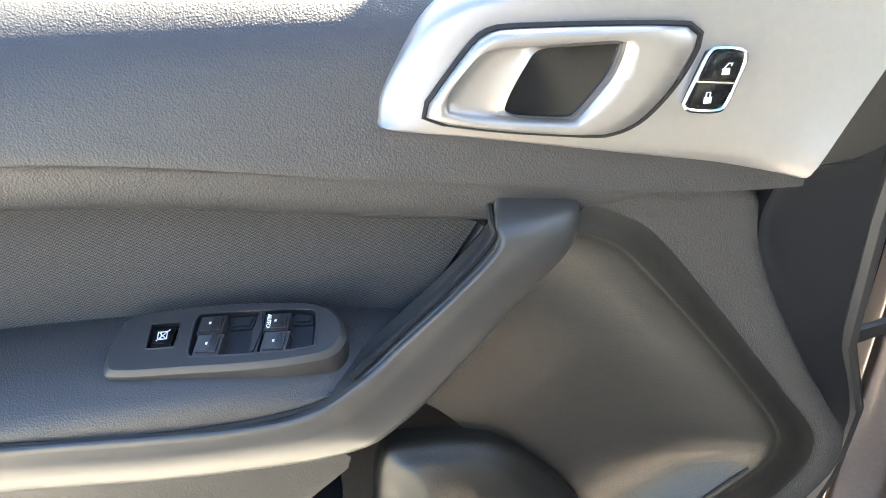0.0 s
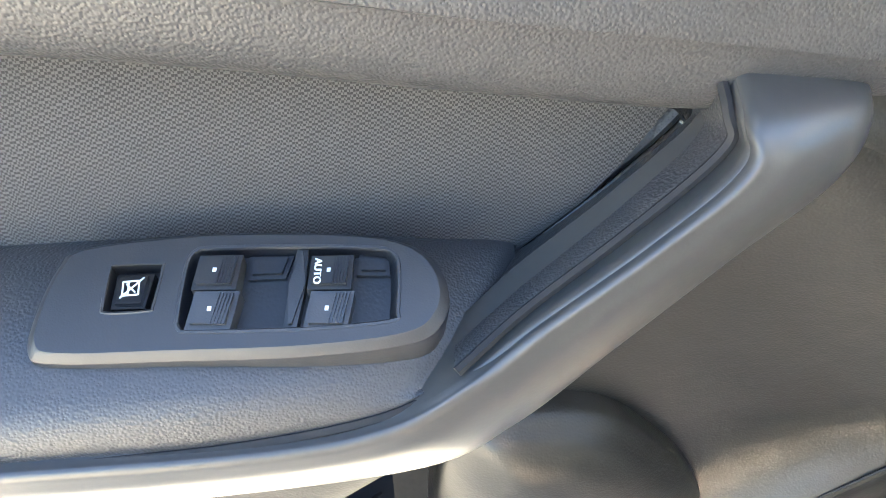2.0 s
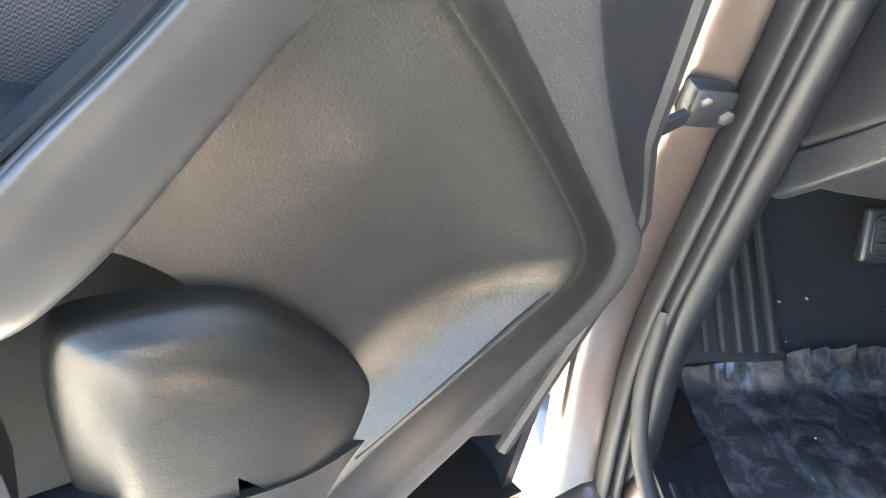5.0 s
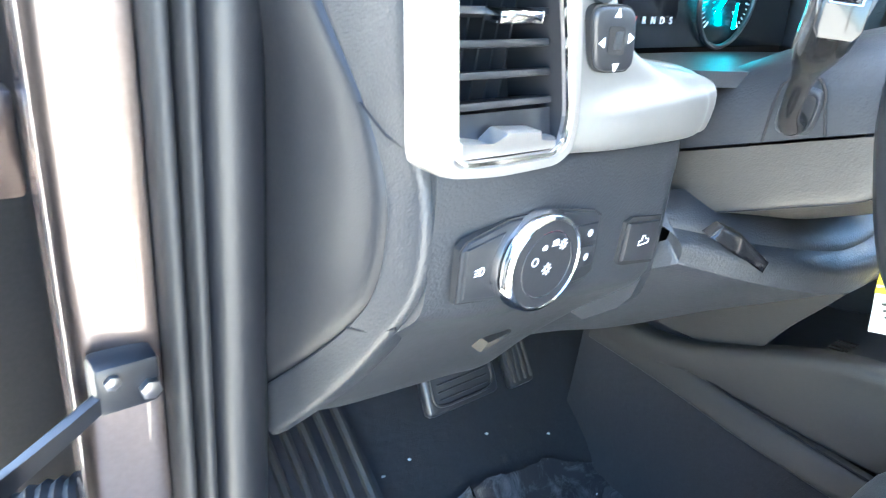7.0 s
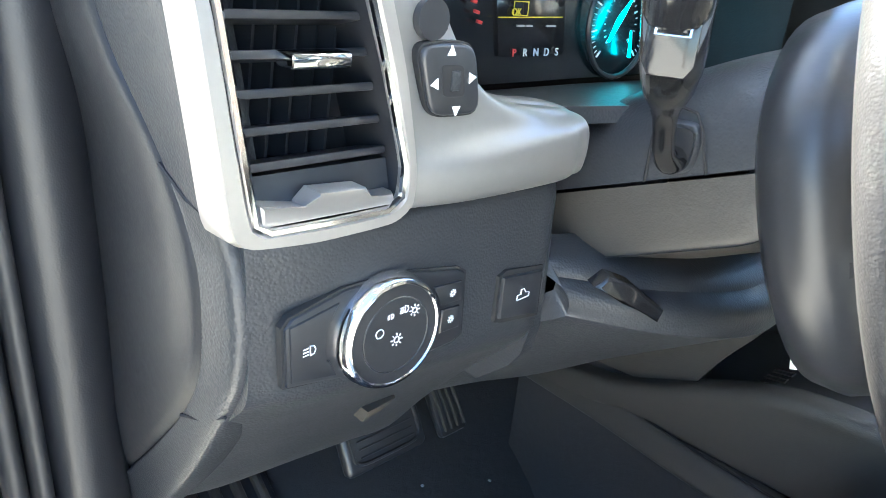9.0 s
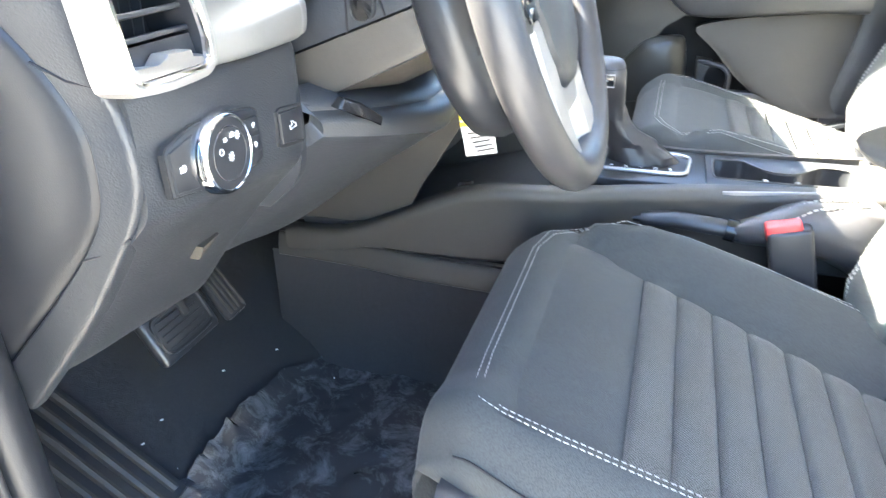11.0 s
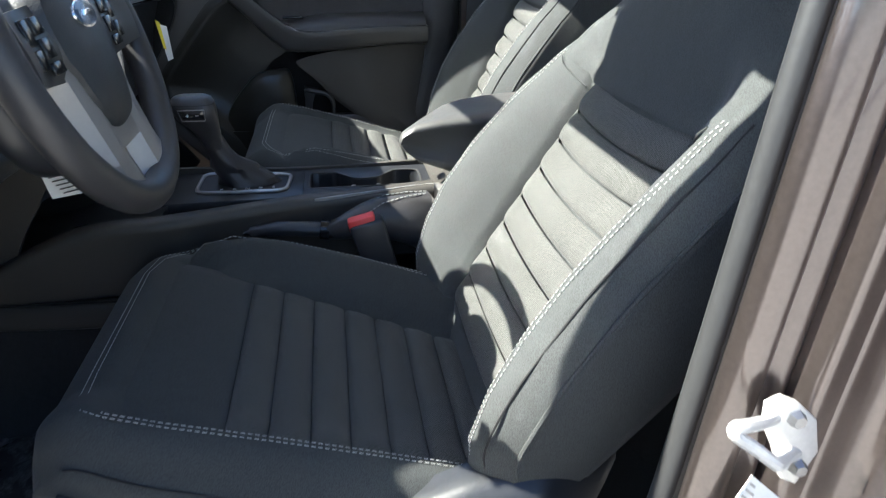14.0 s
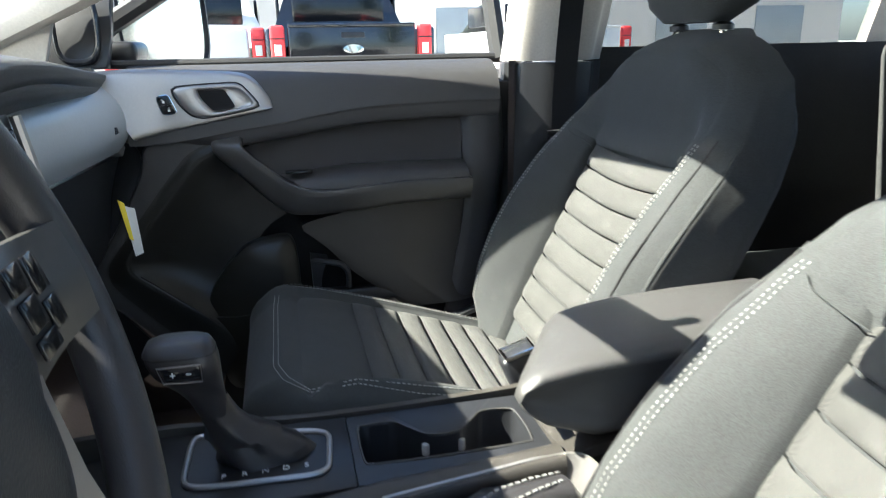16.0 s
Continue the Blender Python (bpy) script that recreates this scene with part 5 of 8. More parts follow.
    H = [0.68, 0.74, 0.80, 0.86, 0.92, 0.98, 1.03, 1.08, 1.12, 1.15, 1.17, 1.19, 1.21, 1.235, 1.255, 1.275, 1.29, 1.30, 1.309, 1.316, 1.321, 1.324]
    H = [z + RISE * min(1.0, max(0.0, (z - 0.86) / 0.25)) for z in H]
    top_z = H[-1]
    rows = []
    for z in H:
        w, c, iw = wid(z), crest(z), IW(z)
        roll = 0.055 * max(0.0, 1 - (top_z - z) / 0.045) ** 2
        xs = [iw * (-1 + i / 8) for i in range(17)]
        side = [iw + (c - iw) * q for q in (0.03, 0.1, 0.2, 0.33, 0.46, 0.6, 0.74, 0.86, 0.95, 1.0)] + [c + (w - c) * q for q in (0.06, 0.16, 0.3, 0.44, 0.56, 0.7, 0.82, 0.92, 1.0)]
        xs = [-q for q in side[::-1]] + xs + side
        r = []
        for x in xs:
            dip = 0.017 if abs(x) <= iw * 1.001 and z < seam - 0.004 else 0.0
            r.append((x, face(x, z) - roll - dip, z))
        back = mid_y(z) - 0.125 + roll
        y_e = r[-1][1]
        flank = [(w + 0.0022, y_e - 0.003, z), (w + 0.0018, y_e - 0.010, z), (w + 0.002, y_e * 0.7 + back * 0.3, z), (w + 0.001, y_e * 0.35 + back * 0.65, z)]
        r += flank
        for i in range(13):
            x = w - 2 * w * i / 12
            r.append((x * 0.985, back + 0.03 * (x / w) ** 2, z))
        r += [(-x, y, q) for x, y, q in flank[::-1]]
        rows.append([T(p) for p in r])
    bm = bmesh.new()
    vs = grid(bm, rows, True)
    bm.faces.new(vs[-1])
    bm.faces.new(vs[0][::-1])
    back = part("backrest", bm, M_SEAT, s, "charcoal cloth backrest with side bolsters", 70)
    # ribs on the backrest insert
    n = 8
    for k in range(n):
        za = seam - 0.040 * (k + 1)
        zb = za + 0.0393
        rr = []
        for j in range(11):
            t = j / 10
            row = []
            for i in range(19):
                u = -1 + i / 9
                z = za + (zb - za) * t + (0.010 - 0.006 * k / 7) * u * u - 0.004
                x = u * (IW(z) + 0.002)
                hh = 0.0105 * puff(t) - 0.0090 if t < 0.45 else 0.0015 - 0.0075 * ((t - 0.45) / 0.55) ** 2.2
                hh = -0.017 + (hh + 0.017) * min(1.0, (1 - abs(u)) / 0.05 + 0.15)
                row.append(T((x, face(x, z) + hh, z)))
            rr.append(row)
        b = bmesh.new()
        grid(b, rr)
        sub("back_rib", b, M_RIB, back, "", 60)
    # smooth shoulder panel
    rr = []
    for j in range(16):
        t = j / 15
        row = []
        for i in range(25):
            u = -1 + i / 12
            z0 = seam + 0.003 + 0.036 * max(0.0, (abs(u) - 0.66) / 0.34) ** 1.1
            z = z0 + (top_z - 0.012 - 0.055 * abs(u) ** 3 - z0) * t
            x = u * (crest(z) - 0.006)
            roll = 0.055 * max(0.0, 1 - (top_z - z) / 0.045) ** 2
            k2 = min(1.0, (1 - abs(u)) / 0.06 + 0.1, t / 0.05 + 0.1, (1 - t) / 0.05 + 0.1)
            row.append(T((x, face(x, z) - roll + 0.0065 * k2 - 0.001, z)))
        rr.append(row)
    b = bmesh.new()
    grid(b, rr)
    sub("shoulder_panel", b, M_SEAT, back, "", 60)
    for sx in (-1, 1):
        for dx in (0.0, 0.008):
            line = []
            for z in (0.82, 0.86, 0.92, 0.98, 1.04, 1.10, 1.14, 1.165, 1.178):
                z += RISE * min(1.0, max(0.0, (z - 0.86) / 0.25))
                line.append((sx * (crest(z) + dx - 0.006), z))
            sub("bolster_stitching", dashes([T((x, face(x, z) + 0.0008, z)) for x, z in line], 0.0036, 0.0030, 0.0007), M_THREAD, back, "pale double stitching")
        for share, rad, m_ in ((0.52, 0.0013, M_BLACK), (0.985, 0.0026, M_SEAT)):
            line = []
            for z in (0.835, 0.86, 0.9, 0.95, 1.0, 1.04, 1.08, 1.12, 1.15, 1.18):
                z += RISE * min(1.0, max(0.0, (z - 0.86) / 0.25))
                line.append((sx * (crest(z) + (wid(z) - crest(z)) * share), z))
            sub("bolster_seam", tube(catmull([T((x, face(x, z) + (0.0002 if share < 0.9 else -0.0012), z)) for x, z in line], 40), rad, 6), m_, back)
        # bolster end seam up to the shoulder
        line = [(sx * slim * q, z) for q, z in ((0.150, seam - 0.002), (0.175, seam + 0.008), (0.198, seam + 0.022), (0.210, seam + 0.032))]
        sub("bolster_seam", tube(catmull([T((x, face(x, z) + 0.0052, z)) for x, z in line], 16), 0.0010, 6), M_SEAT, back)
    # head restraint
    hz = top_z + 0.010
    hy = mid_y(top_z) - 0.055
    rr = []
    for t in range(9):
        a = t / 8
        z = hz + 0.20 * a
        w = 0.118 * (1 - 0.45 * abs(2 * a - 1) ** 4) + 0.004
        dpt = 0.055 * (1 - 0.6 * abs(2 * a - 1) ** 4) + 0.004
        rr.append([T((w * math.copysign(abs(math.cos(q)) ** 0.6, math.cos(q)), hy + 0.01 - 0.05 * a + dpt * math.copysign(abs(math.sin(q)) ** 0.6, math.sin(q)), z)) for q in [2 * math.pi * i / 28 for i in range(28)]])
    b = bmesh.new()
    vs = grid(b, rr, True)
    b.faces.new(vs[0][::-1])
    b.faces.new(vs[-1])
    hr = part("head_restraint", b, M_SEAT, s, "padded cloth head restraint")
    for sx in (-0.06, 0.06):
        sub("post", tube([T((sx, hy, top_z - 0.03)), T((sx, hy, top_z + 0.05))], 0.006, 8), M_CHROME, hr)
        sub("post_sleeve", lathe([(0.016, 0), (0.016, 0.008), (0.008, 0.012)], T((sx, hy, top_z - 0.002)), (0, 0, 1), 14), M_SMOOTH, hr)
    # plastic valance on the door side
    X0 = -0.272
    ridge = [(-0.006, 0.826), (-0.064, 0.818), (-0.123, 0.803), (-0.20, 0.790), (-0.277, 0.778), (-0.308, 0.773), (-0.339, 0.782), (-0.369, 0.794), (-0.406, 0.806), (-0.441, 0.816), (-0.470, 0.814), (-0.508, 0.800), (-0.530, 0.786)]
    crown = [(-0.002, 0.846), (-0.064, 0.839), (-0.125, 0.828), (-0.19, 0.814), (-0.255, 0.798), (-0.300, 0.789), (-0.336, 0.800), (-0.370, 0.812), (-0.400, 0.822), (-0.435, 0.829), (-0.475, 0.833), (-0.52, 0.834), (-0.56, 0.832)]
    foot = [(-0.54, 0.74), (-0.532, 0.69), (-0.510, 0.655), (-0.475, 0.644), (-0.40, 0.641), (-0.33, 0.648), (-0.26, 0.662), (-0.19, 0.672), (-0.131, 0.675), (-0.098, 0.690), (-0.055, 0.708), (-0.024, 0.728), (-0.007, 0.762), (-0.004, 0.80)]
    bm = plate([(X0 + (0.35 * max(0.0, -y - 0.475)), y, z - (0.003 if k < len(ridge) else 0.0)) for k, (y, z) in enumerate(ridge + foot)], (0.05, 0, 0), lambda p: T(p), 0.004, 3)
    val = part("seat_valance", bm, M_VALANCE, s, "grey moulded seat side valance")
    ins = lambda y: 0.35 * max(0.0, -y - 0.475)
    mixr = lambda q, dx, dz_: [(X0 + dx + ins(a[0]), a[0] + (b_[0] - a[0]) * q, a[1] + (b_[1] - a[1]) * q + dz_) for a, b_ in zip(ridge, crown)]
    sub("valance_top_edge", sheet([mixr(0.0, -0.0012, -0.006), mixr(0.1, 0.0012, 0.0), mixr(0.55, 0.009, 0.001), mixr(1.0, 0.022, 0.002), mixr(1.0, 0.050, 0.004)], (0, 0, -0.008), lambda p: T(p), 60, 10), M_SMOOTH, val)
    sub("front_return", sheet([[(X0 + 0.004, -0.020, z), (X0 + 0.012, -0.006, z), (X0 + 0.04, 0.002, z), (-0.10, 0.004, z), (0.20, 0.004, z)] for z in (0.832, 0.80, 0.755, 0.73)], (0, -0.012, 0), lambda p: T(p), 16, 6), M_VALANCE, val)
    if driver:
        kc = T((X0, -0.046, 0.757))
        ax = Vector((out, 0, 0))
        kn = part("height_knob", lathe([(0.034, -0.002), (0.034, 0.012), (0.032, 0.016), (0.026, 0.018), (0.025, 0.0165), (0.023, 0.0165), (0.022, 0.0185), (0.016, 0.020), (0.008, 0.0208), (0.001, 0.021)], kc, ax, 36), M_PLASTIC, s, "scalloped black adjuster knob")
        for k in range(9):
            a = k * 2 * math.pi / 9
            sub("knob_lobe", lathe([(0.0075, 0.001), (0.0075, 0.012), (0.005, 0.0155), (0.0005, 0.016)], kc + Vector((0, math.cos(a) * 0.030, math.sin(a) * 0.030)), ax, 10), M_SMOOTH, kn)
        # lever with a crescent gap ahead of it, a rolled brow and a finger hollow
        gap = [(-0.086, 0.795), (-0.097, 0.797), (-0.130, 0.812), (-0.165, 0.808), (-0.225, 0.793), (-0.270, 0.776), (-0.279, 0.765), (-0.287, 0.72), (-0.291, 0.686), (-0.285, 0.678), (-0.131, 0.676), (-0.112, 0.684), (-0.096, 0.706), (-0.084, 0.735), (-0.080, 0.768)]
        sub("lever_gap", plate([(X0 - 0.0008, y, z) for y, z in gap], (0.004, 0, 0), lambda p: T(p), 0), M_BLACK, val)
        rows = []
        cols = ((-0.098, 0.785, 0.716, 0.35), (-0.106, 0.796, 0.694, 0.75), (-0.118, 0.804, 0.682, 0.95), (-0.140, 0.8075, 0.680, 1.0), (-0.165, 0.803, 0.680, 1.0), (-0.200, 0.794, 0.680, 1.0), (-0.235, 0.784, 0.681, 1.0), (-0.258, 0.776, 0.682, 1.0), (-0.270, 0.768, 0.682, 0.85), (-0.277, 0.752, 0.683, 0.45), (-0.282, 0.735, 0.684, 0.1))
        for f_, dx in ((0.0, 0.003), (0.02, 0.013), (0.07, 0.019), (0.15, 0.0225), (0.22, 0.022), (0.27, 0.017), (0.32, 0.0125), (0.40, 0.0115), (0.65, 0.0115), (0.90, 0.011), (0.97, 0.009), (1.0, 0.0)):
            rows.append([(X0 - dx * q - 0.006 * max(0.0, 1 - k / 2.5) * math.sin(math.pi * min(1.0, f_ + 0.05)), y, z1 + (z0 - z1) * f_) for k, (y, z1, z0, q) in enumerate(cols)])
        lv = part("recline_lever", sheet(rows, (0.006, 0, 0), lambda p: T(p), 60, 44), M_VALANCE, s, "grey plastic seat lever", 50)
        sub("lever_groove", tube(catmull([T((X0 - 0.0124, -0.158, 0.760)), T((X0 - 0.0117, -0.157, 0.735)), T((X0 - 0.0114, -0.164, 0.706))], 12), 0.0009, 5), M_BLACK, lv)
        sub("lever_groove", tube(catmull([T((X0 - 0.0124, -0.212, 0.748)), T((X0 - 0.0117, -0.221, 0.730)), T((X0 - 0.0114, -0.228, 0.705)), T((X0 - 0.0110, -0.235, 0.690))], 14), 0.0015, 5), M_BLACK, lv)
        # cover cap: a raised trapezoid with a sloping brow and a sunk panel, set in a dark gap
        hole = [(-0.310, 0.758), (-0.323, 0.766), (-0.37, 0.785), (-0.429, 0.809), (-0.448, 0.815), (-0.455, 0.798), (-0.467, 0.781), (-0.474, 0.738), (-0.476, 0.680), (-0.467, 0.664), (-0.40, 0.660), (-0.338, 0.660), (-0.326, 0.674), (-0.314, 0.724)]
        sub("cap_gap", plate([(X0 - 0.0012, y, z) for y, z in hole], (0.003, 0, 0), lambda p: T(p), 0), M_BLACK, val)
        o4 = [Vector((-0.3155, 0.757, 0)), Vector((-0.4465, 0.8085, 0)), Vector((-0.4705, 0.668, 0)), Vector((-0.3335, 0.664, 0))]
        i4 = [Vector((-0.336, 0.722, 0)), Vector((-0.457, 0.756, 0)), Vector((-0.464, 0.682, 0)), Vector((-0.343, 0.681, 0))]

        def rim(c4, x, k=6, r_=0.12):
            """A four-cornered loop with eased corners at depth x."""
            loop = []
            for a in range(4):
                p0, p1, p2 = c4[a - 1], c4[a], c4[(a + 1) % 4]
                u0, u1 = p1 + (p0 - p1).normalized() * 0.007, p1 + (p2 - p1).normalized() * 0.007
                loop += [u0.lerp(p1, q / k).lerp(p1.lerp(u1, q / k), q / k) for q in range(k + 1)]
            return [T((X0 + x, p.x, p.y)) for p in loop]
        mid4 = [a.lerp(b_, f_) for a, b_, f_ in zip(o4, i4, (0.93, 0.93, 0.9, 0.9))]
        b = bmesh.new()
        grid(b, [rim(o4, 0.002), rim(o4, -0.008), rim([a.lerp(c, 0.10) for a, c in zip(o4, i4)], -0.0115), rim([a.lerp(c, 0.5) for a, c in zip(o4, i4)], -0.0145), rim(mid4, -0.0155), rim(i4, -0.0085)], True)
        cp = part("valance_cap", b, M_VALANCE, s, "grey valance cover cap", 40)
        b = bmesh.new()
        b.faces.new([b.verts.new(p) for p in rim(i4, -0.0085)])
        bmesh.ops.recalc_face_normals(b, faces=b.faces)
        sub("sunk_panel", b, M_VALANCE, cp)
        part("rail_cover", sheet([[(-0.226 + 0.012 * (0.66 - z), y, z) for y in (-0.040, -0.10, -0.20, -0.30, -0.38, -0.44)] for z in (0.70, 0.66, 0.60, 0.575)], (0.01, 0, 0), lambda p: T(p), 20, 8), M_VALANCE, s, "plain grey plastic rail cover")
    part("seat_frame", box(T((0.0, -0.27, 0.70)), (0.44, 0.40, 0.15), 0.02), M_BLACK, s)
    for sx in (-0.19, 0.19):
        part("seat_rail", box(T((sx, -0.24, 0.612 - dz)), (0.05, 0.50, 0.055), 0.008), M_SMOOTH, s)
    return s, T, face


build_seat(-0.372, 0.222, 0.0, -1, "charcoal cloth driver seat with ribbed inserts and sunlit backrest", True)
build_seat(0.365, 0.100, 0.040, 1, "charcoal cloth passenger seat with ribbed inserts", False)

# rear bench in the dark behind
rb = thing("rear_bench", (0, -1.15, 0.60), "dark cloth rear bench seat in deep shade", "seat")
part("bench_cushion", box((0, -1.10, 0.84), (1.36, 0.42, 0.14), 0.04, 4), M_SEAT, rb)
part("bench_back", box((0, -1.34, 1.10), (1.36, 0.12, 0.56), 0.04, 4, rot=(-8, 0, 0)), M_SEAT, rb)

# seat belts
def belt(x, out, pts, label):
    b = thing("seat_belt", pts[-1], label, "seat belt", "seat belts")
    bm = bmesh.new()
    line = catmull(pts, 24)
    grid(bm, [[p + Vector((0, 0.024, 0)), p + Vector((0, -0.024, 0))] for p in line])
    bmesh.ops.solidify(bm, geom=bm.faces[:], thickness=0.0015)
    part("webbing", bm, M_SMOOTH, b, "black belt webbing")
    p = line[12]
    part("tongue", tube([p + Vector((-0.006 * 1, 0.036, 0.0)), p + Vector((-0.010, -0.034, 0.004)), p + Vector((-0.012, -0.034, -0.014)), p + Vector((-0.006, 0.036, -0.014))], 0.0035, 6, closed=True), M_CHROME, b)
    return b


belt(0.67, 1, [(0.568, -0.505, 1.70), (0.640, -0.508, 1.44), (0.672, -0.51, 1.25), (0.676, -0.515, 1.15), (0.69, -0.54, 0.85), (0.69, -0.56, 0.62)], "black seat belt hanging beside the far B pillar")
# buckle
bk = thing("belt_buckle", (-0.125, -0.12, 0.66), "black seat belt buckle with red release button", "buckle")
part("buckle_body", box((-0.128, -0.112, 0.868), (0.032, 0.055, 0.105), 0.006, 3, rot=(-14, 0, 0)), M_SMOOTH, bk)
part("release_button", box((-0.129, -0.094, 0.915), (0.024, 0.044, 0.022), 0.004, 2, rot=(-14, 0, 0)), M_RED, bk, "red release button")
part("stalk", box((-0.124, -0.15, 0.74), (0.014, 0.045, 0.20), 0.004, rot=(-16, 0, 0)), M_SMOOTH, bk)

bk2 = thing("belt_buckle", (0.165, -0.26, 0.70), "black seat belt buckle with pale edge beside the passenger cushion", "buckle")
part("buckle_body", box((0.168, -0.255, 0.928), (0.030, 0.052, 0.085), 0.008, 3, rot=(-24, 0, 0)), M_SMOOTH, bk2)
part("buckle_edge", tube([(0.152, -0.222, 0.962), (0.184, -0.222, 0.962), (0.184, -0.262, 0.975), (0.152, -0.262, 0.975)], 0.0035, 6, closed=True), M_CHROME, bk2, "bright metal edge")
part("stalk", box((0.172, -0.285, 0.80), (0.014, 0.045, 0.24), 0.004, rot=(-14, 0, 0)), M_SMOOTH, bk2)

# ---- dashboard ----
dash = thing("dashboard", (0, 0.55, 0.95), "dark grained dashboard with silver vent surround", "dashboard")
# side end cap: a crease line where the face turns, a narrow band, then the cap
crease = [(-0.728, 0.394, 1.316), (-0.7225, 0.385, 1.290), (-0.7145, 0.3765, 1.212), (-0.7105, 0.3725, 1.194), (-0.7100, 0.3690, 1.170), (-0.7100, 0.3715, 1.145), (-0.7100, 0.387, 1.114), (-0.7100, 0.437, 1.045), (-0.7100, 0.485, 0.990), (-0.7100, 0.530, 0.941)]
cap = [(-0.728, 0.470, 1.316), (-0.724, 0.455, 1.272), (-0.7175, 0.420, 1.228), (-0.7150, 0.402, 1.195), (-0.7150, 0.3965, 1.170), (-0.7150, 0.403, 1.131), (-0.7150, 0.425, 1.098), (-0.7150, 0.466, 1.055), (-0.7150, 0.510, 1.012), (-0.7150, 0.548, 0.976)]
rows = [cap, [(x - 0.005, y + 0.012, z + 0.003) for x, y, z in cap], [(x - 0.007, y + 0.05, z + 0.006) for x, y, z in cap], [(x - 0.002, max(0.575, y + 0.08), z + 0.01) for x, y, z in cap]]
# end cap colour is lowered for the shade that falls on this side
part("end_cap", sheet(rows, (0.02, 0, 0), nu=60, nv=16), M_CAP, dash, "smooth dashboard end cap, darkened for the shade on its side")
mixed = lambda t, dx: [(p[0] + (q[0] - p[0]) * t + dx, p[1] + (q[1] - p[1]) * t, p[2] + (q[2] - p[2]) * t) for p, q in zip(crease, cap)]
rows = [mixed(0.0, 0.010), mixed(0.0, 0.0), mixed(0.08, -0.004), mixed(0.30, -0.0048), mixed(0.80, -0.0040), mixed(0.95, -0.0030), mixed(0.985, 0.006)]
part("end_band", sheet(rows, (0.01, 0.004, 0), nu=60, nv=22), M_DASH, dash, "dark trim band along the dashboard end")
part("band_gap", tube(catmull(mixed(0.992, 0.0005), 50), 0.0013, 5), M_BLACK, dash)
for k in (2, 6):
    p, q = crease[k], cap[k]
    part("band_joint", tube([(p[0] - 0.0035, p[1], p[2]), (p[0] - 0.0055, (p[1] + q[1]) / 2, (p[2] + q[2]) / 2 - 0.004), (q[0] - 0.004, q[1], q[2] - 0.002)], 0.0010, 5), M_BLACK, dash)
# lower face carrying the lamp switch, bending forward below
XS = (-0.7102, -0.67, -0.61, -0.56, -0.526, -0.514)
sec = [(0.385, 1.211), (0.366, 1.207), (0.361, 1.198), (0.361, 1.17), (0.362, 1.142), (0.366, 1.125), (0.382, 1.108), (0.415, 1.075), (0.455, 1.03), (0.50, 0.975), (0.54, 0.955)]
rows = [[(x, y + (0.008 if k == 0 else 0.0) + (0.02 if k == 5 else 0.0), z - 0.10 * (x + 0.70) * (1 if z < 1.15 else 0)) for k, x in enumerate(XS)] for y, z in sec]
part("lower_face", sheet(rows, (0, 0.015, 0.004), nu=24, nv=44), M_DASH, dash, "grained lower face with lamp switch")
part("step_side", sheet([[(-0.522, y + dy, z) for dy in (0.0, 0.06, 0.12)] for y, z in ((0.365, 1.205), (0.362, 1.15), (0.366, 1.095), (0.40, 1.06))], (-0.01, 0, 0), nu=8, nv=10), M_DASH, dash)
# knee panel from the lower face across below the column to the console
rows = [[(-0.525, 0.375, 1.152), (-0.45, 0.352, 1.150), (-0.37, 0.355, 1.145), (-0.27, 0.365, 1.145), (-0.17, 0.39, 1.12)],
        [(-0.520, 0.350, 1.142), (-0.455, 0.310, 1.134), (-0.37, 0.296, 1.122), (-0.27, 0.305, 1.122), (-0.17, 0.35, 1.09)],
        [(-0.517, 0.347, 1.128), (-0.455, 0.304, 1.114), (-0.37, 0.287, 1.098), (-0.27, 0.297, 1.100), (-0.17, 0.345, 1.065)],
        [(-0.520, 0.355, 1.120), (-0.455, 0.316, 1.104), (-0.37, 0.300, 1.087), (-0.27, 0.311, 1.088), (-0.17, 0.36, 1.050)],
        [(-0.530, 0.410, 1.085), (-0.45, 0.385, 1.055), (-0.37, 0.380, 1.035), (-0.27, 0.435, 1.02), (-0.17, 0.45, 0.98)],
        [(-0.535, 0.50, 0.985), (-0.45, 0.50, 0.970), (-0.37, 0.500, 0.955), (-0.27, 0.540, 0.945), (-0.17, 0.54, 0.915)],
        [(-0.535, 0.60, 0.955), (-0.45, 0.60, 0.945), (-0.37, 0.620, 0.935), (-0.27, 0.640, 0.925), (-0.17, 0.62, 0.895)]]
part("knee_panel", sheet(rows, (0, 0.012, 0.012), nu=40, nv=60), M_DASH, dash, "grained knee panel below the steering column")
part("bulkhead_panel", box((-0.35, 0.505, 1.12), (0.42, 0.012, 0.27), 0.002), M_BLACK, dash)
part("bonnet_lever", plate([(-0.518, 0.330, 1.150), (-0.511, 0.326, 1.157), (-0.499, 0.318, 1.152), (-0.477, 0.307, 1.134), (-0.482, 0.307, 1.127), (-0.503, 0.319, 1.142)], (0.002, 0.008, 0.002), same, 0.002, 3), M_GLOSS, dash, "black bonnet release lever")
# silver surround of vent, mirror switch pod
FY = lambda z: 0.366
vo = [(-0.7225, 1.2115), (-0.715, 1.206), (-0.685, 1.203), (-0.645, 1.204), (-0.634, 1.211), (-0.633, 1.228), (-0.641, 1.269), (-0.650, 1.298), (-0.656, 1.313), (-0.734, 1.313), (-0.731, 1.290), (-0.726, 1.245)]
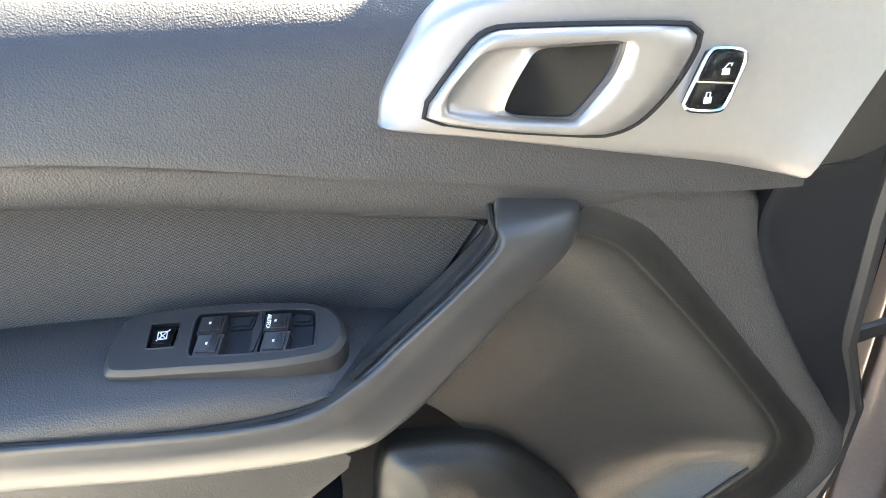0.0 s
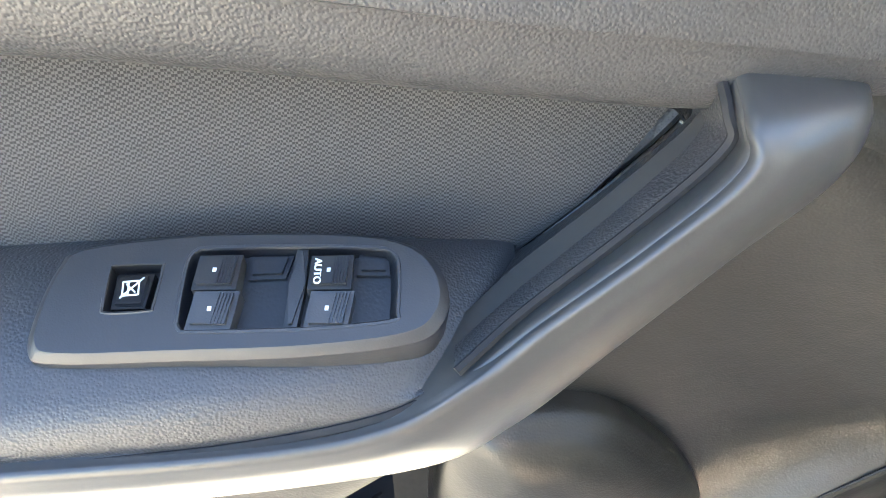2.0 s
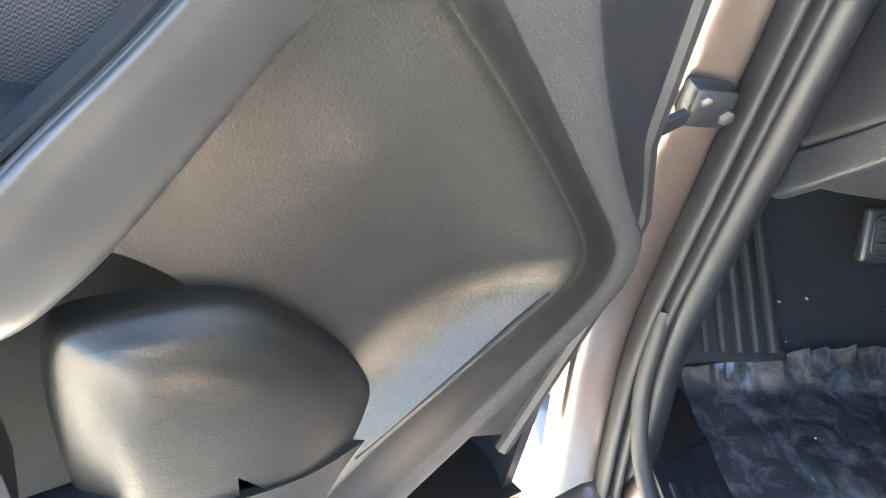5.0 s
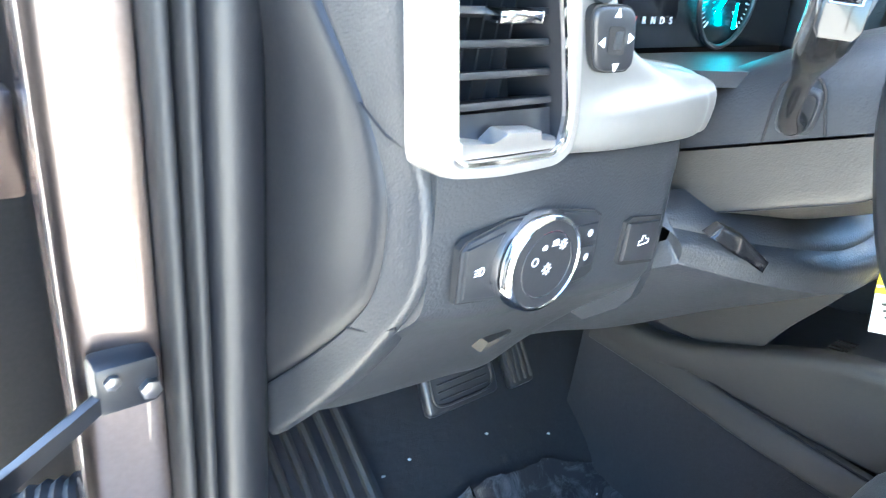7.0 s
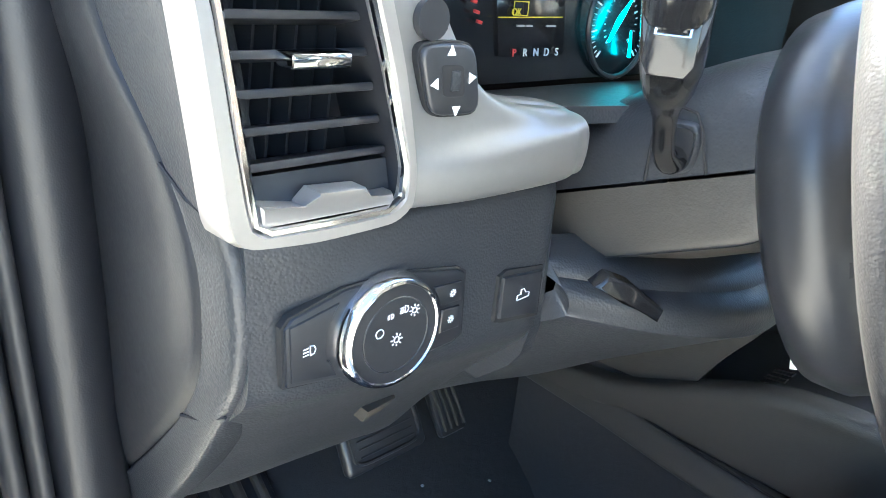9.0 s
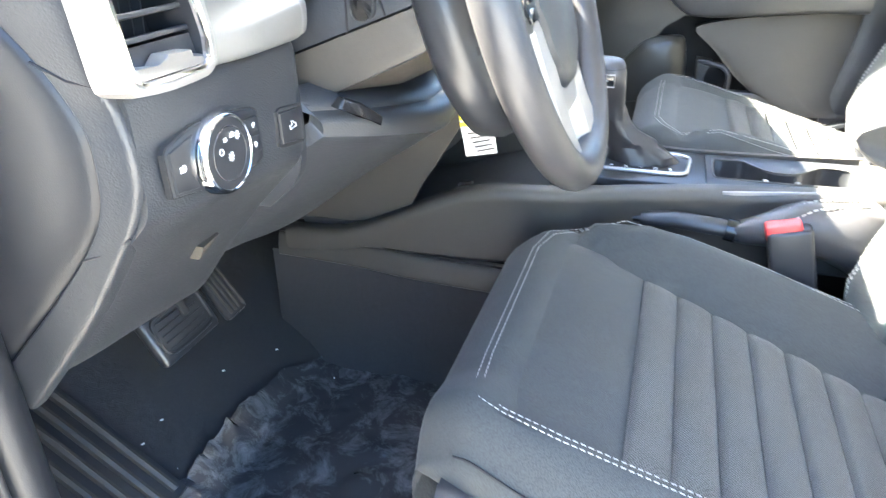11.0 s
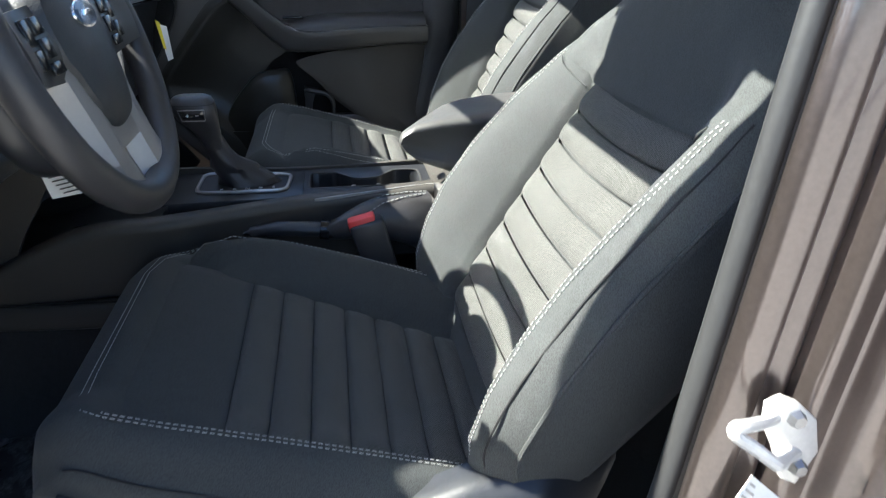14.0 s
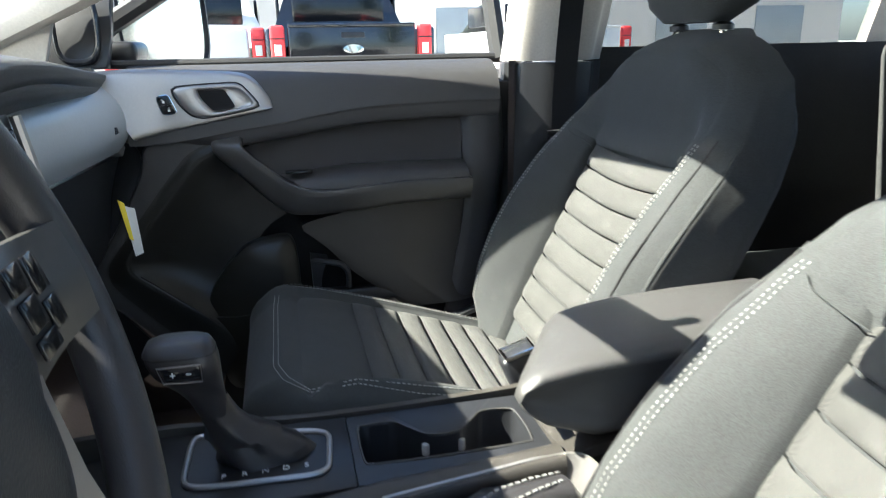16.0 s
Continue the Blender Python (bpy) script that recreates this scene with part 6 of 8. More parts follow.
vi = [(-0.711, 1.2165), (-0.706, 1.2125), (-0.68, 1.2115), (-0.648, 1.2115), (-0.641, 1.216), (-0.640, 1.230), (-0.651, 1.269), (-0.660, 1.295), (-0.664, 1.307), (-0.726, 1.307), (-0.722, 1.290), (-0.716, 1.247)]

round_off = lambda pts: [(p.x, p.y) for p in catmull([q for (a, c), (d, e) in zip(pts, pts[1:] + pts[:1]) for q in (Vector((a + (d - a) * 0.18, c + (e - c) * 0.18, 0)), Vector((a + (d - a) * 0.82, c + (e - c) * 0.82, 0)))] + [Vector((pts[0][0] + (pts[1][0] - pts[0][0]) * 0.18, pts[0][1] + (pts[1][1] - pts[0][1]) * 0.18, 0))], 97)[:-1]]
vo_r, vi_r = round_off(vo), round_off(vi)


def ring_face(o, i, hs):
    bm = bmesh.new()
    rows = []
    for t, h in hs:
        r = [(a + (c - a) * t, FY(z + (w - z) * t) - h, z + (w - z) * t) for (a, z), (c, w) in zip(o, i)]
        rows.append(r + r[:1])
    grid(bm, rows)
    return bm


part("vent_surround", ring_face(vo_r, vi_r, ((-0.06, -0.012), (0.0, 0.004), (0.15, 0.010), (0.7, 0.010), (0.92, 0.006), (1.0, -0.004))), M_SILVER, dash, "satin silver vent surround")
part("vent_chrome_edge", tube([(x, FY(z) - 0.008, z) for x, z in ((-0.724, 1.306), (-0.7215, 1.29), (-0.7155, 1.247), (-0.711, 1.216), (-0.705, 1.2118), (-0.68, 1.211), (-0.648, 1.2112), (-0.6405, 1.216), (-0.6395, 1.23), (-0.6505, 1.269), (-0.660, 1.298))], 0.0018, 6), M_CHROME, dash, "chrome edge line")
vent = part("side_vent", plate([(x, FY(z) + 0.035, z) for x, z in vi_r], (0, 0.01, 0), same, 0), M_BLACK, dash, "black side air vent")
wall = bmesh.new()
grid(wall, [[(x, FY(z) - 0.004, z) for x, z in vi_r + vi_r[:1]], [(x, FY(z) + 0.036, z) for x, z in vi_r + vi_r[:1]]])
sub("vent_duct", wall, M_SMOOTH, vent)
for k in range(6):
    z = 1.2335 + 0.0138 * k
    xl, xr = -0.7125 - 0.15 * (z - 1.225), -0.641 - 0.28 * max(0, z - 1.228)
    sub("vent_slat", box(((xl + xr) / 2, FY(z) + 0.010, z), (xr - xl, 0.018, 0.0035), 0.001, rot=(-12, 0, 2)), M_SMOOTH, vent)
for k in range(6):
    x = -0.708 + 0.0095 * k
    sub("vent_vane", box((x, FY(1.27) + 0.028, 1.264), (0.0016, 0.014, 0.066), 0, rot=(0, 8, 18)), M_SMOOTH, vent)
sub("vent_lower_lip", sheet([[(x, FY(1.225) + 0.004, 1.231) for x in (-0.713, -0.67, -0.641)], [(x, FY(1.215) + 0.000, 1.214) for x in (-0.710, -0.67, -0.641)]], (0, 0.01, 0), nu=4, nv=4), M_SMOOTH, vent)
sub("vent_thumbwheel", plate([(-0.708, FY(1.21) - 0.008, 1.2135), (-0.643, FY(1.21) - 0.008, 1.2130), (-0.644, FY(1.21) - 0.006, 1.2185), (-0.660, FY(1.21) - 0.010, 1.2185), (-0.6635, FY(1.21) - 0.014, 1.2250), (-0.6865, FY(1.21) - 0.014, 1.2265), (-0.690, FY(1.21) - 0.010, 1.2195), (-0.708, FY(1.21) - 0.006, 1.2225)], (0, 0.012, 0), same, 0.0015), M_SILVER, vent, "silver thumb tab")
sub("vent_tab", box((-0.683, FY(1.272) - 0.004, 1.2755), (0.027, 0.012, 0.006), 0.0015, rot=(0, 0, 2)), M_CHROME, vent, "chrome vent tab")
# mirror switch pod
rows = [[(-0.640, 0.366, 1.207), (-0.60, 0.362, 1.207), (-0.54, 0.360, 1.207), (-0.524, 0.362, 1.208), (-0.515, 0.382, 1.209)],
        [(-0.640, 0.360, 1.211), (-0.60, 0.352, 1.211), (-0.54, 0.350, 1.2125), (-0.522, 0.353, 1.2135), (-0.513, 0.376, 1.215)],
        [(-0.640, 0.358, 1.226), (-0.60, 0.351, 1.228), (-0.54, 0.349, 1.234), (-0.526, 0.351, 1.236), (-0.514, 0.374, 1.238)],
        [(-0.638, 0.360, 1.240), (-0.60, 0.358, 1.242), (-0.560, 0.358, 1.243), (-0.540, 0.364, 1.244), (-0.518, 0.382, 1.244)],
        [(-0.642, 0.362, 1.262), (-0.62, 0.361, 1.262), (-0.600, 0.361, 1.262), (-0.588, 0.364, 1.258), (-0.565, 0.385, 1.252)],
        [(-0.655, 0.364, 1.300), (-0.64, 0.363, 1.300), (-0.625, 0.364, 1.300), (-0.614, 0.370, 1.296), (-0.595, 0.390, 1.288)],
        [(-0.659, 0.366, 1.313), (-0.644, 0.365, 1.313), (-0.629, 0.367, 1.312), (-0.618, 0.374, 1.308), (-0.600, 0.395, 1.300)]]
for k, r in enumerate(rows):
    p3, p4 = Vector(r[3]), Vector(r[4])
    cr = Vector((p4.x, p3.y + 0.001, (p3.z + p4.z) / 2)) if k < 4 else (p3 + p4) / 2
    rows[k] = r[:4] + [cr.lerp(p3, 0.3), cr.lerp(p4, 0.25), r[4]]
part("switch_pod", sheet(rows, (0, 0.01, 0.002), nu=44, nv=40), M_POD, dash, "satin silver switch pod")
def soft_quad(corners, e=0.42, n=40, k=1.0):
    """A rounded four-cornered outline, corners in order round it."""
    pts = []
    for i in range(n):
        a = 2 * math.pi * i / n
        u = 0.5 + 0.5 * k * math.copysign(abs(math.cos(a)) ** e, math.cos(a))
        v = 0.5 + 0.5 * k * math.copysign(abs(math.sin(a)) ** e, math.sin(a))
        c = [(1 - u) * (1 - v), u * (1 - v), u * v, (1 - u) * v]
        pts.append(tuple(sum(w_ * q[j] for w_, q in zip(c, corners)) for j in (0, 1)))
    return pts
ms = [(-0.6285, 1.2495), (-0.5965, 1.2490), (-0.6035, 1.2820), (-0.6380, 1.2820)]
part("mirror_switch_gap", plate([(x, 0.3582, z) for x, z in soft_quad(ms)], (0, 0.010, 0), same, 0), M_BLACK, dash)
bm = bmesh.new()
rings = [[(x, y, z) for x, z in soft_quad(ms, k=k)] for k, y in ((0.94, 0.362), (0.94, 0.3572), (0.90, 0.3560), (0.84, 0.3556), (0.03, 0.3558))]
grid(bm, [r + r[:1] for r in rings])
sw = part("mirror_switch", bm, M_SMOOTH, dash, "black mirror adjuster", 50)
sub("stick_well", plate([(x, 0.3554, z) for x, z in soft_quad([(-0.6225, 1.2590), (-0.6095, 1.2585), (-0.6115, 1.2720), (-0.6245, 1.2725)], 0.3, 24)], (0, 0.002, 0), same, 0), M_BLACK, sw)
sub("adjuster_stick", box((-0.6160, 0.3552, 1.2655), (0.0050, 0.0016, 0.0085), 0.0004), M_DASH, sw)
for dx, dz in ((0, 0.0122), (0, -0.0125), (0.0108, 0.001), (-0.0108, -0.001)):
    q = [Vector((0, 0, 0.0028)), Vector((-0.0024, 0, -0.0014)), Vector((0.0024, 0, -0.0014))]
    ang = math.atan2(-dx, dz) if abs(dx) > 0.005 else (0 if dz > 0 else math.pi)
    rot = Matrix.Rotation(-ang, 3, "Y")
    sub("arrow_mark", plate([rot @ v + Vector((-0.6168 + dx - 0.2 * dz, 0.3551, 1.2655 + dz)) for v in q], (0, 0.0008, 0), same, 0), M_WHITE, sw)
part("blank_plug", lathe([(0.0085, -0.002), (0.0085, 0.002), (0.0, 0.0025)], (-0.628, 0.3600, 1.2905), (0, -1, 0), 20), M_SMOOTH, dash)
# lamp switch
LY = 0.3605
lo = [(-0.700, 1.1385), (-0.7005, 1.168), (-0.697, 1.172), (-0.670, 1.179), (-0.640, 1.1795), (-0.600, 1.1725), (-0.594, 1.169), (-0.593, 1.132), (-0.600, 1.1285), (-0.635, 1.1285), (-0.66, 1.132)]
part("lamp_panel_gap", plate([(x, LY - 0.0012, z) for x, z in lo], (0, 0.004, 0), same, 0), M_BLACK, dash)
cx0, cz0 = -0.649, 1.153
part("lamp_switch_panel", plate([(cx0 + (x - cx0) * 0.975, LY - 0.003, cz0 + (z - cz0) * 0.965) for x, z in lo], (0, 0.006, 0), same, 0.002), M_SMOOTH, dash, "dark lamp switch panel")
dax = (0, -1, 0.02)
dc = Vector((-0.6465, LY - 0.002, 1.1525))
dial = part("lamp_dial", lathe([(0.0290, 0.0), (0.0288, 0.003), (0.0276, 0.0075), (0.0266, 0.0090), (0.0252, 0.0096), (0.0246, 0.0088)], dc, dax, 48), M_CHROME, dash, "rotary lamp dial with chrome ring")
sub("dial_face", lathe([(0.0248, 0.0070), (0.0248, 0.0088), (0.0192, 0.0092), (0.0188, 0.0086), (0.0184, 0.0092), (0.0, 0.0092)], dc, dax, 40), M_SMOOTH, dial)
def icon_bars(cx, cz, y, k):
    b = bmesh.new()
    for j in range(8):
        a = j * math.pi / 4
        tube([(cx + math.cos(a) * 0.0021 * k, y, cz + math.sin(a) * 0.0021 * k), (cx + math.cos(a) * 0.0031 * k, y, cz + math.sin(a) * 0.0031 * k)], 0.0003, 4, bm=b)
    tube([(cx + math.cos(a) * 0.0014 * k, y, cz + math.sin(a) * 0.0014 * k) for a in [i * math.pi / 5 for i in range(10)]], 0.0003, 4, closed=True, bm=b)
    return b
dy = dc.y - 0.0095
for cx, cz, k in ((-0.6465, 1.1505, 1.1), (-0.6365, 1.1630, 1.0)):
    sub("lamp_icon", icon_bars(cx, cz, dy, k), M_WHITE, dial)
sub("lamp_icon", tube([(-0.6565 + math.cos(a) * 0.0022, dy, 1.1565 + math.sin(a) * 0.0022) for a in [i * math.pi / 6 for i in range(12)]], 0.0003, 4, closed=True), M_WHITE, dial)
def lamp_icon(cx, cz, y, s=1.0):
    b = tube([(cx + 0.0002, y, cz + 0.0018 * s), (cx + 0.0016 * s, y, cz + 0.0014 * s), (cx + 0.0022 * s, y, cz), (cx + 0.0016 * s, y, cz - 0.0014 * s), (cx + 0.0002, y, cz - 0.0018 * s)], 0.0003, 4, closed=True)
    for j in (-1, 0, 1):
        tube([(cx - 0.0006, y, cz + j * 0.0012 * s), (cx - 0.0026 * s, y, cz + j * 0.0012 * s - 0.0003)], 0.00028, 4, bm=b)
    return b
sub("lamp_icon", lamp_icon(-0.6425, 1.1650, dy, 1.0), M_WHITE, dial)
sub("lamp_icon", lamp_icon(-0.6505, 1.1635, dy, 0.7), M_WHITE, dial)
part("fog_button", plate([(-0.697, LY - 0.0042, 1.1415), (-0.6975, LY - 0.0042, 1.1685), (-0.673, LY - 0.0042, 1.1735), (-0.678, LY - 0.0042, 1.166), (-0.681, LY - 0.0042, 1.1595), (-0.681, LY - 0.0042, 1.1475), (-0.678, LY - 0.0042, 1.1465), (-0.674, LY - 0.0042, 1.1375)], (0, 0.003, 0), same, 0.0008), M_SMOOTH, dash, "fog lamp button")
part("fog_icon", lamp_icon(-0.6885, 1.1555, LY - 0.0047, 1.3), M_WHITE, dash)
for z0, z1 in ((1.1545, 1.1665), (1.139, 1.1525)):
    part("dimmer_button", plate([(-0.612, LY - 0.0042, z0), (-0.618 if z1 > 1.16 else -0.612, LY - 0.0042, z1), (-0.599, LY - 0.0042, z1 - 0.001), (-0.598, LY - 0.0042, z0)], (0, 0.003, 0), same, 0.0008), M_SMOOTH, dash)
    part("dimmer_icon", icon_bars(-0.6055, (z0 + z1) / 2, LY - 0.0047, 0.7), M_WHITE, dash)
part("bed_button_gap", plate([(-0.568, LY - 0.0015, 1.131), (-0.568, LY - 0.0015, 1.1585), (-0.562, LY - 0.0015, 1.161), (-0.531, LY - 0.0015, 1.1575), (-0.530, LY - 0.0015, 1.1245), (-0.562, LY - 0.0015, 1.129)], (0, 0.004, 0), same, 0), M_BLACK, dash)
part("bed_lamp_button", plate([(-0.566, LY - 0.004, 1.133), (-0.566, LY - 0.004, 1.158), (-0.5335, LY - 0.004, 1.155), (-0.533, LY - 0.004, 1.1275)], (0, 0.006, 0), same, 0.0015), M_SMOOTH, dash, "cargo bed lamp button")
b = tube([(x + 0.0135, LY - 0.0045, z + 0.001) for x, z in ((-0.568, 1.141), (-0.558, 1.1415), (-0.558, 1.144), (-0.561, 1.1445), (-0.5625, 1.147), (-0.565, 1.147), (-0.565, 1.144), (-0.568, 1.144))], 0.00035, 4, closed=True)
part("bed_icon", b, M_WHITE, dash)
part("fuse_pull", plate([(-0.606, 0.420, 1.052), (-0.585, 0.418, 1.056), (-0.592, 0.428, 1.040), (-0.602, 0.430, 1.037)], (0, 0.012, 0), same, 0.002), M_PLASTIC, dash)
# top of the dashboard, centre stack, glove box, far end
rows = [[(x, y, z) for x, y, z in ((-0.73, 0.40, 1.312), (-0.60, 0.40, 1.316), (-0.50, 0.36, 1.37), (-0.25, 0.36, 1.37), (-0.10, 0.306, 1.325), (0.2, 0.316, 1.331), (0.5, 0.330, 1.326), (0.70, 0.346, 1.316))],
        [(x, y, z) for x, y, z in ((-0.73, 0.405, 1.313), (-0.60, 0.405, 1.317), (-0.50, 0.362, 1.373), (-0.25, 0.36, 1.373), (-0.10, 0.288, 1.345), (0.2, 0.300, 1.347), (0.5, 0.322, 1.336), (0.70, 0.340, 1.325))],
        [(x, y, z) for x, y, z in ((-0.73, 0.42, 1.314), (-0.60, 0.42, 1.319), (-0.50, 0.38, 1.382), (-0.25, 0.38, 1.382), (-0.10, 0.302, 1.374), (0.2, 0.314, 1.366), (0.5, 0.336, 1.347), (0.70, 0.352, 1.334))],
        [(x, y, z) for x, y, z in ((-0.73, 0.50, 1.316), (-0.60, 0.48, 1.325), (-0.50, 0.46, 1.40), (-0.25, 0.46, 1.40), (-0.10, 0.46, 1.385), (0.2, 0.46, 1.375), (0.5, 0.46, 1.362), (0.70, 0.46, 1.345))],
        [(x, 0.70, 1.32) for x in (-0.73, -0.6, -0.5, -0.25, -0.1, 0.2, 0.5, 0.70)], [(x, 1.0, 1.22) for x in (-0.73, -0.6, -0.5, -0.25, -0.1, 0.2, 0.5, 0.70)]]
part("dash_top", sheet(rows, (0, 0.01, -0.02), nu=60, nv=30), M_DASH, dash, "grained upper dashboard")
rows = [[(x, y, z) for x, y, z in ((-0.08, 0.37, 1.335), (0.10, 0.385, 1.332), (0.30, 0.38, 1.330), (0.50, 0.362, 1.325), (0.66, 0.348, 1.318))],
        [(x, y, z) for x, y, z in ((-0.08, 0.345, 1.30), (0.10, 0.35, 1.295), (0.30, 0.345, 1.29), (0.50, 0.330, 1.285), (0.67, 0.318, 1.28))],
        [(x, y, z) for x, y, z in ((-0.08, 0.34, 1.25), (0.10, 0.345, 1.245), (0.30, 0.34, 1.24), (0.50, 0.325, 1.235), (0.675, 0.312, 1.235))],
        [(x, y, z) for x, y, z in ((-0.08, 0.36, 1.20), (0.10, 0.365, 1.20), (0.30, 0.36, 1.20), (0.50, 0.345, 1.20), (0.675, 0.335, 1.20))]]
part("airbag_panel", sheet(rows, (0, 0.02, 0), nu=30, nv=16), M_AIRBAG, dash, "smooth passenger airbag panel with sky sheen in its colour")
part("airbag_lettering", text_mesh("AIRBAG", 0.016, Matrix.Translation((0.60, 0.3165, 1.245)) @ Euler((radians(86), 0, radians(3))).to_matrix().to_4x4()), M_SMOOTH, dash)
part("far_end_clip", plate([(0.676, 0.330, 1.225), (0.686, 0.325, 1.205), (0.680, 0.330, 1.190), (0.668, 0.335, 1.200)], (0, 0.02, 0), same, 0.003), M_SILVER, dash)
rows = [[(x, y, z) for x, y, z in ((-0.12, 0.36, 1.20), (0.12, 0.365, 1.195), (0.40, 0.355, 1.195), (0.69, 0.34, 1.19))],
        [(x, y, z) for x, y, z in ((-0.12, 0.37, 1.16), (0.12, 0.37, 1.15), (0.40, 0.365, 1.14), (0.69, 0.36, 1.13))],
        [(x, y, z) for x, y, z in ((-0.12, 0.38, 1.05), (0.12, 0.39, 1.02), (0.40, 0.40, 0.99), (0.69, 0.40, 0.99))],
        [(x, y, z) for x, y, z in ((-0.12, 0.44, 0.94), (0.12, 0.50, 0.93), (0.40, 0.54, 0.92), (0.69, 0.54, 0.92))],
        [(x, y, z) for x, y, z in ((-0.12, 0.62, 0.92), (0.12, 0.66, 0.91), (0.40, 0.68, 0.91), (0.69, 0.68, 0.91))]]
part("glovebox_face", sheet(rows, (0, 0.02, 0), nu=24, nv=22), M_DASH, dash, "dark glove box and lower dashboard")
part("tower_cheek", sheet([[(-0.138, y0 + (0.64 - y0) * q, z - 0.02 * q) for q in (0.0, 0.4, 1.0)] for y0, z in ((0.322, 1.315), (0.308, 1.20), (0.312, 1.08), (0.360, 0.99), (0.400, 0.93), (0.43, 0.87))], (0.012, 0, 0), nu=8, nv=16), M_PLASTIC, dash, "dark side of the centre stack")
cs = part("centre_console_face", sheet([[(-0.135, 0.32, 1.315), (0.0, 0.305, 1.32), (0.135, 0.32, 1.315)], [(-0.14, 0.305, 1.20), (0.0, 0.29, 1.20), (0.14, 0.305, 1.20)], [(-0.14, 0.31, 1.08), (0.0, 0.30, 1.08), (0.14, 0.31, 1.08)], [(-0.12, 0.38, 0.97), (0.0, 0.38, 0.96), (0.12, 0.38, 0.97)]], (0, 0.03, 0), nu=14, nv=16), M_SMOOTH, dash, "black centre stack")
for sx in (-1, 1):
    sub("stack_rail", tube([(sx * 0.138, 0.313, 1.31), (sx * 0.143, 0.297, 1.20), (sx * 0.142, 0.300, 1.09)], 0.006, 8), M_SILVER, cs)
sub("touch_screen", plate([(-0.10, 0.297, 1.215), (0.10, 0.297, 1.215), (0.10, 0.303, 1.30), (-0.10, 0.303, 1.30)], (0, 0.004, 0), same, 0.002), M_SCREEN, cs)
# instrument hood and gauges
rows = [[(x, y, z) for x, y, z in ((-0.60, 0.435, 1.285), (-0.57, 0.405, 1.335), (-0.46, 0.362, 1.395), (-0.37, 0.355, 1.41), (-0.28, 0.362, 1.395), (-0.225, 0.380, 1.33), (-0.215, 0.385, 1.24))],
        [(x, y, z) for x, y, z in ((-0.60, 0.47, 1.285), (-0.57, 0.47, 1.345), (-0.46, 0.45, 1.39), (-0.37, 0.45, 1.405), (-0.28, 0.45, 1.39), (-0.23, 0.46, 1.33), (-0.22, 0.46, 1.24))]]
part("gauge_hood", sheet(rows, (0, 0, 0.02), nu=30, nv=6), M_DASH, dash)
gc = part("instrument_panel", plate([(-0.60, 0.455, 1.24), (-0.225, 0.455, 1.24), (-0.235, 0.462, 1.36), (-0.60, 0.462, 1.36)], (0, 0.02, 0), same, 0.006), M_SCREEN, dash, "dark instrument cluster")
gx, gz = -0.352, 1.283
sub("gauge_rim", tube([(gx + 0.041 * math.cos(a), 0.452, gz + 0.041 * math.sin(a)) for a in [i * math.pi / 16 for i in range(32)]], 0.0022, 6, closed=True), M_SMOOTH, gc)
for r0, r1, r2, n_ in ((0.036, 0.030, 0.033, 41), (0.0215, 0.018, 0.0195, 21)):
    b = bmesh.new()
    for k in range(n_):
        a = radians(-45 + 270 * k / (n_ - 1))
        r_ = r1 if k % 5 == 0 else r2
        tube([(gx + r0 * math.cos(a), 0.4525, gz + r0 * math.sin(a)), (gx + r_ * math.cos(a), 0.4525, gz + r_ * math.sin(a))], 0.0007 if k % 5 == 0 else 0.0004, 4, bm=b)
    sub("gauge_ticks", b, M_WHITE, gc)
sub("gauge_needle", tube([(-0.368, 0.450, 1.269), (-0.357, 0.450, 1.286), (-0.346, 0.450, 1.299)], [0.0010, 0.0024, 0.0008], 6), M_TEAL, gc, "lit teal needle")
sub("gauge_needle", tube([(-0.337, 0.450, 1.257), (-0.340, 0.450, 1.277)], [0.0016, 0.0006], 6), M_TEAL, gc, "lit teal needle")
sub("trip_display", plate([(-0.484, 0.4535, 1.2600), (-0.416, 0.4535, 1.2600), (-0.420, 0.4565, 1.312), (-0.491, 0.4565, 1.312)], (0, 0.004, 0), same, 0.001), M_GLOSS, gc, "dark trip computer display")
sub("display_line", tube([(-0.489, 0.4525, 1.2845), (-0.424, 0.4525, 1.2855)], 0.0005, 4), M_YELLOW, gc)
sub("display_line", tube([(-0.4745, 0.4530, 1.2860), (-0.4605, 0.4530, 1.2860), (-0.4605, 0.4530, 1.2945), (-0.4745, 0.4530, 1.2945)], 0.0004, 4, closed=True), M_YELLOW, gc)
for x0, wd in ((-0.470, 0.007), (-0.461, 0.006), (-0.440, 0.010)):
    sub("display_bar", tube([(x0, 0.4528, 1.2795), (x0 + wd, 0.4528, 1.2795)], 0.0008, 4), M_PILLAR, gc)
for k, ch in enumerate("PRNDS"):
    sub("gear_letter", text_mesh(ch, 0.0075, Matrix.Translation((-0.4705 + 0.0112 * k, 0.4525, 1.2620)) @ Euler((radians(88), 0, 0)).to_matrix().to_4x4()), M_RED if ch == "P" else M_WHITE, gc)
sub("ok_lettering", text_mesh("OK", 0.0065, Matrix.Translation((-0.4720, 0.4525, 1.2878)) @ Euler((radians(88), 0, 0)).to_matrix().to_4x4()), M_YELLOW, gc)
b = bmesh.new()
for k in range(6):
    tube([(-0.523 + 0.003 * k, 0.4525, 1.312 - 0.006 * k), (-0.519 + 0.003 * k, 0.4525, 1.311 - 0.006 * k)], 0.0014, 4, bm=b)
sub("red_scale", b, M_RED, gc)
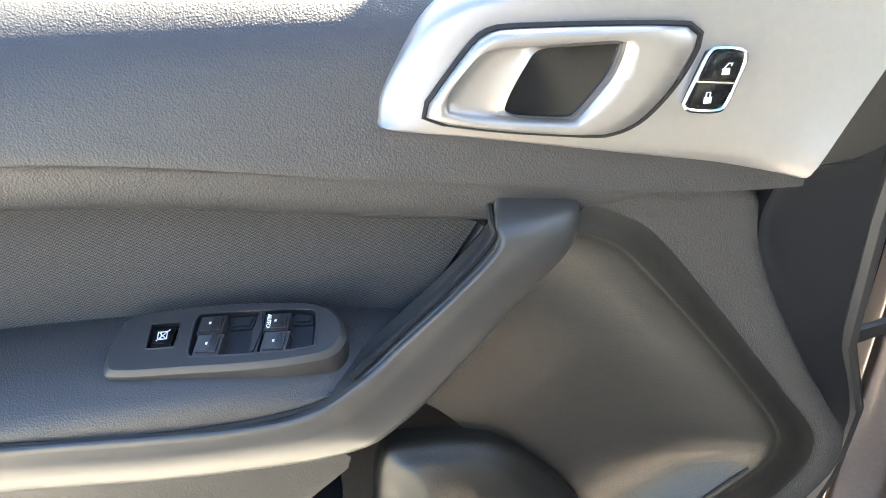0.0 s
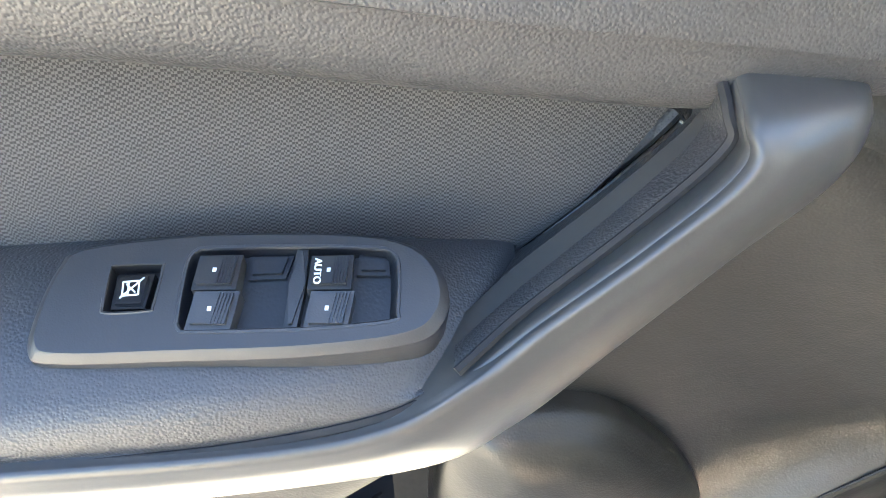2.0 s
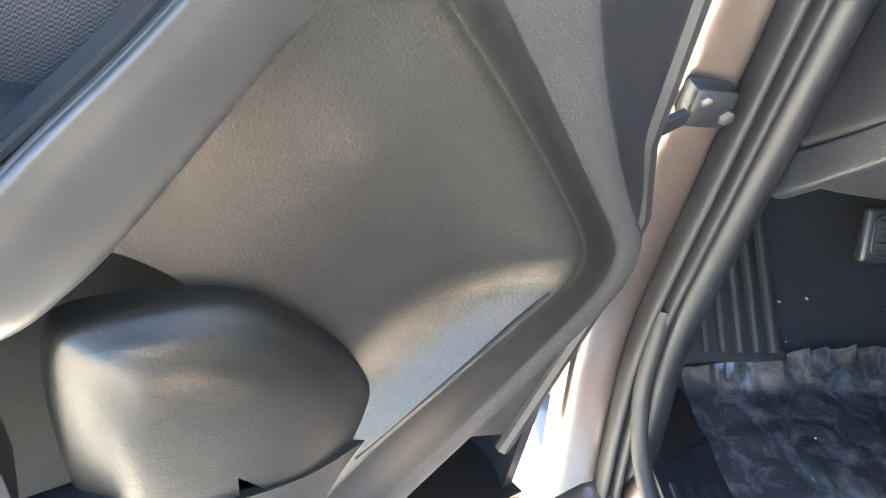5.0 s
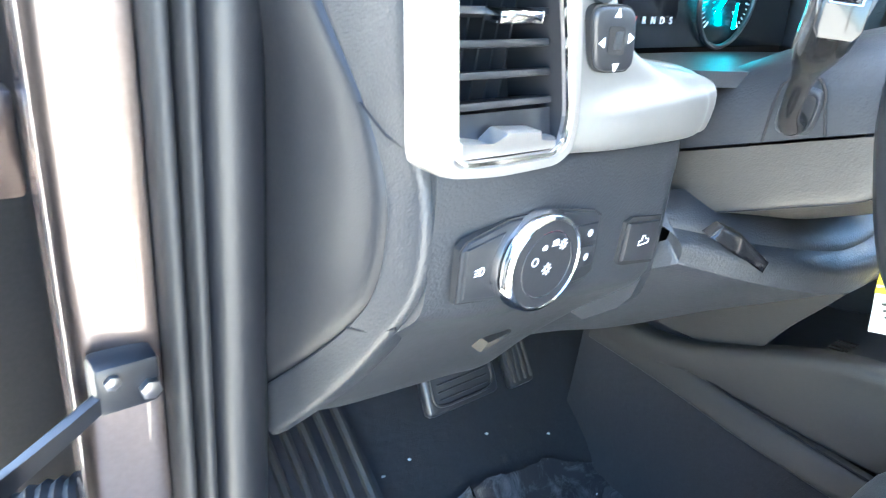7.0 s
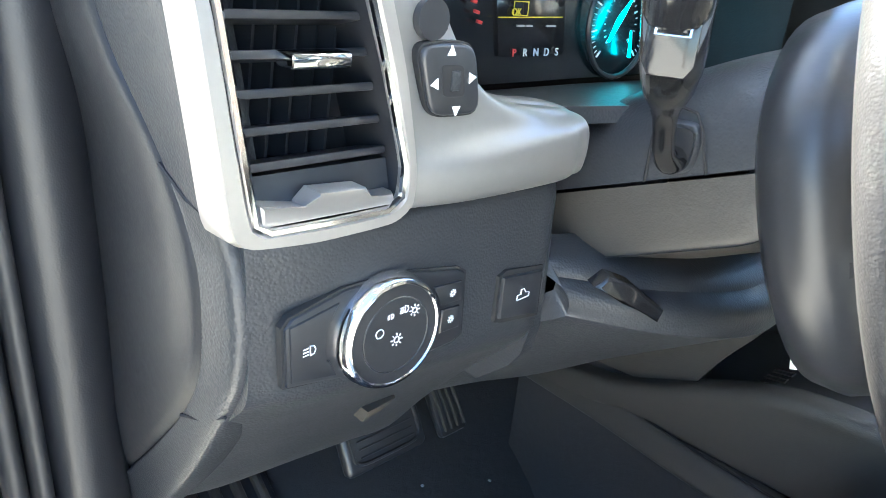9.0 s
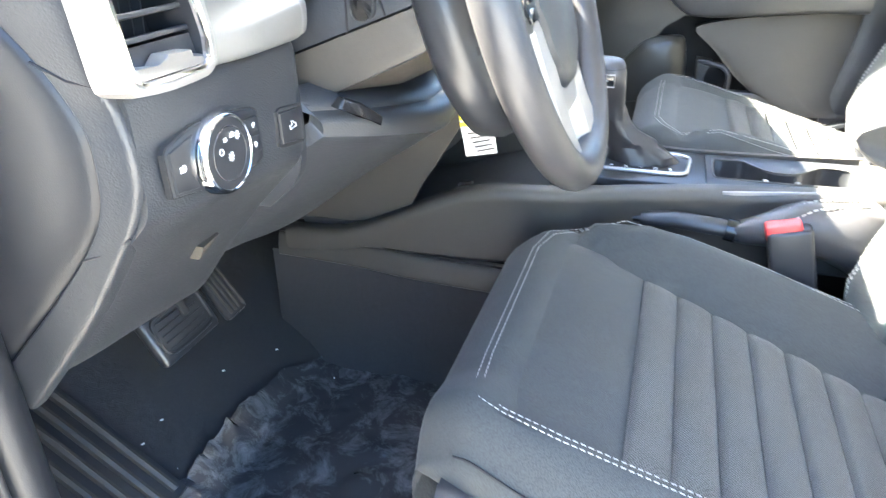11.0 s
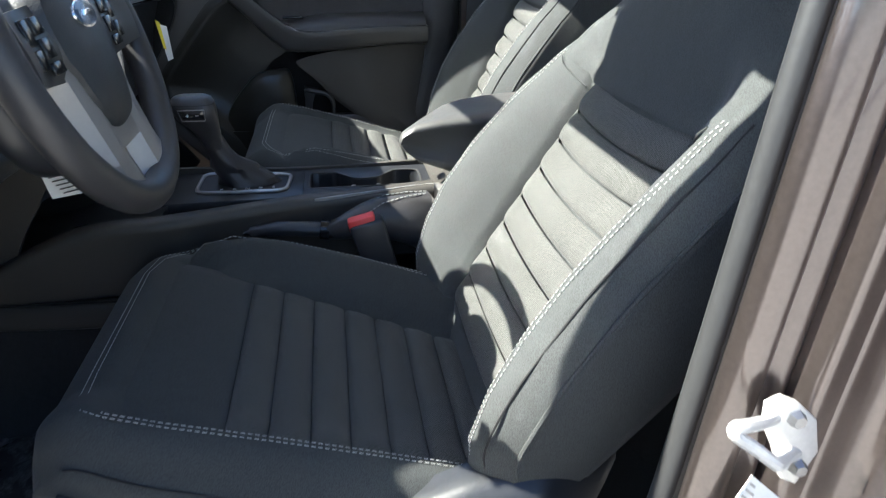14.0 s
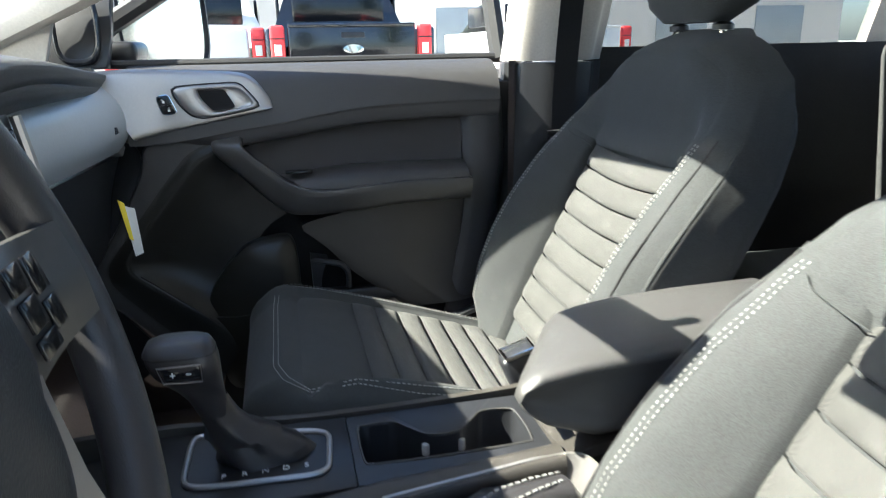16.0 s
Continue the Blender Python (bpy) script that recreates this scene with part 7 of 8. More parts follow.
part("gauge_shelf", sheet([[(-0.58, 0.40, 1.243), (-0.37, 0.33, 1.245), (-0.215, 0.385, 1.235)], [(-0.58, 0.455, 1.238), (-0.37, 0.455, 1.238), (-0.22, 0.455, 1.235)]], (0, 0, -0.01), nu=10, nv=6), M_DASH, dash)

# ---- steering column and wheel ----
WC, TILT_W = Vector((-0.378, 0.180, 1.245)), radians(17)
w_n = Vector((0, -math.cos(TILT_W), math.sin(TILT_W)))      # towards the driver
w_up = Vector((0, math.sin(TILT_W), math.cos(TILT_W)))
w_x = Vector((1, 0, 0))


def W(x, u, h=0.0):
    return WC + w_x * x + w_up * u + w_n * h


col = thing("steering_column", (-0.37, 0.33, 1.05), "dark plastic steering column shroud with stalks", "steering column")
seam_z = lambda y: 1.228 - 0.37 * (y - 0.275)
top_h = [(0.264, 0.046), (0.270, 0.058), (0.30, 0.064), (0.36, 0.060), (0.44, 0.040)]
rows = []
for y, h in top_h:
    rows.append([(-0.37 - 0.115 * math.copysign(abs(math.cos(a)) ** 0.45, math.cos(a)), y, seam_z(y) + 0.001 + h * abs(math.sin(a)) ** 0.62) for a in [math.pi * i / 30 for i in range(31)]])
part("upper_shroud", sheet(rows, None, nu=60, nv=16), M_DASH, col, "grained upper column shroud")
rows = []
for y, h, wx in ((0.262, 0.030, 0.106), (0.264, 0.040, 0.114), (0.30, 0.044, 0.1155), (0.36, 0.048, 0.1155), (0.44, 0.052, 0.1155)):
    rows.append([(-0.37 - wx, y, seam_z(y) - 0.0012), (-0.37 - wx, y, seam_z(y) - h * 0.5), (-0.37 - wx * 0.985, y, seam_z(y) - h * 0.93), (-0.37 - wx * 0.90, y, seam_z(y) - h * 1.02), (-0.37, y, seam_z(y) - h * 1.5), (-0.37 + wx * 0.90, y, seam_z(y) - h * 1.02), (-0.37 + wx, y, seam_z(y) - h * 0.5), (-0.37 + wx, y, seam_z(y) - 0.0012)])
part("lower_shroud", sheet(rows, None, nu=60, nv=16), M_PLASTIC, col, "grained lower column shroud")
part("shroud_front", plate([(-0.37 + 0.112 * math.cos(a), 0.268, 1.222 + (0.060 if math.sin(a) > 0 else 0.042) * math.sin(a)) for a in [2 * math.pi * i / 24 for i in range(24)]], (0, 0.01, 0), same, 0.003), M_BLACK, col)
# stalk socket in the shroud's side, and the stalk standing out of it
sk = [(0.331, 1.208), (0.331, 1.232), (0.329, 1.244), (0.323, 1.2505), (0.316, 1.2525), (0.308, 1.251), (0.304, 1.245), (0.300, 1.232), (0.2965, 1.221)]
cl = part("stalk_collar", tube([(-0.4866, y, z) for y, z in sk], 0.0009, 5), M_BLACK, col)
qc = soft_quad([(0.3265, 1.2165), (0.3055, 1.2195), (0.3040, 1.2450), (0.3250, 1.2440)], 0.6, 36)
mid_c = (0.3155, 1.2310)
bm = bmesh.new()
grid(bm, [r + r[:1] for r in [[(x, mid_c[0] + (y - mid_c[0]) * k, mid_c[1] + (z - mid_c[1]) * k) for y, z in qc] for k, x in ((1.10, -0.4845), (1.06, -0.4875), (0.98, -0.4885), (0.86, -0.4880), (0.78, -0.4868))]])
sub("collar_rim", bm, M_DASH, cl, "", 60)
sub("collar_well", plate([(-0.4872, mid_c[0] + (y - mid_c[0]) * 0.82, mid_c[1] + (z - mid_c[1]) * 0.82) for y, z in qc], (0.004, 0, 0), same, 0), M_BLACK, cl)
line = catmull([(-0.484, 0.316, 1.225), (-0.497, 0.3135, 1.2255), (-0.512, 0.309, 1.234), (-0.536, 0.298, 1.252), (-0.558, 0.287, 1.268), (-0.590, 0.270, 1.286), (-0.618, 0.256, 1.312), (-0.628, 0.250, 1.330)], 26)
stk = part("turn_signal_stalk", tube(line, [0.0072, 0.0074, 0.0074, 0.0070, 0.0066, 0.0062, 0.0059, 0.0057, 0.0056, 0.0055, 0.0055, 0.0056, 0.0060, 0.0068, 0.0082, 0.0098, 0.0110, 0.0116, 0.0118, 0.0118, 0.0118, 0.0117, 0.0115, 0.0112, 0.0106, 0.009], 14), M_GLOSS, col, "black indicator stalk")
f_n = Vector((-0.90, -0.44, 0.10)).normalized()
f_u = (Vector((-0.6, -0.3, 1.6)) - f_n * Vector((-0.6, -0.3, 1.6)).dot(f_n)).normalized()
f_s = f_u.cross(f_n)
hc = Vector((-0.603, 0.263, 1.301)) + f_n * 0.0125
on_head = lambda u, v, h: hc + f_s * u + f_u * v + f_n * h
sub("head_edge", plate([on_head((0.0112 + 0.0022 * math.sin(a)) * math.copysign(abs(math.cos(a)) ** 0.75, math.cos(a)), 0.008 + 0.028 * math.copysign(abs(math.sin(a)) ** 0.75, math.sin(a)), 0.0008) for a in [2 * math.pi * i / 36 for i in range(36)]], -f_n * 0.012, same, 0.003, 3), M_SMOOTH, stk, "satin black stalk head")
sub("head_face", plate([on_head(u, v, 0.0022) for u, v in ((-0.0085, -0.016), (-0.0085, 0.03), (0.0085, 0.03), (0.0085, -0.016), (0.006, -0.020), (-0.006, -0.020))], -f_n * 0.004, same, 0.001), M_GLOSS, stk)
sub("stalk_button", plate([on_head(u, v, 0.0042) for u, v in ((-0.0046, -0.006), (-0.0046, 0.009), (0.0046, 0.009), (0.0046, -0.006))], -f_n * 0.004, same, 0.001), M_DASH, stk)
sub("button_edge", tube([on_head(u, v, 0.0026) for u, v in ((-0.0055, -0.007), (-0.0055, 0.010), (0.0055, 0.010), (0.0055, -0.007))], 0.0007, 5, closed=True), M_CHROME, stk)
part("wiper_stalk", tube(catmull([(-0.26, 0.30, 1.225), (-0.21, 0.28, 1.235), (-0.165, 0.27, 1.25)], 8), 0.010, 10), M_SMOOTH, col)

sw_th = thing("steering_wheel", WC + w_up * -0.19, "black leather steering wheel with satin silver spokes", "steering wheel")
bm = tube([W(0.176 * math.cos(a), 0.176 * math.sin(a), -0.010) for a in [2 * math.pi * i / 72 for i in range(72)]], 0.0175, 16, closed=True, squash=1.0)
part("rim", bm, M_LEATHER, sw_th, "black leather rim")
part("rim_seam", tube([W(0.1605 * math.cos(a), 0.1605 * math.sin(a), -0.007) for a in [2 * math.pi * i / 72 for i in range(72)]], 0.0012, 5, closed=True), M_SMOOTH, sw_th)
rows = []
for h, q in ((-0.096, 0.55), (-0.094, 0.86), (-0.086, 0.97), (-0.070, 1.0), (-0.055, 0.97), (-0.045, 0.86), (-0.038, 0.68)):
    rows.append([W(0.124 * q * math.copysign(abs(math.cos(a)) ** 0.8, math.cos(a)), (0.092 if math.sin(a) > 0 else 0.128) * q * math.copysign(abs(math.sin(a)) ** 0.85, math.sin(a)), h) for a in [2 * math.pi * i / 48 for i in range(48)]])
bm = bmesh.new()
vs = grid(bm, rows, True)
bm.faces.new(vs[0][::-1])
hbk = part("hub_back", bm, M_SMOOTH, sw_th, "smooth black wheel back cover", 60)
for q, r_ in ((W(-0.110, -0.035, -0.052), 0.004), (W(-0.104, -0.030, -0.040), 0.006)):
    sub("cover_hole", lathe([(r_, -0.004), (r_, 0.002), (0.0005, 0.002)], q, (-1, -0.3, 0), 14), M_BLACK, hbk)
rows = []
for t, h in ((1.0, -0.06), (1.0, -0.022), (0.965, -0.010), (0.90, -0.002), (0.70, 0.004), (0.40, 0.007), (0.05, 0.008)):
    rows.append([W(0.080 * t * math.copysign(abs(math.cos(a)) ** 0.75, math.cos(a)) * (1.0 if math.sin(a) > -0.2 else 0.86), (0.064 if math.sin(a) > 0 else 0.104) * t * math.copysign(abs(math.sin(a)) ** 0.8, math.sin(a)), h) for a in [2 * math.pi * i / 40 for i in range(40)]])
bm = bmesh.new()
vs = grid(bm, rows, True)
bm.faces.new(vs[-1])
hub = part("hub_pad", bm, M_DASH, sw_th, "grained airbag pad")
def oval(rx, ru, h0, h1):
    return plate([W(rx * math.cos(2 * math.pi * i / 32), 0.014 + ru * math.sin(2 * math.pi * i / 32), h1 - 0.0275) for i in range(32)], w_n * (h0 - h1), same, 0.0008)
sub("emblem", oval(0.031, 0.0145, 0.029, 0.0365), M_CHROME, hub, "oval badge with chrome edge")
sub("emblem_field", oval(0.0282, 0.0122, 0.030, 0.0372), mat("badge_blue", (0.10, 0.14, 0.22), 0.22, metal=0.6), hub, "blue badge field")
sub("emblem_bar", plate([W(x, 0.014 + u, 0.0103) for x, u in ((-0.018, -0.002), (-0.012, 0.003), (0.0, 0.0025), (0.012, 0.0035), (0.018, 0.001), (0.010, -0.003), (-0.008, -0.003))], w_n * -0.002, same, 0.0004), M_CHROME, hub)
for sx in (-1, 1):
    bm = sheet([[W(sx * 0.070, 0.034, -0.012), W(sx * 0.12, 0.032, -0.010), W(sx * 0.163, 0.030, 0.004)], [W(sx * 0.070, -0.005, -0.004), W(sx * 0.12, -0.004, -0.004), W(sx * 0.163, -0.002, 0.006)], [W(sx * 0.068, -0.038, -0.010), W(sx * 0.12, -0.034, -0.008), W(sx * 0.160, -0.030, 0.004)]], w_n * -0.016, nu=10, nv=10)
    sp = part("side_spoke", bm, M_GRIP, sw_th, "satin grey button spoke")
    for k, (x0, u0, ww, hh) in enumerate(((0.098, 0.016, 0.020, 0.014), (0.098, -0.004, 0.020, 0.016), (0.122, 0.012, 0.016, 0.020), (0.098, -0.022, 0.024, 0.010), (0.122, -0.012, 0.016, 0.016))):
        b = box((0, 0, 0), (ww * 1.12, hh * 1.12, 0.003), 0.0012)
        for v in b.verts:
            v.co = W(sx * x0 + v.co.x, u0 + v.co.y, -0.0036 + v.co.z)
        sub("spoke_button", b, M_GLOSS, sp)
# satin yoke below the pad: a bar on each side of an open slot, faceted along its edges
part("yoke_bridge", sheet([[W(x, u, -0.009) for x in (-0.034, 0.0, 0.034)] for u in (-0.03, -0.118)], w_n * -0.010, nu=3, nv=3), M_SILVER, sw_th, "satin silver bridge between the lower spokes")
for sx in (-1, 1):
    bar = [((0.118, 0.012, -0.034), (0.100, 0.014, -0.008), (0.060, 0.014, -0.006), (0.034, 0.010, -0.010), (0.020, 0.010, -0.026)),
           ((0.106, -0.040, -0.036), (0.082, -0.038, -0.009), (0.050, -0.040, -0.006), (0.034, -0.045, -0.010), (0.018, -0.045, -0.026)),
           ((0.101, -0.085, -0.036), (0.074, -0.088, -0.009), (0.050, -0.092, -0.006), (0.033, -0.112, -0.009), (0.022, -0.108, -0.026)),
           ((0.100, -0.118, -0.032), (0.072, -0.126, -0.007), (0.052, -0.130, -0.005), (0.032, -0.130, -0.008), (0.018, -0.130, -0.026)),
           ((0.104, -0.138, -0.024), (0.074, -0.150, -0.004), (0.054, -0.157, -0.003), (0.030, -0.163, -0.005), (0.016, -0.166, -0.022))]
    bm = bmesh.new()
    grid(bm, [[W(sx * x, u, h) for x, u, h in r] for r in bar])
    bmesh.ops.recalc_face_normals(bm, faces=bm.faces[:])
    if sum((f_.normal.dot(w_n) for f_ in bm.faces)) < 0:
        bmesh.ops.reverse_faces(bm, faces=bm.faces[:])
    bmesh.ops.solidify(bm, geom=bm.faces[:], thickness=0.008)
    part("lower_spoke", bm, M_SILVER, sw_th, "faceted satin silver lower spoke", 12)

# paper tags
def tag(name, pts, band, label):
    tg = thing(name, pts[0], label, "paper tag", "paper tags")
    part("card", plate(pts, (0.0005, 0.0008, 0), same, 0), M_PAPER, tg)
    part("yellow_head", plate(band, (0.0005, 0.001, 0), same, 0), M_YELLOW, tg)
    return tg


kt = tag("key_tag", [(-0.300, 0.290, 1.082), (-0.262, 0.262, 1.078), (-0.250, 0.258, 1.030), (-0.288, 0.286, 1.036)], [(-0.3015, 0.2905, 1.094), (-0.2615, 0.2605, 1.090), (-0.2585, 0.2595, 1.070), (-0.2985, 0.2895, 1.074)], "white and yellow paper tag hanging below the column")
part("tag_string", tube([(-0.282, 0.276, 1.093), (-0.290, 0.285, 1.13), (-0.30, 0.30, 1.16)], 0.0010, 5), M_BLACK, kt)
for k in range(5):
    part("print_bar", plate([(-0.2925 + 0.003 * k + dx, 0.2835 - 0.0021 * k - 0.72 * dx, 1.0655 - 0.006 * k + dz) for dx, dz in ((0, 0), (0.022, -0.002), (0.0222, -0.0038), (0.0002, -0.0018))], (0.0003, 0.0004, 0), same, 0), M_GRIP, kt)

tag("mirror_tag", [(0.30, 0.262, 1.178), (0.301, 0.246, 1.172), (0.297, 0.242, 1.112), (0.296, 0.252, 1.108)], [(0.2995, 0.265, 1.185), (0.3005, 0.258, 1.180), (0.2965, 0.252, 1.130), (0.296, 0.256, 1.132)], "slim paper tag hanging in the far footwell")

# ---- pedals ----
pd = thing("brake_pedal", (-0.41, 0.66, 0.76), "black rubber brake pedal", "pedal")
part("pedal_pad", box((-0.418, 0.640, 0.822), (0.112, 0.018, 0.072), 0.0085, 4, rot=(-30, 0, 0)), M_SMOOTH, pd, "worn rubber pedal pad")
rot_p = Euler((radians(-30), 0, 0)).to_matrix()
on_pad = lambda x, h, z: Vector((-0.418, 0.640, 0.822)) + rot_p @ Vector((x, -0.0095 - h, z))
part("pad_border", tube([on_pad(x, 0.0, z) for x, z in soft_quad([(-0.046, -0.026), (0.046, -0.026), (0.046, 0.026), (-0.046, 0.026)], 0.35, 40)], 0.0022, 6, closed=True), M_SMOOTH, pd)
for k in range(5):
    z = -0.018 + 0.009 * k
    part("pad_rib", tube([on_pad(-0.038, -0.0005, z), on_pad(0.038, -0.0005, z)], 0.0012, 6), M_SMOOTH, pd)
part("pedal_arm", box((-0.405, 0.70, 0.93), (0.014, 0.03, 0.24), 0.004, rot=(-28, 0, 0)), M_BLACK, pd)
pa = thing("accelerator_pedal", (-0.30, 0.70, 0.72), "black ribbed accelerator pedal", "pedal")
part("pedal_pad", box((-0.298, 0.668, 0.808), (0.045, 0.014, 0.105), 0.006, 2, rot=(-35, 0, 0)), M_SMOOTH, pa)
for k in range(4):
    part("pad_rib", box((-0.313 + 0.010 * k, 0.6615, 0.8125), (0.004, 0.006, 0.09), 0.001, rot=(-35, 0, 0)), M_PLASTIC, pa)
part("pedal_arm", box((-0.298, 0.73, 0.92), (0.014, 0.02, 0.20), 0.004, rot=(-20, 0, 0)), M_BLACK, pa)

# ---- centre console ----
con = thing("centre_console", (0, 0.1, 0.60), "dark plastic centre console with cup holders and shifter", "console")
# left wall with rail, stepping up behind the front dip
ys = [0.62, 0.55, 0.50, 0.44, 0.38, 0.33, 0.28, 0.20, 0.10, 0.0, -0.12, -0.22]
zs = [0.850, 0.852, 0.862, 0.888, 0.915, 0.932, 0.938, 0.938, 0.936, 0.936, 0.940, 0.948]
xl = [-0.165, -0.162, -0.158, -0.152, -0.147, -0.143, -0.138, -0.125, -0.090, -0.062, -0.055, -0.055]
rows = [[(x, y, 0.822 + 0.03 * max(0, y - 0.3)) for x, y in zip(xl, ys)], [(x - 0.002, y, z - 0.035) for x, y, z in zip(xl, ys, zs)], [(x - 0.004, y, z - 0.014) for x, y, z in zip(xl, ys, zs)], [(x, y, z - 0.003) for x, y, z in zip(xl, ys, zs)], [(x + 0.010, y, z) for x, y, z in zip(xl, ys, zs)], [(x + 0.026, y, z - 0.002) for x, y, z in zip(xl, ys, zs)], [(x + 0.032, y, z - 0.02) for x, y, z in zip(xl, ys, zs)]]
part("side_rail", sheet(rows, (0.004, 0, -0.004), nu=60, nv=24), M_PLASTIC, con, "dark console rail")
ysl = (0.64, 0.52, 0.40, 0.28, 0.10, -0.1, -0.5)
seam_l = (0.836, 0.832, 0.822, 0.818, 0.812, 0.81, 0.81)
rows = [[(-0.152 + d, y, z - q) for y, z in zip(ysl, seam_l)] for d, q in ((0.004, 0.0), (-0.005, 0.003), (-0.010, 0.020), (-0.012, 0.036), (-0.004, 0.041))]
part("lower_side", sheet(rows, (0.01, 0, 0), nu=30, nv=14), M_PLASTIC, con, "lower console side strip")
part("side_groove", tube(catmull([(-0.153, y, z + 0.001) for y, z in zip(ysl, seam_l)], 30), 0.0016, 5), M_BLACK, con)
rows = [[(x, y, z) for y in (0.66, 0.40, 0.10, -0.5)] for x, z in ((-0.150, 0.80), (-0.152, 0.72), (-0.158, 0.63), (-0.18, 0.59))]
part("tunnel_carpet", sheet(rows, (0.01, 0, 0), nu=14, nv=10), M_CARPET, con, "black carpet on the tunnel side")
rows = [[(0.135, y, z) for y, z in ((0.62, 0.90), (0.3, 0.94), (0.0, 0.93), (-0.3, 0.94), (-0.5, 0.97))], [(0.155, y, z) for y, z in ((0.62, 0.6), (0.3, 0.6), (0.0, 0.6), (-0.3, 0.6), (-0.5, 0.6))]]
part("far_side", sheet(rows, (-0.01, 0, 0), nu=16, nv=6), M_PLASTIC, con)
# front tray
rows = [[(x, 0.60, 0.86 + 0.004 * k) for k, x in enumerate((-0.14, -0.06, 0.06, 0.13))], [(x, 0.45, 0.865) for x in (-0.135, -0.06, 0.06, 0.13)], [(x, 0.33, 0.90) for x in (-0.12, -0.06, 0.06, 0.13)], [(x, 0.22, 0.925) for x in (-0.10, -0.05, 0.06, 0.132)]]
part("front_tray", sheet(rows, (0, 0, -0.01), nu=12, nv=14), M_SMOOTH, con)
b = bmesh.new()
for k in range(3):
    tube([(-0.075 + 0.022 * k, 0.375, 0.8935), (-0.065 + 0.022 * k, 0.375, 0.8935), (-0.067 + 0.022 * k, 0.352, 0.8990), (-0.077 + 0.022 * k, 0.352, 0.8990)], 0.0012, 4, closed=True, bm=b)
part("socket_marks", b, M_PLASTIC, con)
# gear plate
top = 0.928
poly = [(-0.028, 0.23), (0.130, 0.23), (0.122, 0.0), (-0.026, 0.0)]
part("gear_plate", plate([(x, y, top) for x, y in poly], (0, 0, -0.02), same, 0.004), M_SMOOTH, con, "satin black gear plate")
bz = soft_quad([(0.000, 0.029), (0.089, 0.022), (0.118, 0.181), (0.009, 0.182)], 0.30, 64)
part("gear_bezel", tube([(x, y, top + 0.003) for x, y in bz], 0.0034, 8, closed=True), M_SILVER, con, "bright gear lever bezel")
part("gear_recess", plate([(x, y, top + 0.0015) for x, y in bz], (0, 0, -0.004), same, 0), M_SMOOTH, con)
for k in range(5):
    part("gear_letter", text_mesh("PRNDS"[k], 0.011, Matrix.Translation((0.024, 0.140 - 0.022 * k, top + 0.0022)) @ Euler((0, 0, radians(-90))).to_matrix().to_4x4()), M_WHITE, con)
# shifter
sh = thing("gear_shifter", (0.06, 0.10, top), "black automatic gear shifter with leather boot", "gear shifter")
rows = []
for k, (cx, cy, z, rx, ry) in enumerate(((0.062, 0.095, 0.930, 0.036, 0.052), (0.060, 0.100, 0.942, 0.033, 0.050), (0.056, 0.112, 0.956, 0.026, 0.040), (0.054, 0.118, 0.965, 0.030, 0.038), (0.048, 0.130, 0.980, 0.022, 0.026), (0.045, 0.138, 0.995, 0.019, 0.020), (0.040, 0.145, 1.02, 0.016, 0.016))):
    rows.append([(cx + rx * math.cos(a) * (1 + 0.10 * math.sin(5 * a + k)), cy + ry * math.sin(a) * (1 + 0.08 * math.cos(4 * a + 2 * k)), z) for a in [2 * math.pi * i / 28 for i in range(28)]])
bm = bmesh.new()
grid(bm, rows, True)
part("boot", bm, M_LEATHER, sh, "creased leather boot")
rows = []
for cx, cy, z, rx, ry, e in ((0.041, 0.143, 1.000, 0.0165, 0.0165, 1.0), (0.038, 0.148, 1.020, 0.0175, 0.0190, 0.9), (0.034, 0.153, 1.036, 0.0200, 0.0235, 0.8), (0.030, 0.158, 1.048, 0.0235, 0.0285, 0.72), (0.0275, 0.162, 1.058, 0.0260, 0.0325, 0.66), (0.026, 0.165, 1.072, 0.0268, 0.0350, 0.62), (0.026, 0.167, 1.083, 0.0258, 0.0348, 0.62), (0.0268, 0.167, 1.090, 0.0225, 0.0310, 0.66), (0.0272, 0.167, 1.0935, 0.0165, 0.024, 0.7), (0.0275, 0.167, 1.0945, 0.006, 0.010, 0.8)):
    rows.append([(cx + rx * math.copysign(abs(math.cos(a)) ** e, math.cos(a)), cy + ry * math.copysign(abs(math.sin(a)) ** e, math.sin(a)) + 0.10 * rx * math.cos(a), z) for a in [2 * math.pi * i / 36 for i in range(36)]])
bm = bmesh.new()
vs = grid(bm, rows, True)
bm.faces.new(vs[-1])
kb = part("knob", bm, M_LEATHER, sh, "smooth black shifter knob", 60)
sub("knob_cap_seam", tube([(0.026 + 0.0262 * math.copysign(abs(math.cos(a)) ** 0.62, math.cos(a)), 0.167 + 0.0350 * math.copysign(abs(math.sin(a)) ** 0.62, math.sin(a)) + 0.0026 * math.cos(a), 1.0815) for a in [2 * math.pi * i / 40 for i in range(40)]], 0.0007, 4, closed=True), M_BLACK, kb)
sub("rocker", plate([(0.0005, 0.146, 1.058), (-0.0005, 0.146, 1.074), (-0.0005, 0.184, 1.074), (0.0005, 0.180, 1.060)], (0.006, 0, 0), same, 0.002), M_GLOSS, kb, "rocker button")
sub("rocker_edge", tube([(-0.001, 0.145, 1.057), (-0.0015, 0.145, 1.075), (-0.0015, 0.186, 1.075), (-0.001, 0.181, 1.058)], 0.0011, 5, closed=True), M_STEEL, kb)
sub("plus_mark", box((-0.001, 0.172, 1.066), (0.0008, 0.005, 0.001), 0, bm=box((-0.001, 0.172, 1.066), (0.0008, 0.001, 0.005), 0)), M_WHITE, kb)
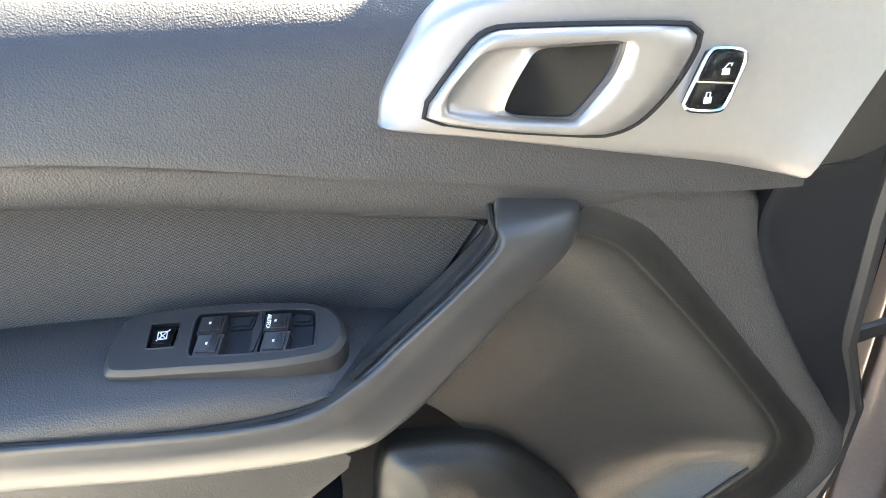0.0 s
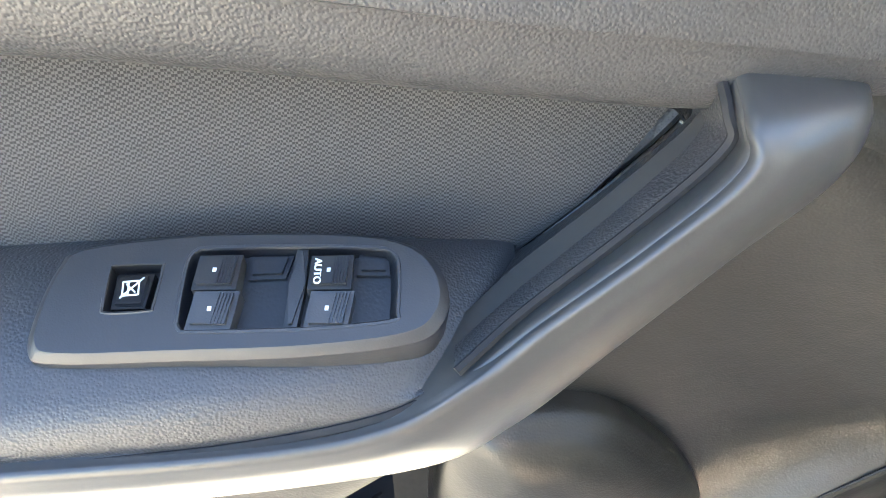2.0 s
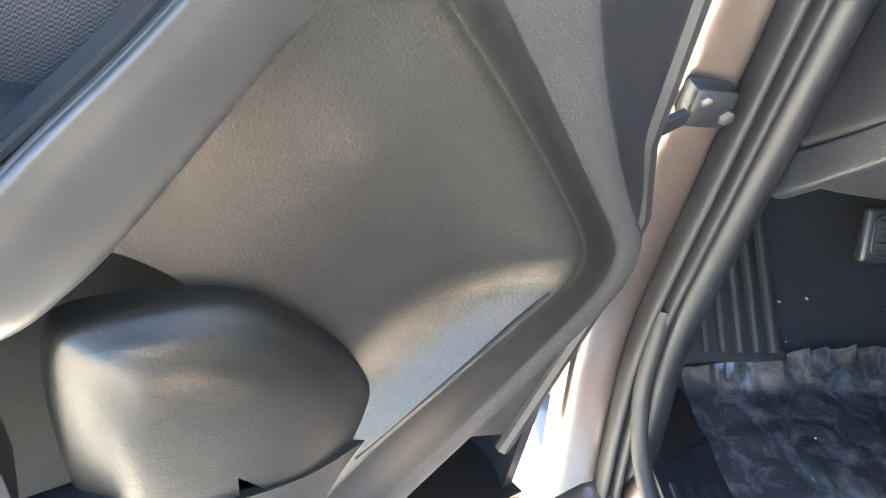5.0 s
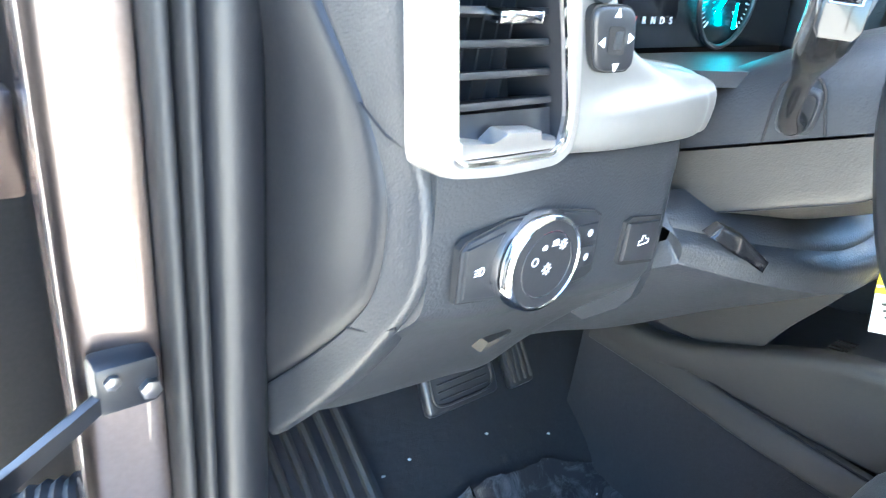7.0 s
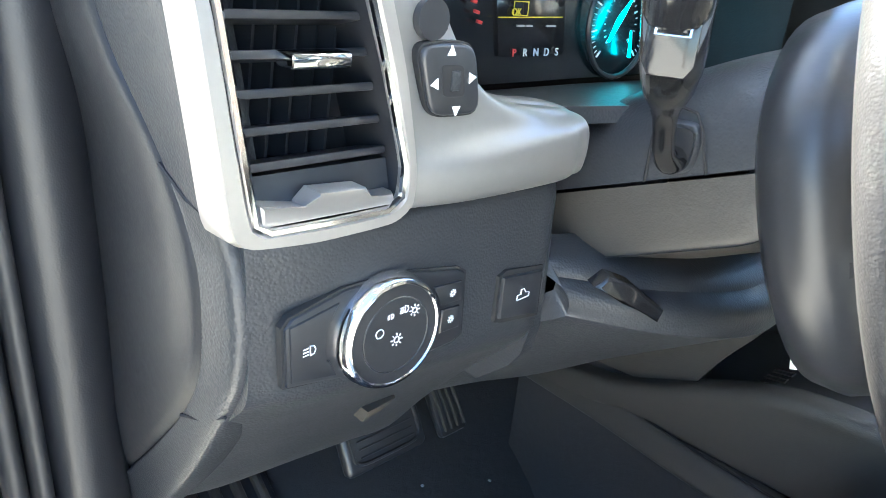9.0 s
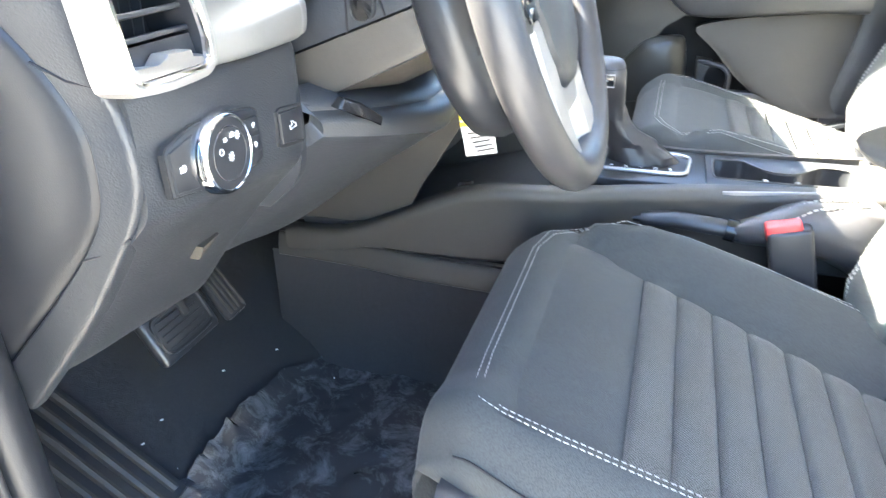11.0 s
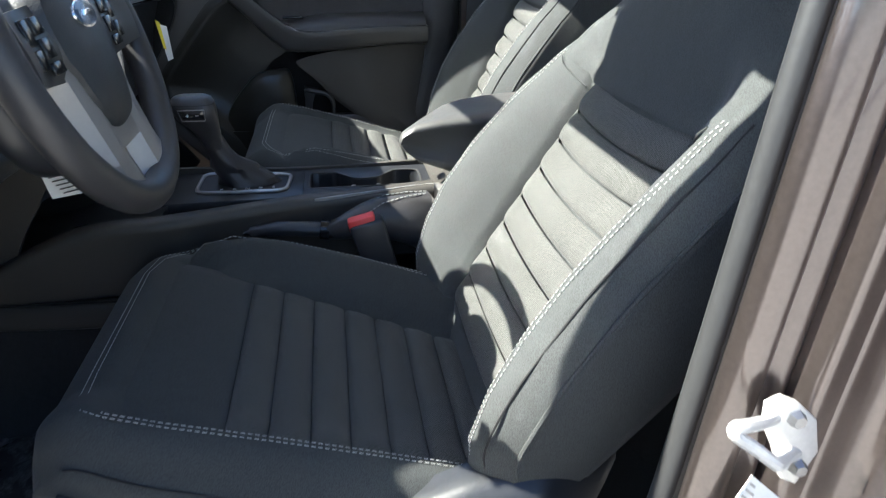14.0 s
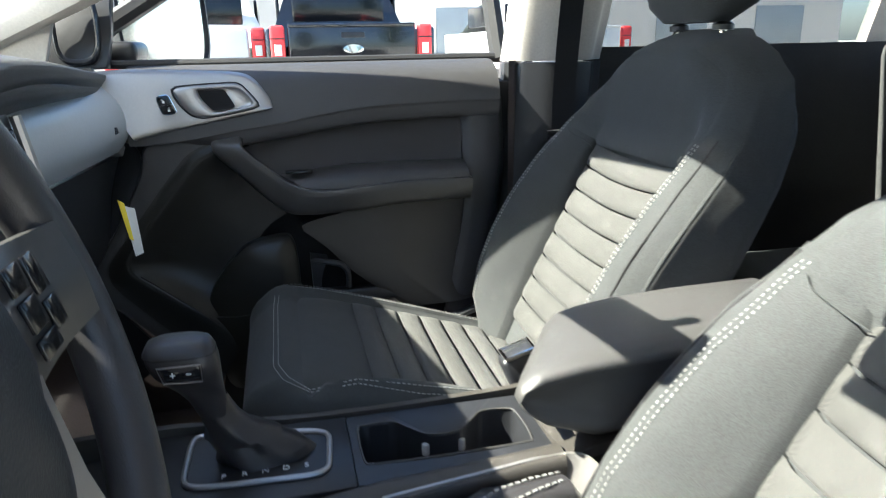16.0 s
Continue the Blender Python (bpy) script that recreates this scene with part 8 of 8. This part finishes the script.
sub("minus_mark", box((-0.001, 0.157, 1.066), (0.0008, 0.005, 0.001), 0), M_WHITE, kb)
# cup holders
b = bmesh.new()
hole = [(0.007, -0.022), (0.005, -0.105), (0.007, -0.193), (0.016, -0.207), (0.072, -0.208), (0.086, -0.199), (0.089, -0.168), (0.076, -0.152), (0.056, -0.133), (0.050, -0.118), (0.050, -0.100), (0.057, -0.086), (0.078, -0.068), (0.092, -0.054), (0.092, -0.022), (0.083, -0.011), (0.016, -0.011)]
holes = [Vector((p.x, p.y, 0)) for p in catmull([(x, y, 0) for x, y in hole + hole[:1]], 96)[:-1]]
cxm, cym = 0.026, -0.11
outer = []
for p in holes:
    d = Vector((p.x - cxm, p.y - cym))
    k = min((0.118 - cxm) / d.x if d.x > 1e-6 else 9, (-0.030 - cxm) / d.x if d.x < -1e-6 else 9, (0.0 - cym) / d.y if d.y > 1e-6 else 9, (-0.228 - cym) / d.y if d.y < -1e-6 else 9)
    outer.append(Vector((cxm + d.x * k, cym + d.y * k, 0)))
rows = [[(p.x, p.y, top - 0.02) for p in outer], [(p.x, p.y, top) for p in outer], [(p.x * 0.1 + q.x * 0.9, p.y * 0.1 + q.y * 0.9, top + 0.001) for p, q in zip(outer, holes)], [(q.x, q.y, top - 0.002) for q in holes], [(q.x, q.y, top - 0.065) for q in holes], [(cxm + (q.x - cxm) * 0.05, cym + (q.y - cym) * 0.05, top - 0.067) for q in holes]]
b = bmesh.new()
grid(b, rows, True)
part("cup_tray", b, M_SMOOTH, con, "twin cup holder tray")
part("cup_rim", tube([(q.x, q.y, top + 0.001) for q in holes], 0.0016, 5, closed=True), M_GRIP, con)
for x, y in ((0.054, -0.088), (0.054, -0.132)):
    part("cup_tab", box((x, y, top - 0.020), (0.008, 0.008, 0.016), 0.002, rot=(0, 0, 45)), M_PILLAR, con, "pale grip tab")
part("cup_divider", box((0.028, -0.109, top - 0.052), (0.040, 0.010, 0.026), 0.004), M_SMOOTH, con)
part("tray_plate", sheet([[(-0.055, -0.225, 0.945), (0.03, -0.225, 0.932), (0.13, -0.225, 0.932)], [(-0.055, -0.27, 0.955), (0.03, -0.27, 0.95), (0.13, -0.27, 0.95)], [(-0.055, -0.32, 0.955), (0.03, -0.32, 0.96), (0.13, -0.32, 0.96)]], (0, 0, -0.012), nu=10, nv=8), M_PLASTIC, con)
# storage box with armrest lid
part("storage_box", box((0.035, -0.47, 0.78), (0.20, 0.34, 0.34), 0.015, 3), M_DASH, con)
prof = [(-0.163, 1.022), (-0.168, 1.036), (-0.190, 1.050), (-0.235, 1.058), (-0.30, 1.064), (-0.42, 1.070), (-0.54, 1.072), (-0.565, 1.062), (-0.57, 1.01), (-0.54, 0.975), (-0.35, 0.965), (-0.25, 0.962), (-0.195, 0.985), (-0.172, 1.005)]
rows = []
for x, k in ((-0.054, 0.42), (-0.060, 0.60), (-0.062, 0.76), (-0.058, 0.88), (-0.048, 0.96), (-0.032, 1.0), (0.02, 1.006), (0.072, 1.0), (0.090, 0.96), (0.100, 0.88), (0.104, 0.76), (0.102, 0.60), (0.096, 0.42)):
    slant = 0.62 * max(0.0, x + 0.045)
    rows.append([(x, -0.37 + (y + 0.37) * (0.965 + 0.035 * min(1, (k - 0.42) / 0.5)) - slant * max(0.0, (y + 0.40) / 0.24), 1.015 + (z - 1.015) * k) for y, z in prof])
b = bmesh.new()
vs = grid(b, rows, True)
b.faces.new(vs[0])
b.faces.new(vs[-1][::-1])
arm = thing("armrest_lid", (0.05, -0.45, 0.99), "padded black vinyl armrest lid on the console", "armrest")
part("lid_pad", b, M_LID, arm, "", 60)
part("lid_base", box((0.022, -0.41, 0.962), (0.118, 0.28, 0.014), 0.004), M_SMOOTH, arm)
part("lid_latch", box((0.0, -0.205, 0.978), (0.04, 0.012, 0.010), 0.003), M_SMOOTH, arm)
# handbrake
hb = thing("handbrake", (-0.095, 0.0, 0.86), "black handbrake lever with stitched leather gaiter", "handbrake")
part("lever", tube([(-0.086, 0.085, 0.893), (-0.090, 0.04, 0.898), (-0.097, -0.02, 0.896), (-0.10, -0.045, 0.893)], [0.011, 0.013, 0.013, 0.011], 12, squash=0.75), M_SMOOTH, hb)
part("button", lathe([(0.006, -0.004), (0.006, 0.006), (0.0, 0.008)], (-0.085, 0.090, 0.8925), (0, 1, 0), 12), M_SMOOTH, hb)
part("collar", tube([(-0.098, -0.028, 0.895), (-0.100, -0.042, 0.893)], 0.016, 12), M_GLOSS, hb)
rows = []
for k, (cx, cy, cz, rx, rz) in enumerate(((-0.100, -0.04, 0.893, 0.014, 0.014), (-0.100, -0.06, 0.898, 0.022, 0.020), (-0.096, -0.09, 0.905, 0.030, 0.026), (-0.092, -0.12, 0.908, 0.032, 0.034), (-0.09, -0.16, 0.90, 0.034, 0.042), (-0.088, -0.205, 0.89, 0.032, 0.052), (-0.088, -0.22, 0.87, 0.030, 0.05))):
    rows.append([(cx + rx * math.cos(a), cy + 0.006 * math.sin(3 * a + k), cz + rz * math.sin(a) * (1 + 0.07 * math.sin(4 * a + 1.7 * k))) for a in [2 * math.pi * i / 26 for i in range(26)]])
b = bmesh.new()
grid(b, rows, True)
gt = part("gaiter", b, M_LEATHER, hb, "creased leather gaiter")
sub("gaiter_stitching", dashes([(-0.122, -0.10, 0.925), (-0.11, -0.13, 0.939), (-0.10, -0.17, 0.944), (-0.09, -0.205, 0.944)], 0.005, 0.003, 0.0011), M_THREAD, gt)
sub("gaiter_stitching", dashes([(-0.100, -0.10, 0.934), (-0.09, -0.13, 0.944), (-0.082, -0.17, 0.945), (-0.075, -0.205, 0.942)], 0.005, 0.003, 0.0011), M_THREAD, gt)
part("handbrake_surround", sheet([[(-0.062, -0.02, 0.934), (-0.055, -0.12, 0.940), (-0.052, -0.215, 0.947), (-0.075, -0.245, 0.948), (-0.115, -0.245, 0.935)], [(-0.060, -0.02, 0.90), (-0.054, -0.12, 0.90), (-0.054, -0.205, 0.90), (-0.078, -0.233, 0.90), (-0.118, -0.235, 0.89)]], (0.004, 0, 0), nu=20, nv=5), M_SILVER, con, "smooth handbrake surround")

# ---- floor film ----
random.seed(4)
M_FILM = bpy.data.materials.new("wrinkled_film_painted_glints")
M_FILM.use_nodes = True
nt = M_FILM.node_tree
b_ = nt.nodes["Principled BSDF"]
b_.inputs["Base Color"].default_value, b_.inputs["Roughness"].default_value, b_.inputs["IOR"].default_value = (0.055, 0.058, 0.064, 1), 0.07, 1.5
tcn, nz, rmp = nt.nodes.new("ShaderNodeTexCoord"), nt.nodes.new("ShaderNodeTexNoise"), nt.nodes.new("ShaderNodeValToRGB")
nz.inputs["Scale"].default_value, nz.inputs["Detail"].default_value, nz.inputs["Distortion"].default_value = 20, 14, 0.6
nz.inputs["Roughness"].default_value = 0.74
# noise ramp paints scattered light and pale crinkle glints into the film's colour
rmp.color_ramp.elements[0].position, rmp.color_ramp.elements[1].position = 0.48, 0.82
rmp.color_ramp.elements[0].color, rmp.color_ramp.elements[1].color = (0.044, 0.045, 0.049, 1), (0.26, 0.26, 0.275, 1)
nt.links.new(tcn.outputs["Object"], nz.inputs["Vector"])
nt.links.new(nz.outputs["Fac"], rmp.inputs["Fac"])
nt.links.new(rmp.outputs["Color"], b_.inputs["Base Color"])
bpn, nz2 = nt.nodes.new("ShaderNodeBump"), nt.nodes.new("ShaderNodeTexNoise")
nz2.noise_type = "RIDGED_MULTIFRACTAL"
nz2.inputs["Scale"].default_value, nz2.inputs["Detail"].default_value, nz2.inputs["Distortion"].default_value = 17, 5, 0.5
nz2.inputs["Roughness"].default_value = 0.55
bpn.inputs["Strength"].default_value, bpn.inputs["Distance"].default_value = 0.9, 0.006
nt.links.new(tcn.outputs["Object"], nz2.inputs["Vector"])
nt.links.new(nz2.outputs["Fac"], bpn.inputs["Height"])
nt.links.new(bpn.outputs["Normal"], b_.inputs["Normal"])
bm = bmesh.new()
rows = []
for j in range(70):
    v = j / 69
    row = []
    for i in range(60):
        u = i / 59
        wob = 0.012 * noise.noise(Vector((u * 7, v * 7, 3)))
        x = -0.650 + 0.495 * u + wob
        y = 0.650 - 0.07 * u ** 4 - 0.50 * v + 0.012 * noise.noise(Vector((u * 9, v * 5, 8))) - 0.05 * (1 - u) * (1 - v)
        zz = 0.598 + 0.75 * max(0.0, y - 0.575) + 0.009 * abs(noise.noise(Vector((u * 9, v * 11, 1)))) + 0.004 * abs(noise.noise(Vector((u * 31, v * 29, 5))))
        zz += 0.022 * max(0.0, 1 - v / 0.06) * abs(noise.noise(Vector((u * 22, 0, 2))))
        row.append((x, y, zz))
    rows.append(row)
grid(bm, rows)
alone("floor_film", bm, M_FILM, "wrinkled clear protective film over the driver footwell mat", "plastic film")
b = bmesh.new()
for k in range(22):
    x, y = random.uniform(-0.62, -0.18), random.uniform(0.25, 0.72)
    box((x, y, 0.600 + (0.72 * max(0, y - 0.58))), (random.uniform(0.001, 0.004), random.uniform(0.001, 0.005), 0.001), 0, rot=(0, 0, random.uniform(0, 90)), bm=b)
alone("floor_crumbs", b, M_PAPER, "tiny pale crumbs scattered on the carpet", "crumbs", "stuff")

# ---- door check strap ----
ck = thing("door_check_strap", (-0.82, 0.57, 1.0), "black door check strap on the hinge pillar", "door check")
part("check_box", box((-0.812, 0.540, 1.026), (0.040, 0.026, 0.036), 0.005, 2), M_SMOOTH, ck)
part("check_bolt", lathe([(0.007, 0.0), (0.007, 0.006), (0.0005, 0.007)], (-0.800, 0.528, 1.022), (0, -1, 0), 6), M_STEEL, ck)
part("check_bolt", lathe([(0.005, 0.0), (0.005, 0.005), (0.0005, 0.006)], (-0.822, 0.528, 1.034), (0, -1, 0), 6), M_STEEL, ck)
part("check_arm", plate([(-0.820, 0.530, 1.028), (-0.845, 0.524, 1.016), (-0.880, 0.520, 0.998), (-0.925, 0.518, 0.975), (-0.925, 0.516, 0.960), (-0.885, 0.520, 0.980), (-0.850, 0.524, 1.000), (-0.822, 0.530, 1.014)], (0, 0.008, 0), same, 0.001), M_SMOOTH, ck)
hs = thing("wiring_boot", (-0.90, 0.62, 0.80), "black corrugated wiring boot between pillar and door", "wiring boot")
part("boot_tube", tube(catmull([(-0.83, 0.63, 0.86), (-0.87, 0.645, 0.85), (-0.92, 0.64, 0.83), (-0.95, 0.61, 0.82)], 26), [0.018 + 0.003 * (k % 2) for k in range(26)], 10), M_RUBBER, hs)
for z in (0.80, 1.16):
    hg = part("door_hinge", box((-0.862, 0.635, z), (0.05, 0.035, 0.07), 0.005), M_BODY, cab, "painted steel door hinge")
    sub("hinge_pin", tube([(-0.890, 0.645, z - 0.05), (-0.890, 0.645, z + 0.05)], 0.010, 10), M_STEEL, hg)

# ---- parked trucks and the street beyond the far window ----
M_WPAINT = mat("white_truck_paint", (0.80, 0.80, 0.79), 0.25, coat=0.6, var=0.03)
M_KPAINT = mat("black_truck_paint", (0.012, 0.012, 0.014), 0.15, coat=0.9, var=0.1)
M_TAIL = mat("red_tail_lamp", (0.72, 0.06, 0.06), 0.2, var=0.1)
M_WALL = mat("pale_stucco", (0.70, 0.66, 0.60), 0.9, bump=(("noise", 30, 0.3),), var=0.08)
M_PANE = mat("pale_reflecting_shop_glass", (0.34, 0.37, 0.38), 0.12, var=0.2, vscale=1.0)
M_ROOF = mat("brown_brick_roof", (0.30, 0.17, 0.10), 0.8, var=0.2)
M_LEAF = mat("dusty_leaf", (0.07, 0.10, 0.035), 0.7, var=0.3, vscale=3)
M_BARK = mat("grey_bark", (0.13, 0.10, 0.08), 0.9, bump=(("noise", 40, 0.6),))


def truck(cx, cy, paint, label):
    """A parked pickup seen from behind; its tail is towards the cab."""
    z0 = 0.34
    t = thing("parked_pickup", (cx, cy, z0), label, "car", "parked pickups")
    P = lambda c, s, bv=0.03, sg=3: box((cx + c[0], cy + c[1], z0 + c[2]), s, bv, sg)
    # local x runs forward (away), y across
    tg = part("tailgate", P((0.0, 0.0, 1.03), (0.06, 1.42, 0.50)), paint, t)
    sub("badge", plate([(cx - 0.037, cy + 0.115 * math.cos(a), z0 + 1.02 + 0.047 * math.sin(a)) for a in [2 * math.pi * i / 28 for i in range(28)]], (0.01, 0, 0), same, 0.003), M_CHROME, tg, "oval chrome badge")
    sub("gate_crease", tube([(cx - 0.031, cy - 0.70, z0 + 0.93), (cx - 0.036, cy, z0 + 0.915), (cx - 0.031, cy + 0.70, z0 + 0.93)], 0.012, 6), paint, tg)
    sub("gate_spoiler", P((-0.012, 0.0, 1.275), (0.10, 1.40, 0.035), 0.012), paint, tg)
    sub("gate_handle", P((-0.035, 0.0, 1.17), (0.015, 0.26, 0.06), 0.008), M_SMOOTH, tg)
    for sy in (-1, 1):
        tl = part("tail_lamp", P((0.02, sy * 0.82, 1.05), (0.10, 0.16, 0.46), 0.03), M_TAIL, t, "red tail lamp")
        sub("reverse_lens", P((-0.026, sy * 0.82, 1.02), (0.016, 0.08, 0.12), 0.006), M_PAPER, tl, "clear reversing lens")
        sub("lamp_divider", P((-0.026, sy * 0.82, 1.14), (0.014, 0.15, 0.012), 0.002), M_SMOOTH, tl)
        part("bed_side", P((0.85, sy * 0.90, 0.95), (1.65, 0.08, 0.60)), paint, t)
        for x in (0.95, 4.0):
            part("wheel", lathe([(0.02, -0.12), (0.24, -0.12), (0.37, -0.1), (0.38, 0.0), (0.37, 0.1), (0.24, 0.12), (0.02, 0.12)], (cx + x, cy + sy * 0.80, z0 + 0.382), (0, 1, 0), 24), M_RUBBER, t)
    part("bumper", P((-0.06, 0.0, 0.62), (0.20, 1.80, 0.20), 0.04), M_CHROME if paint is M_WPAINT else M_SMOOTH, t)
    pl = part("plate", P((-0.17, 0.0, 0.66), (0.01, 0.32, 0.16), 0.003), M_PAPER, t)
    sub("plate_bar", P((-0.177, 0.0, 0.66), (0.004, 0.22, 0.05), 0), M_SMOOTH, pl)
    part("underbody", P((2.4, 0, 0.55), (4.4, 1.5, 0.25)), M_BLACK, t)
    b = bmesh.new()
    rows = []
    for x, w, z in ((1.60, 0.88, 1.05), (1.62, 0.84, 1.30), (1.78, 0.66, 1.76), (2.6, 0.64, 1.80), (3.0, 0.66, 1.74), (3.55, 0.84, 1.30), (4.9, 0.84, 1.12), (5.0, 0.82, 0.6)):
        rows.append([(cx + x, cy - w, z0 + z), (cx + x, cy, z0 + z + 0.03), (cx + x, cy + w, z0 + z)])
    grid(b, rows)
    part("cab_top", b, paint, t)
    part("rear_window", P((1.66, 0, 1.53), (0.05, 1.20, 0.34), 0.02), M_GLOSS, t)
    for sy in (-1, 1):
        part("cab_side", P((3.2, sy * 0.87, 0.95), (3.3, 0.08, 0.62)), paint, t)
        part("side_window", P((2.6, sy * 0.78, 1.52), (1.5, 0.04, 0.36), 0.02), M_GLOSS, t)


truck(7.4, -0.80, M_KPAINT, "black pickup parked with its tailgate towards the cab")
truck(8.1, 1.06, M_WPAINT, "white pickup parked beside a black one")
truck(9.5, -4.4, M_WPAINT, "white pickup parked further along the lot")
hb_ = thing("shop_building", (26, -8, 0.34), "low pale stucco shop building across the street", "building")
part("wall", box((28, -10, 2.2), (6, 26, 3.8), 0.05), M_WALL, hb_)
part("roof", box((28, -10, 4.3), (7, 27, 0.5), 0.05), M_ROOF, hb_)
for k in range(5):
    w_ = part("window", box((24.98, -20 + 4.4 * k, 1.9), (0.08, 2.2, 1.6), 0.02), M_PANE, hb_)
    sub("window_frame", box((24.93, -20 + 4.4 * k, 1.08), (0.10, 2.4, 0.10), 0.01), M_WALL, w_)
wall2 = thing("white_fence", (24, 9, 0.34), "white boundary wall along the street", "fence")
part("fence_panel", box((24, 10, 1.2), (0.2, 16, 1.7), 0.02), M_WPAINT, wall2)


def tree(cx, cy, h, seed):
    random.seed(seed)
    t = thing("street_tree", (cx, cy, 0.34), "dusty green street tree with an open crown", "tree", "street trees")
    part("trunk", tube(catmull([(cx, cy, 0.34), (cx + 0.1, cy, h * 0.3), (cx, cy + 0.1, h * 0.6), (cx, cy, h * 0.85)], 12), [0.20 - 0.014 * k for k in range(12)], 8), M_BARK, t)
    for k in range(6):
        a = k * 1.05 + random.random()
        part("limb", tube([(cx, cy, h * (0.35 + 0.06 * k)), (cx + math.cos(a) * h * 0.18, cy + math.sin(a) * h * 0.18, h * (0.5 + 0.06 * k))], [0.08, 0.02], 6), M_BARK, t)
    b = bmesh.new()
    for k in range(1500):
        a, r, z = random.uniform(0, 6.283), random.random() ** 0.5, random.uniform(-1, 1)
        rad = h * 0.32 * (1 - abs(z) ** 2.2) ** 0.5 * (0.7 + 0.3 * math.sin(3 * a + 4 * z))
        p = Vector((cx + math.cos(a) * r * rad, cy + math.sin(a) * r * rad, h * 0.68 + z * h * 0.33))
        q = Euler((random.uniform(0, 6), random.uniform(0, 6), 0)).to_matrix()
        s = random.uniform(0.10, 0.22)
        b.faces.new([b.verts.new(p + q @ Vector(v) * s) for v in ((-1, 0, 0), (0, -0.5, 0), (1, 0, 0), (0, 0.5, 0))])
    part("crown", b, M_LEAF, t)


tree(22, 13.5, 6.5, 3)
tree(24, 3.0, 5.5, 5)
tree(-9, -7, 7.0, 8)
tree(-12, 3, 6.0, 9)
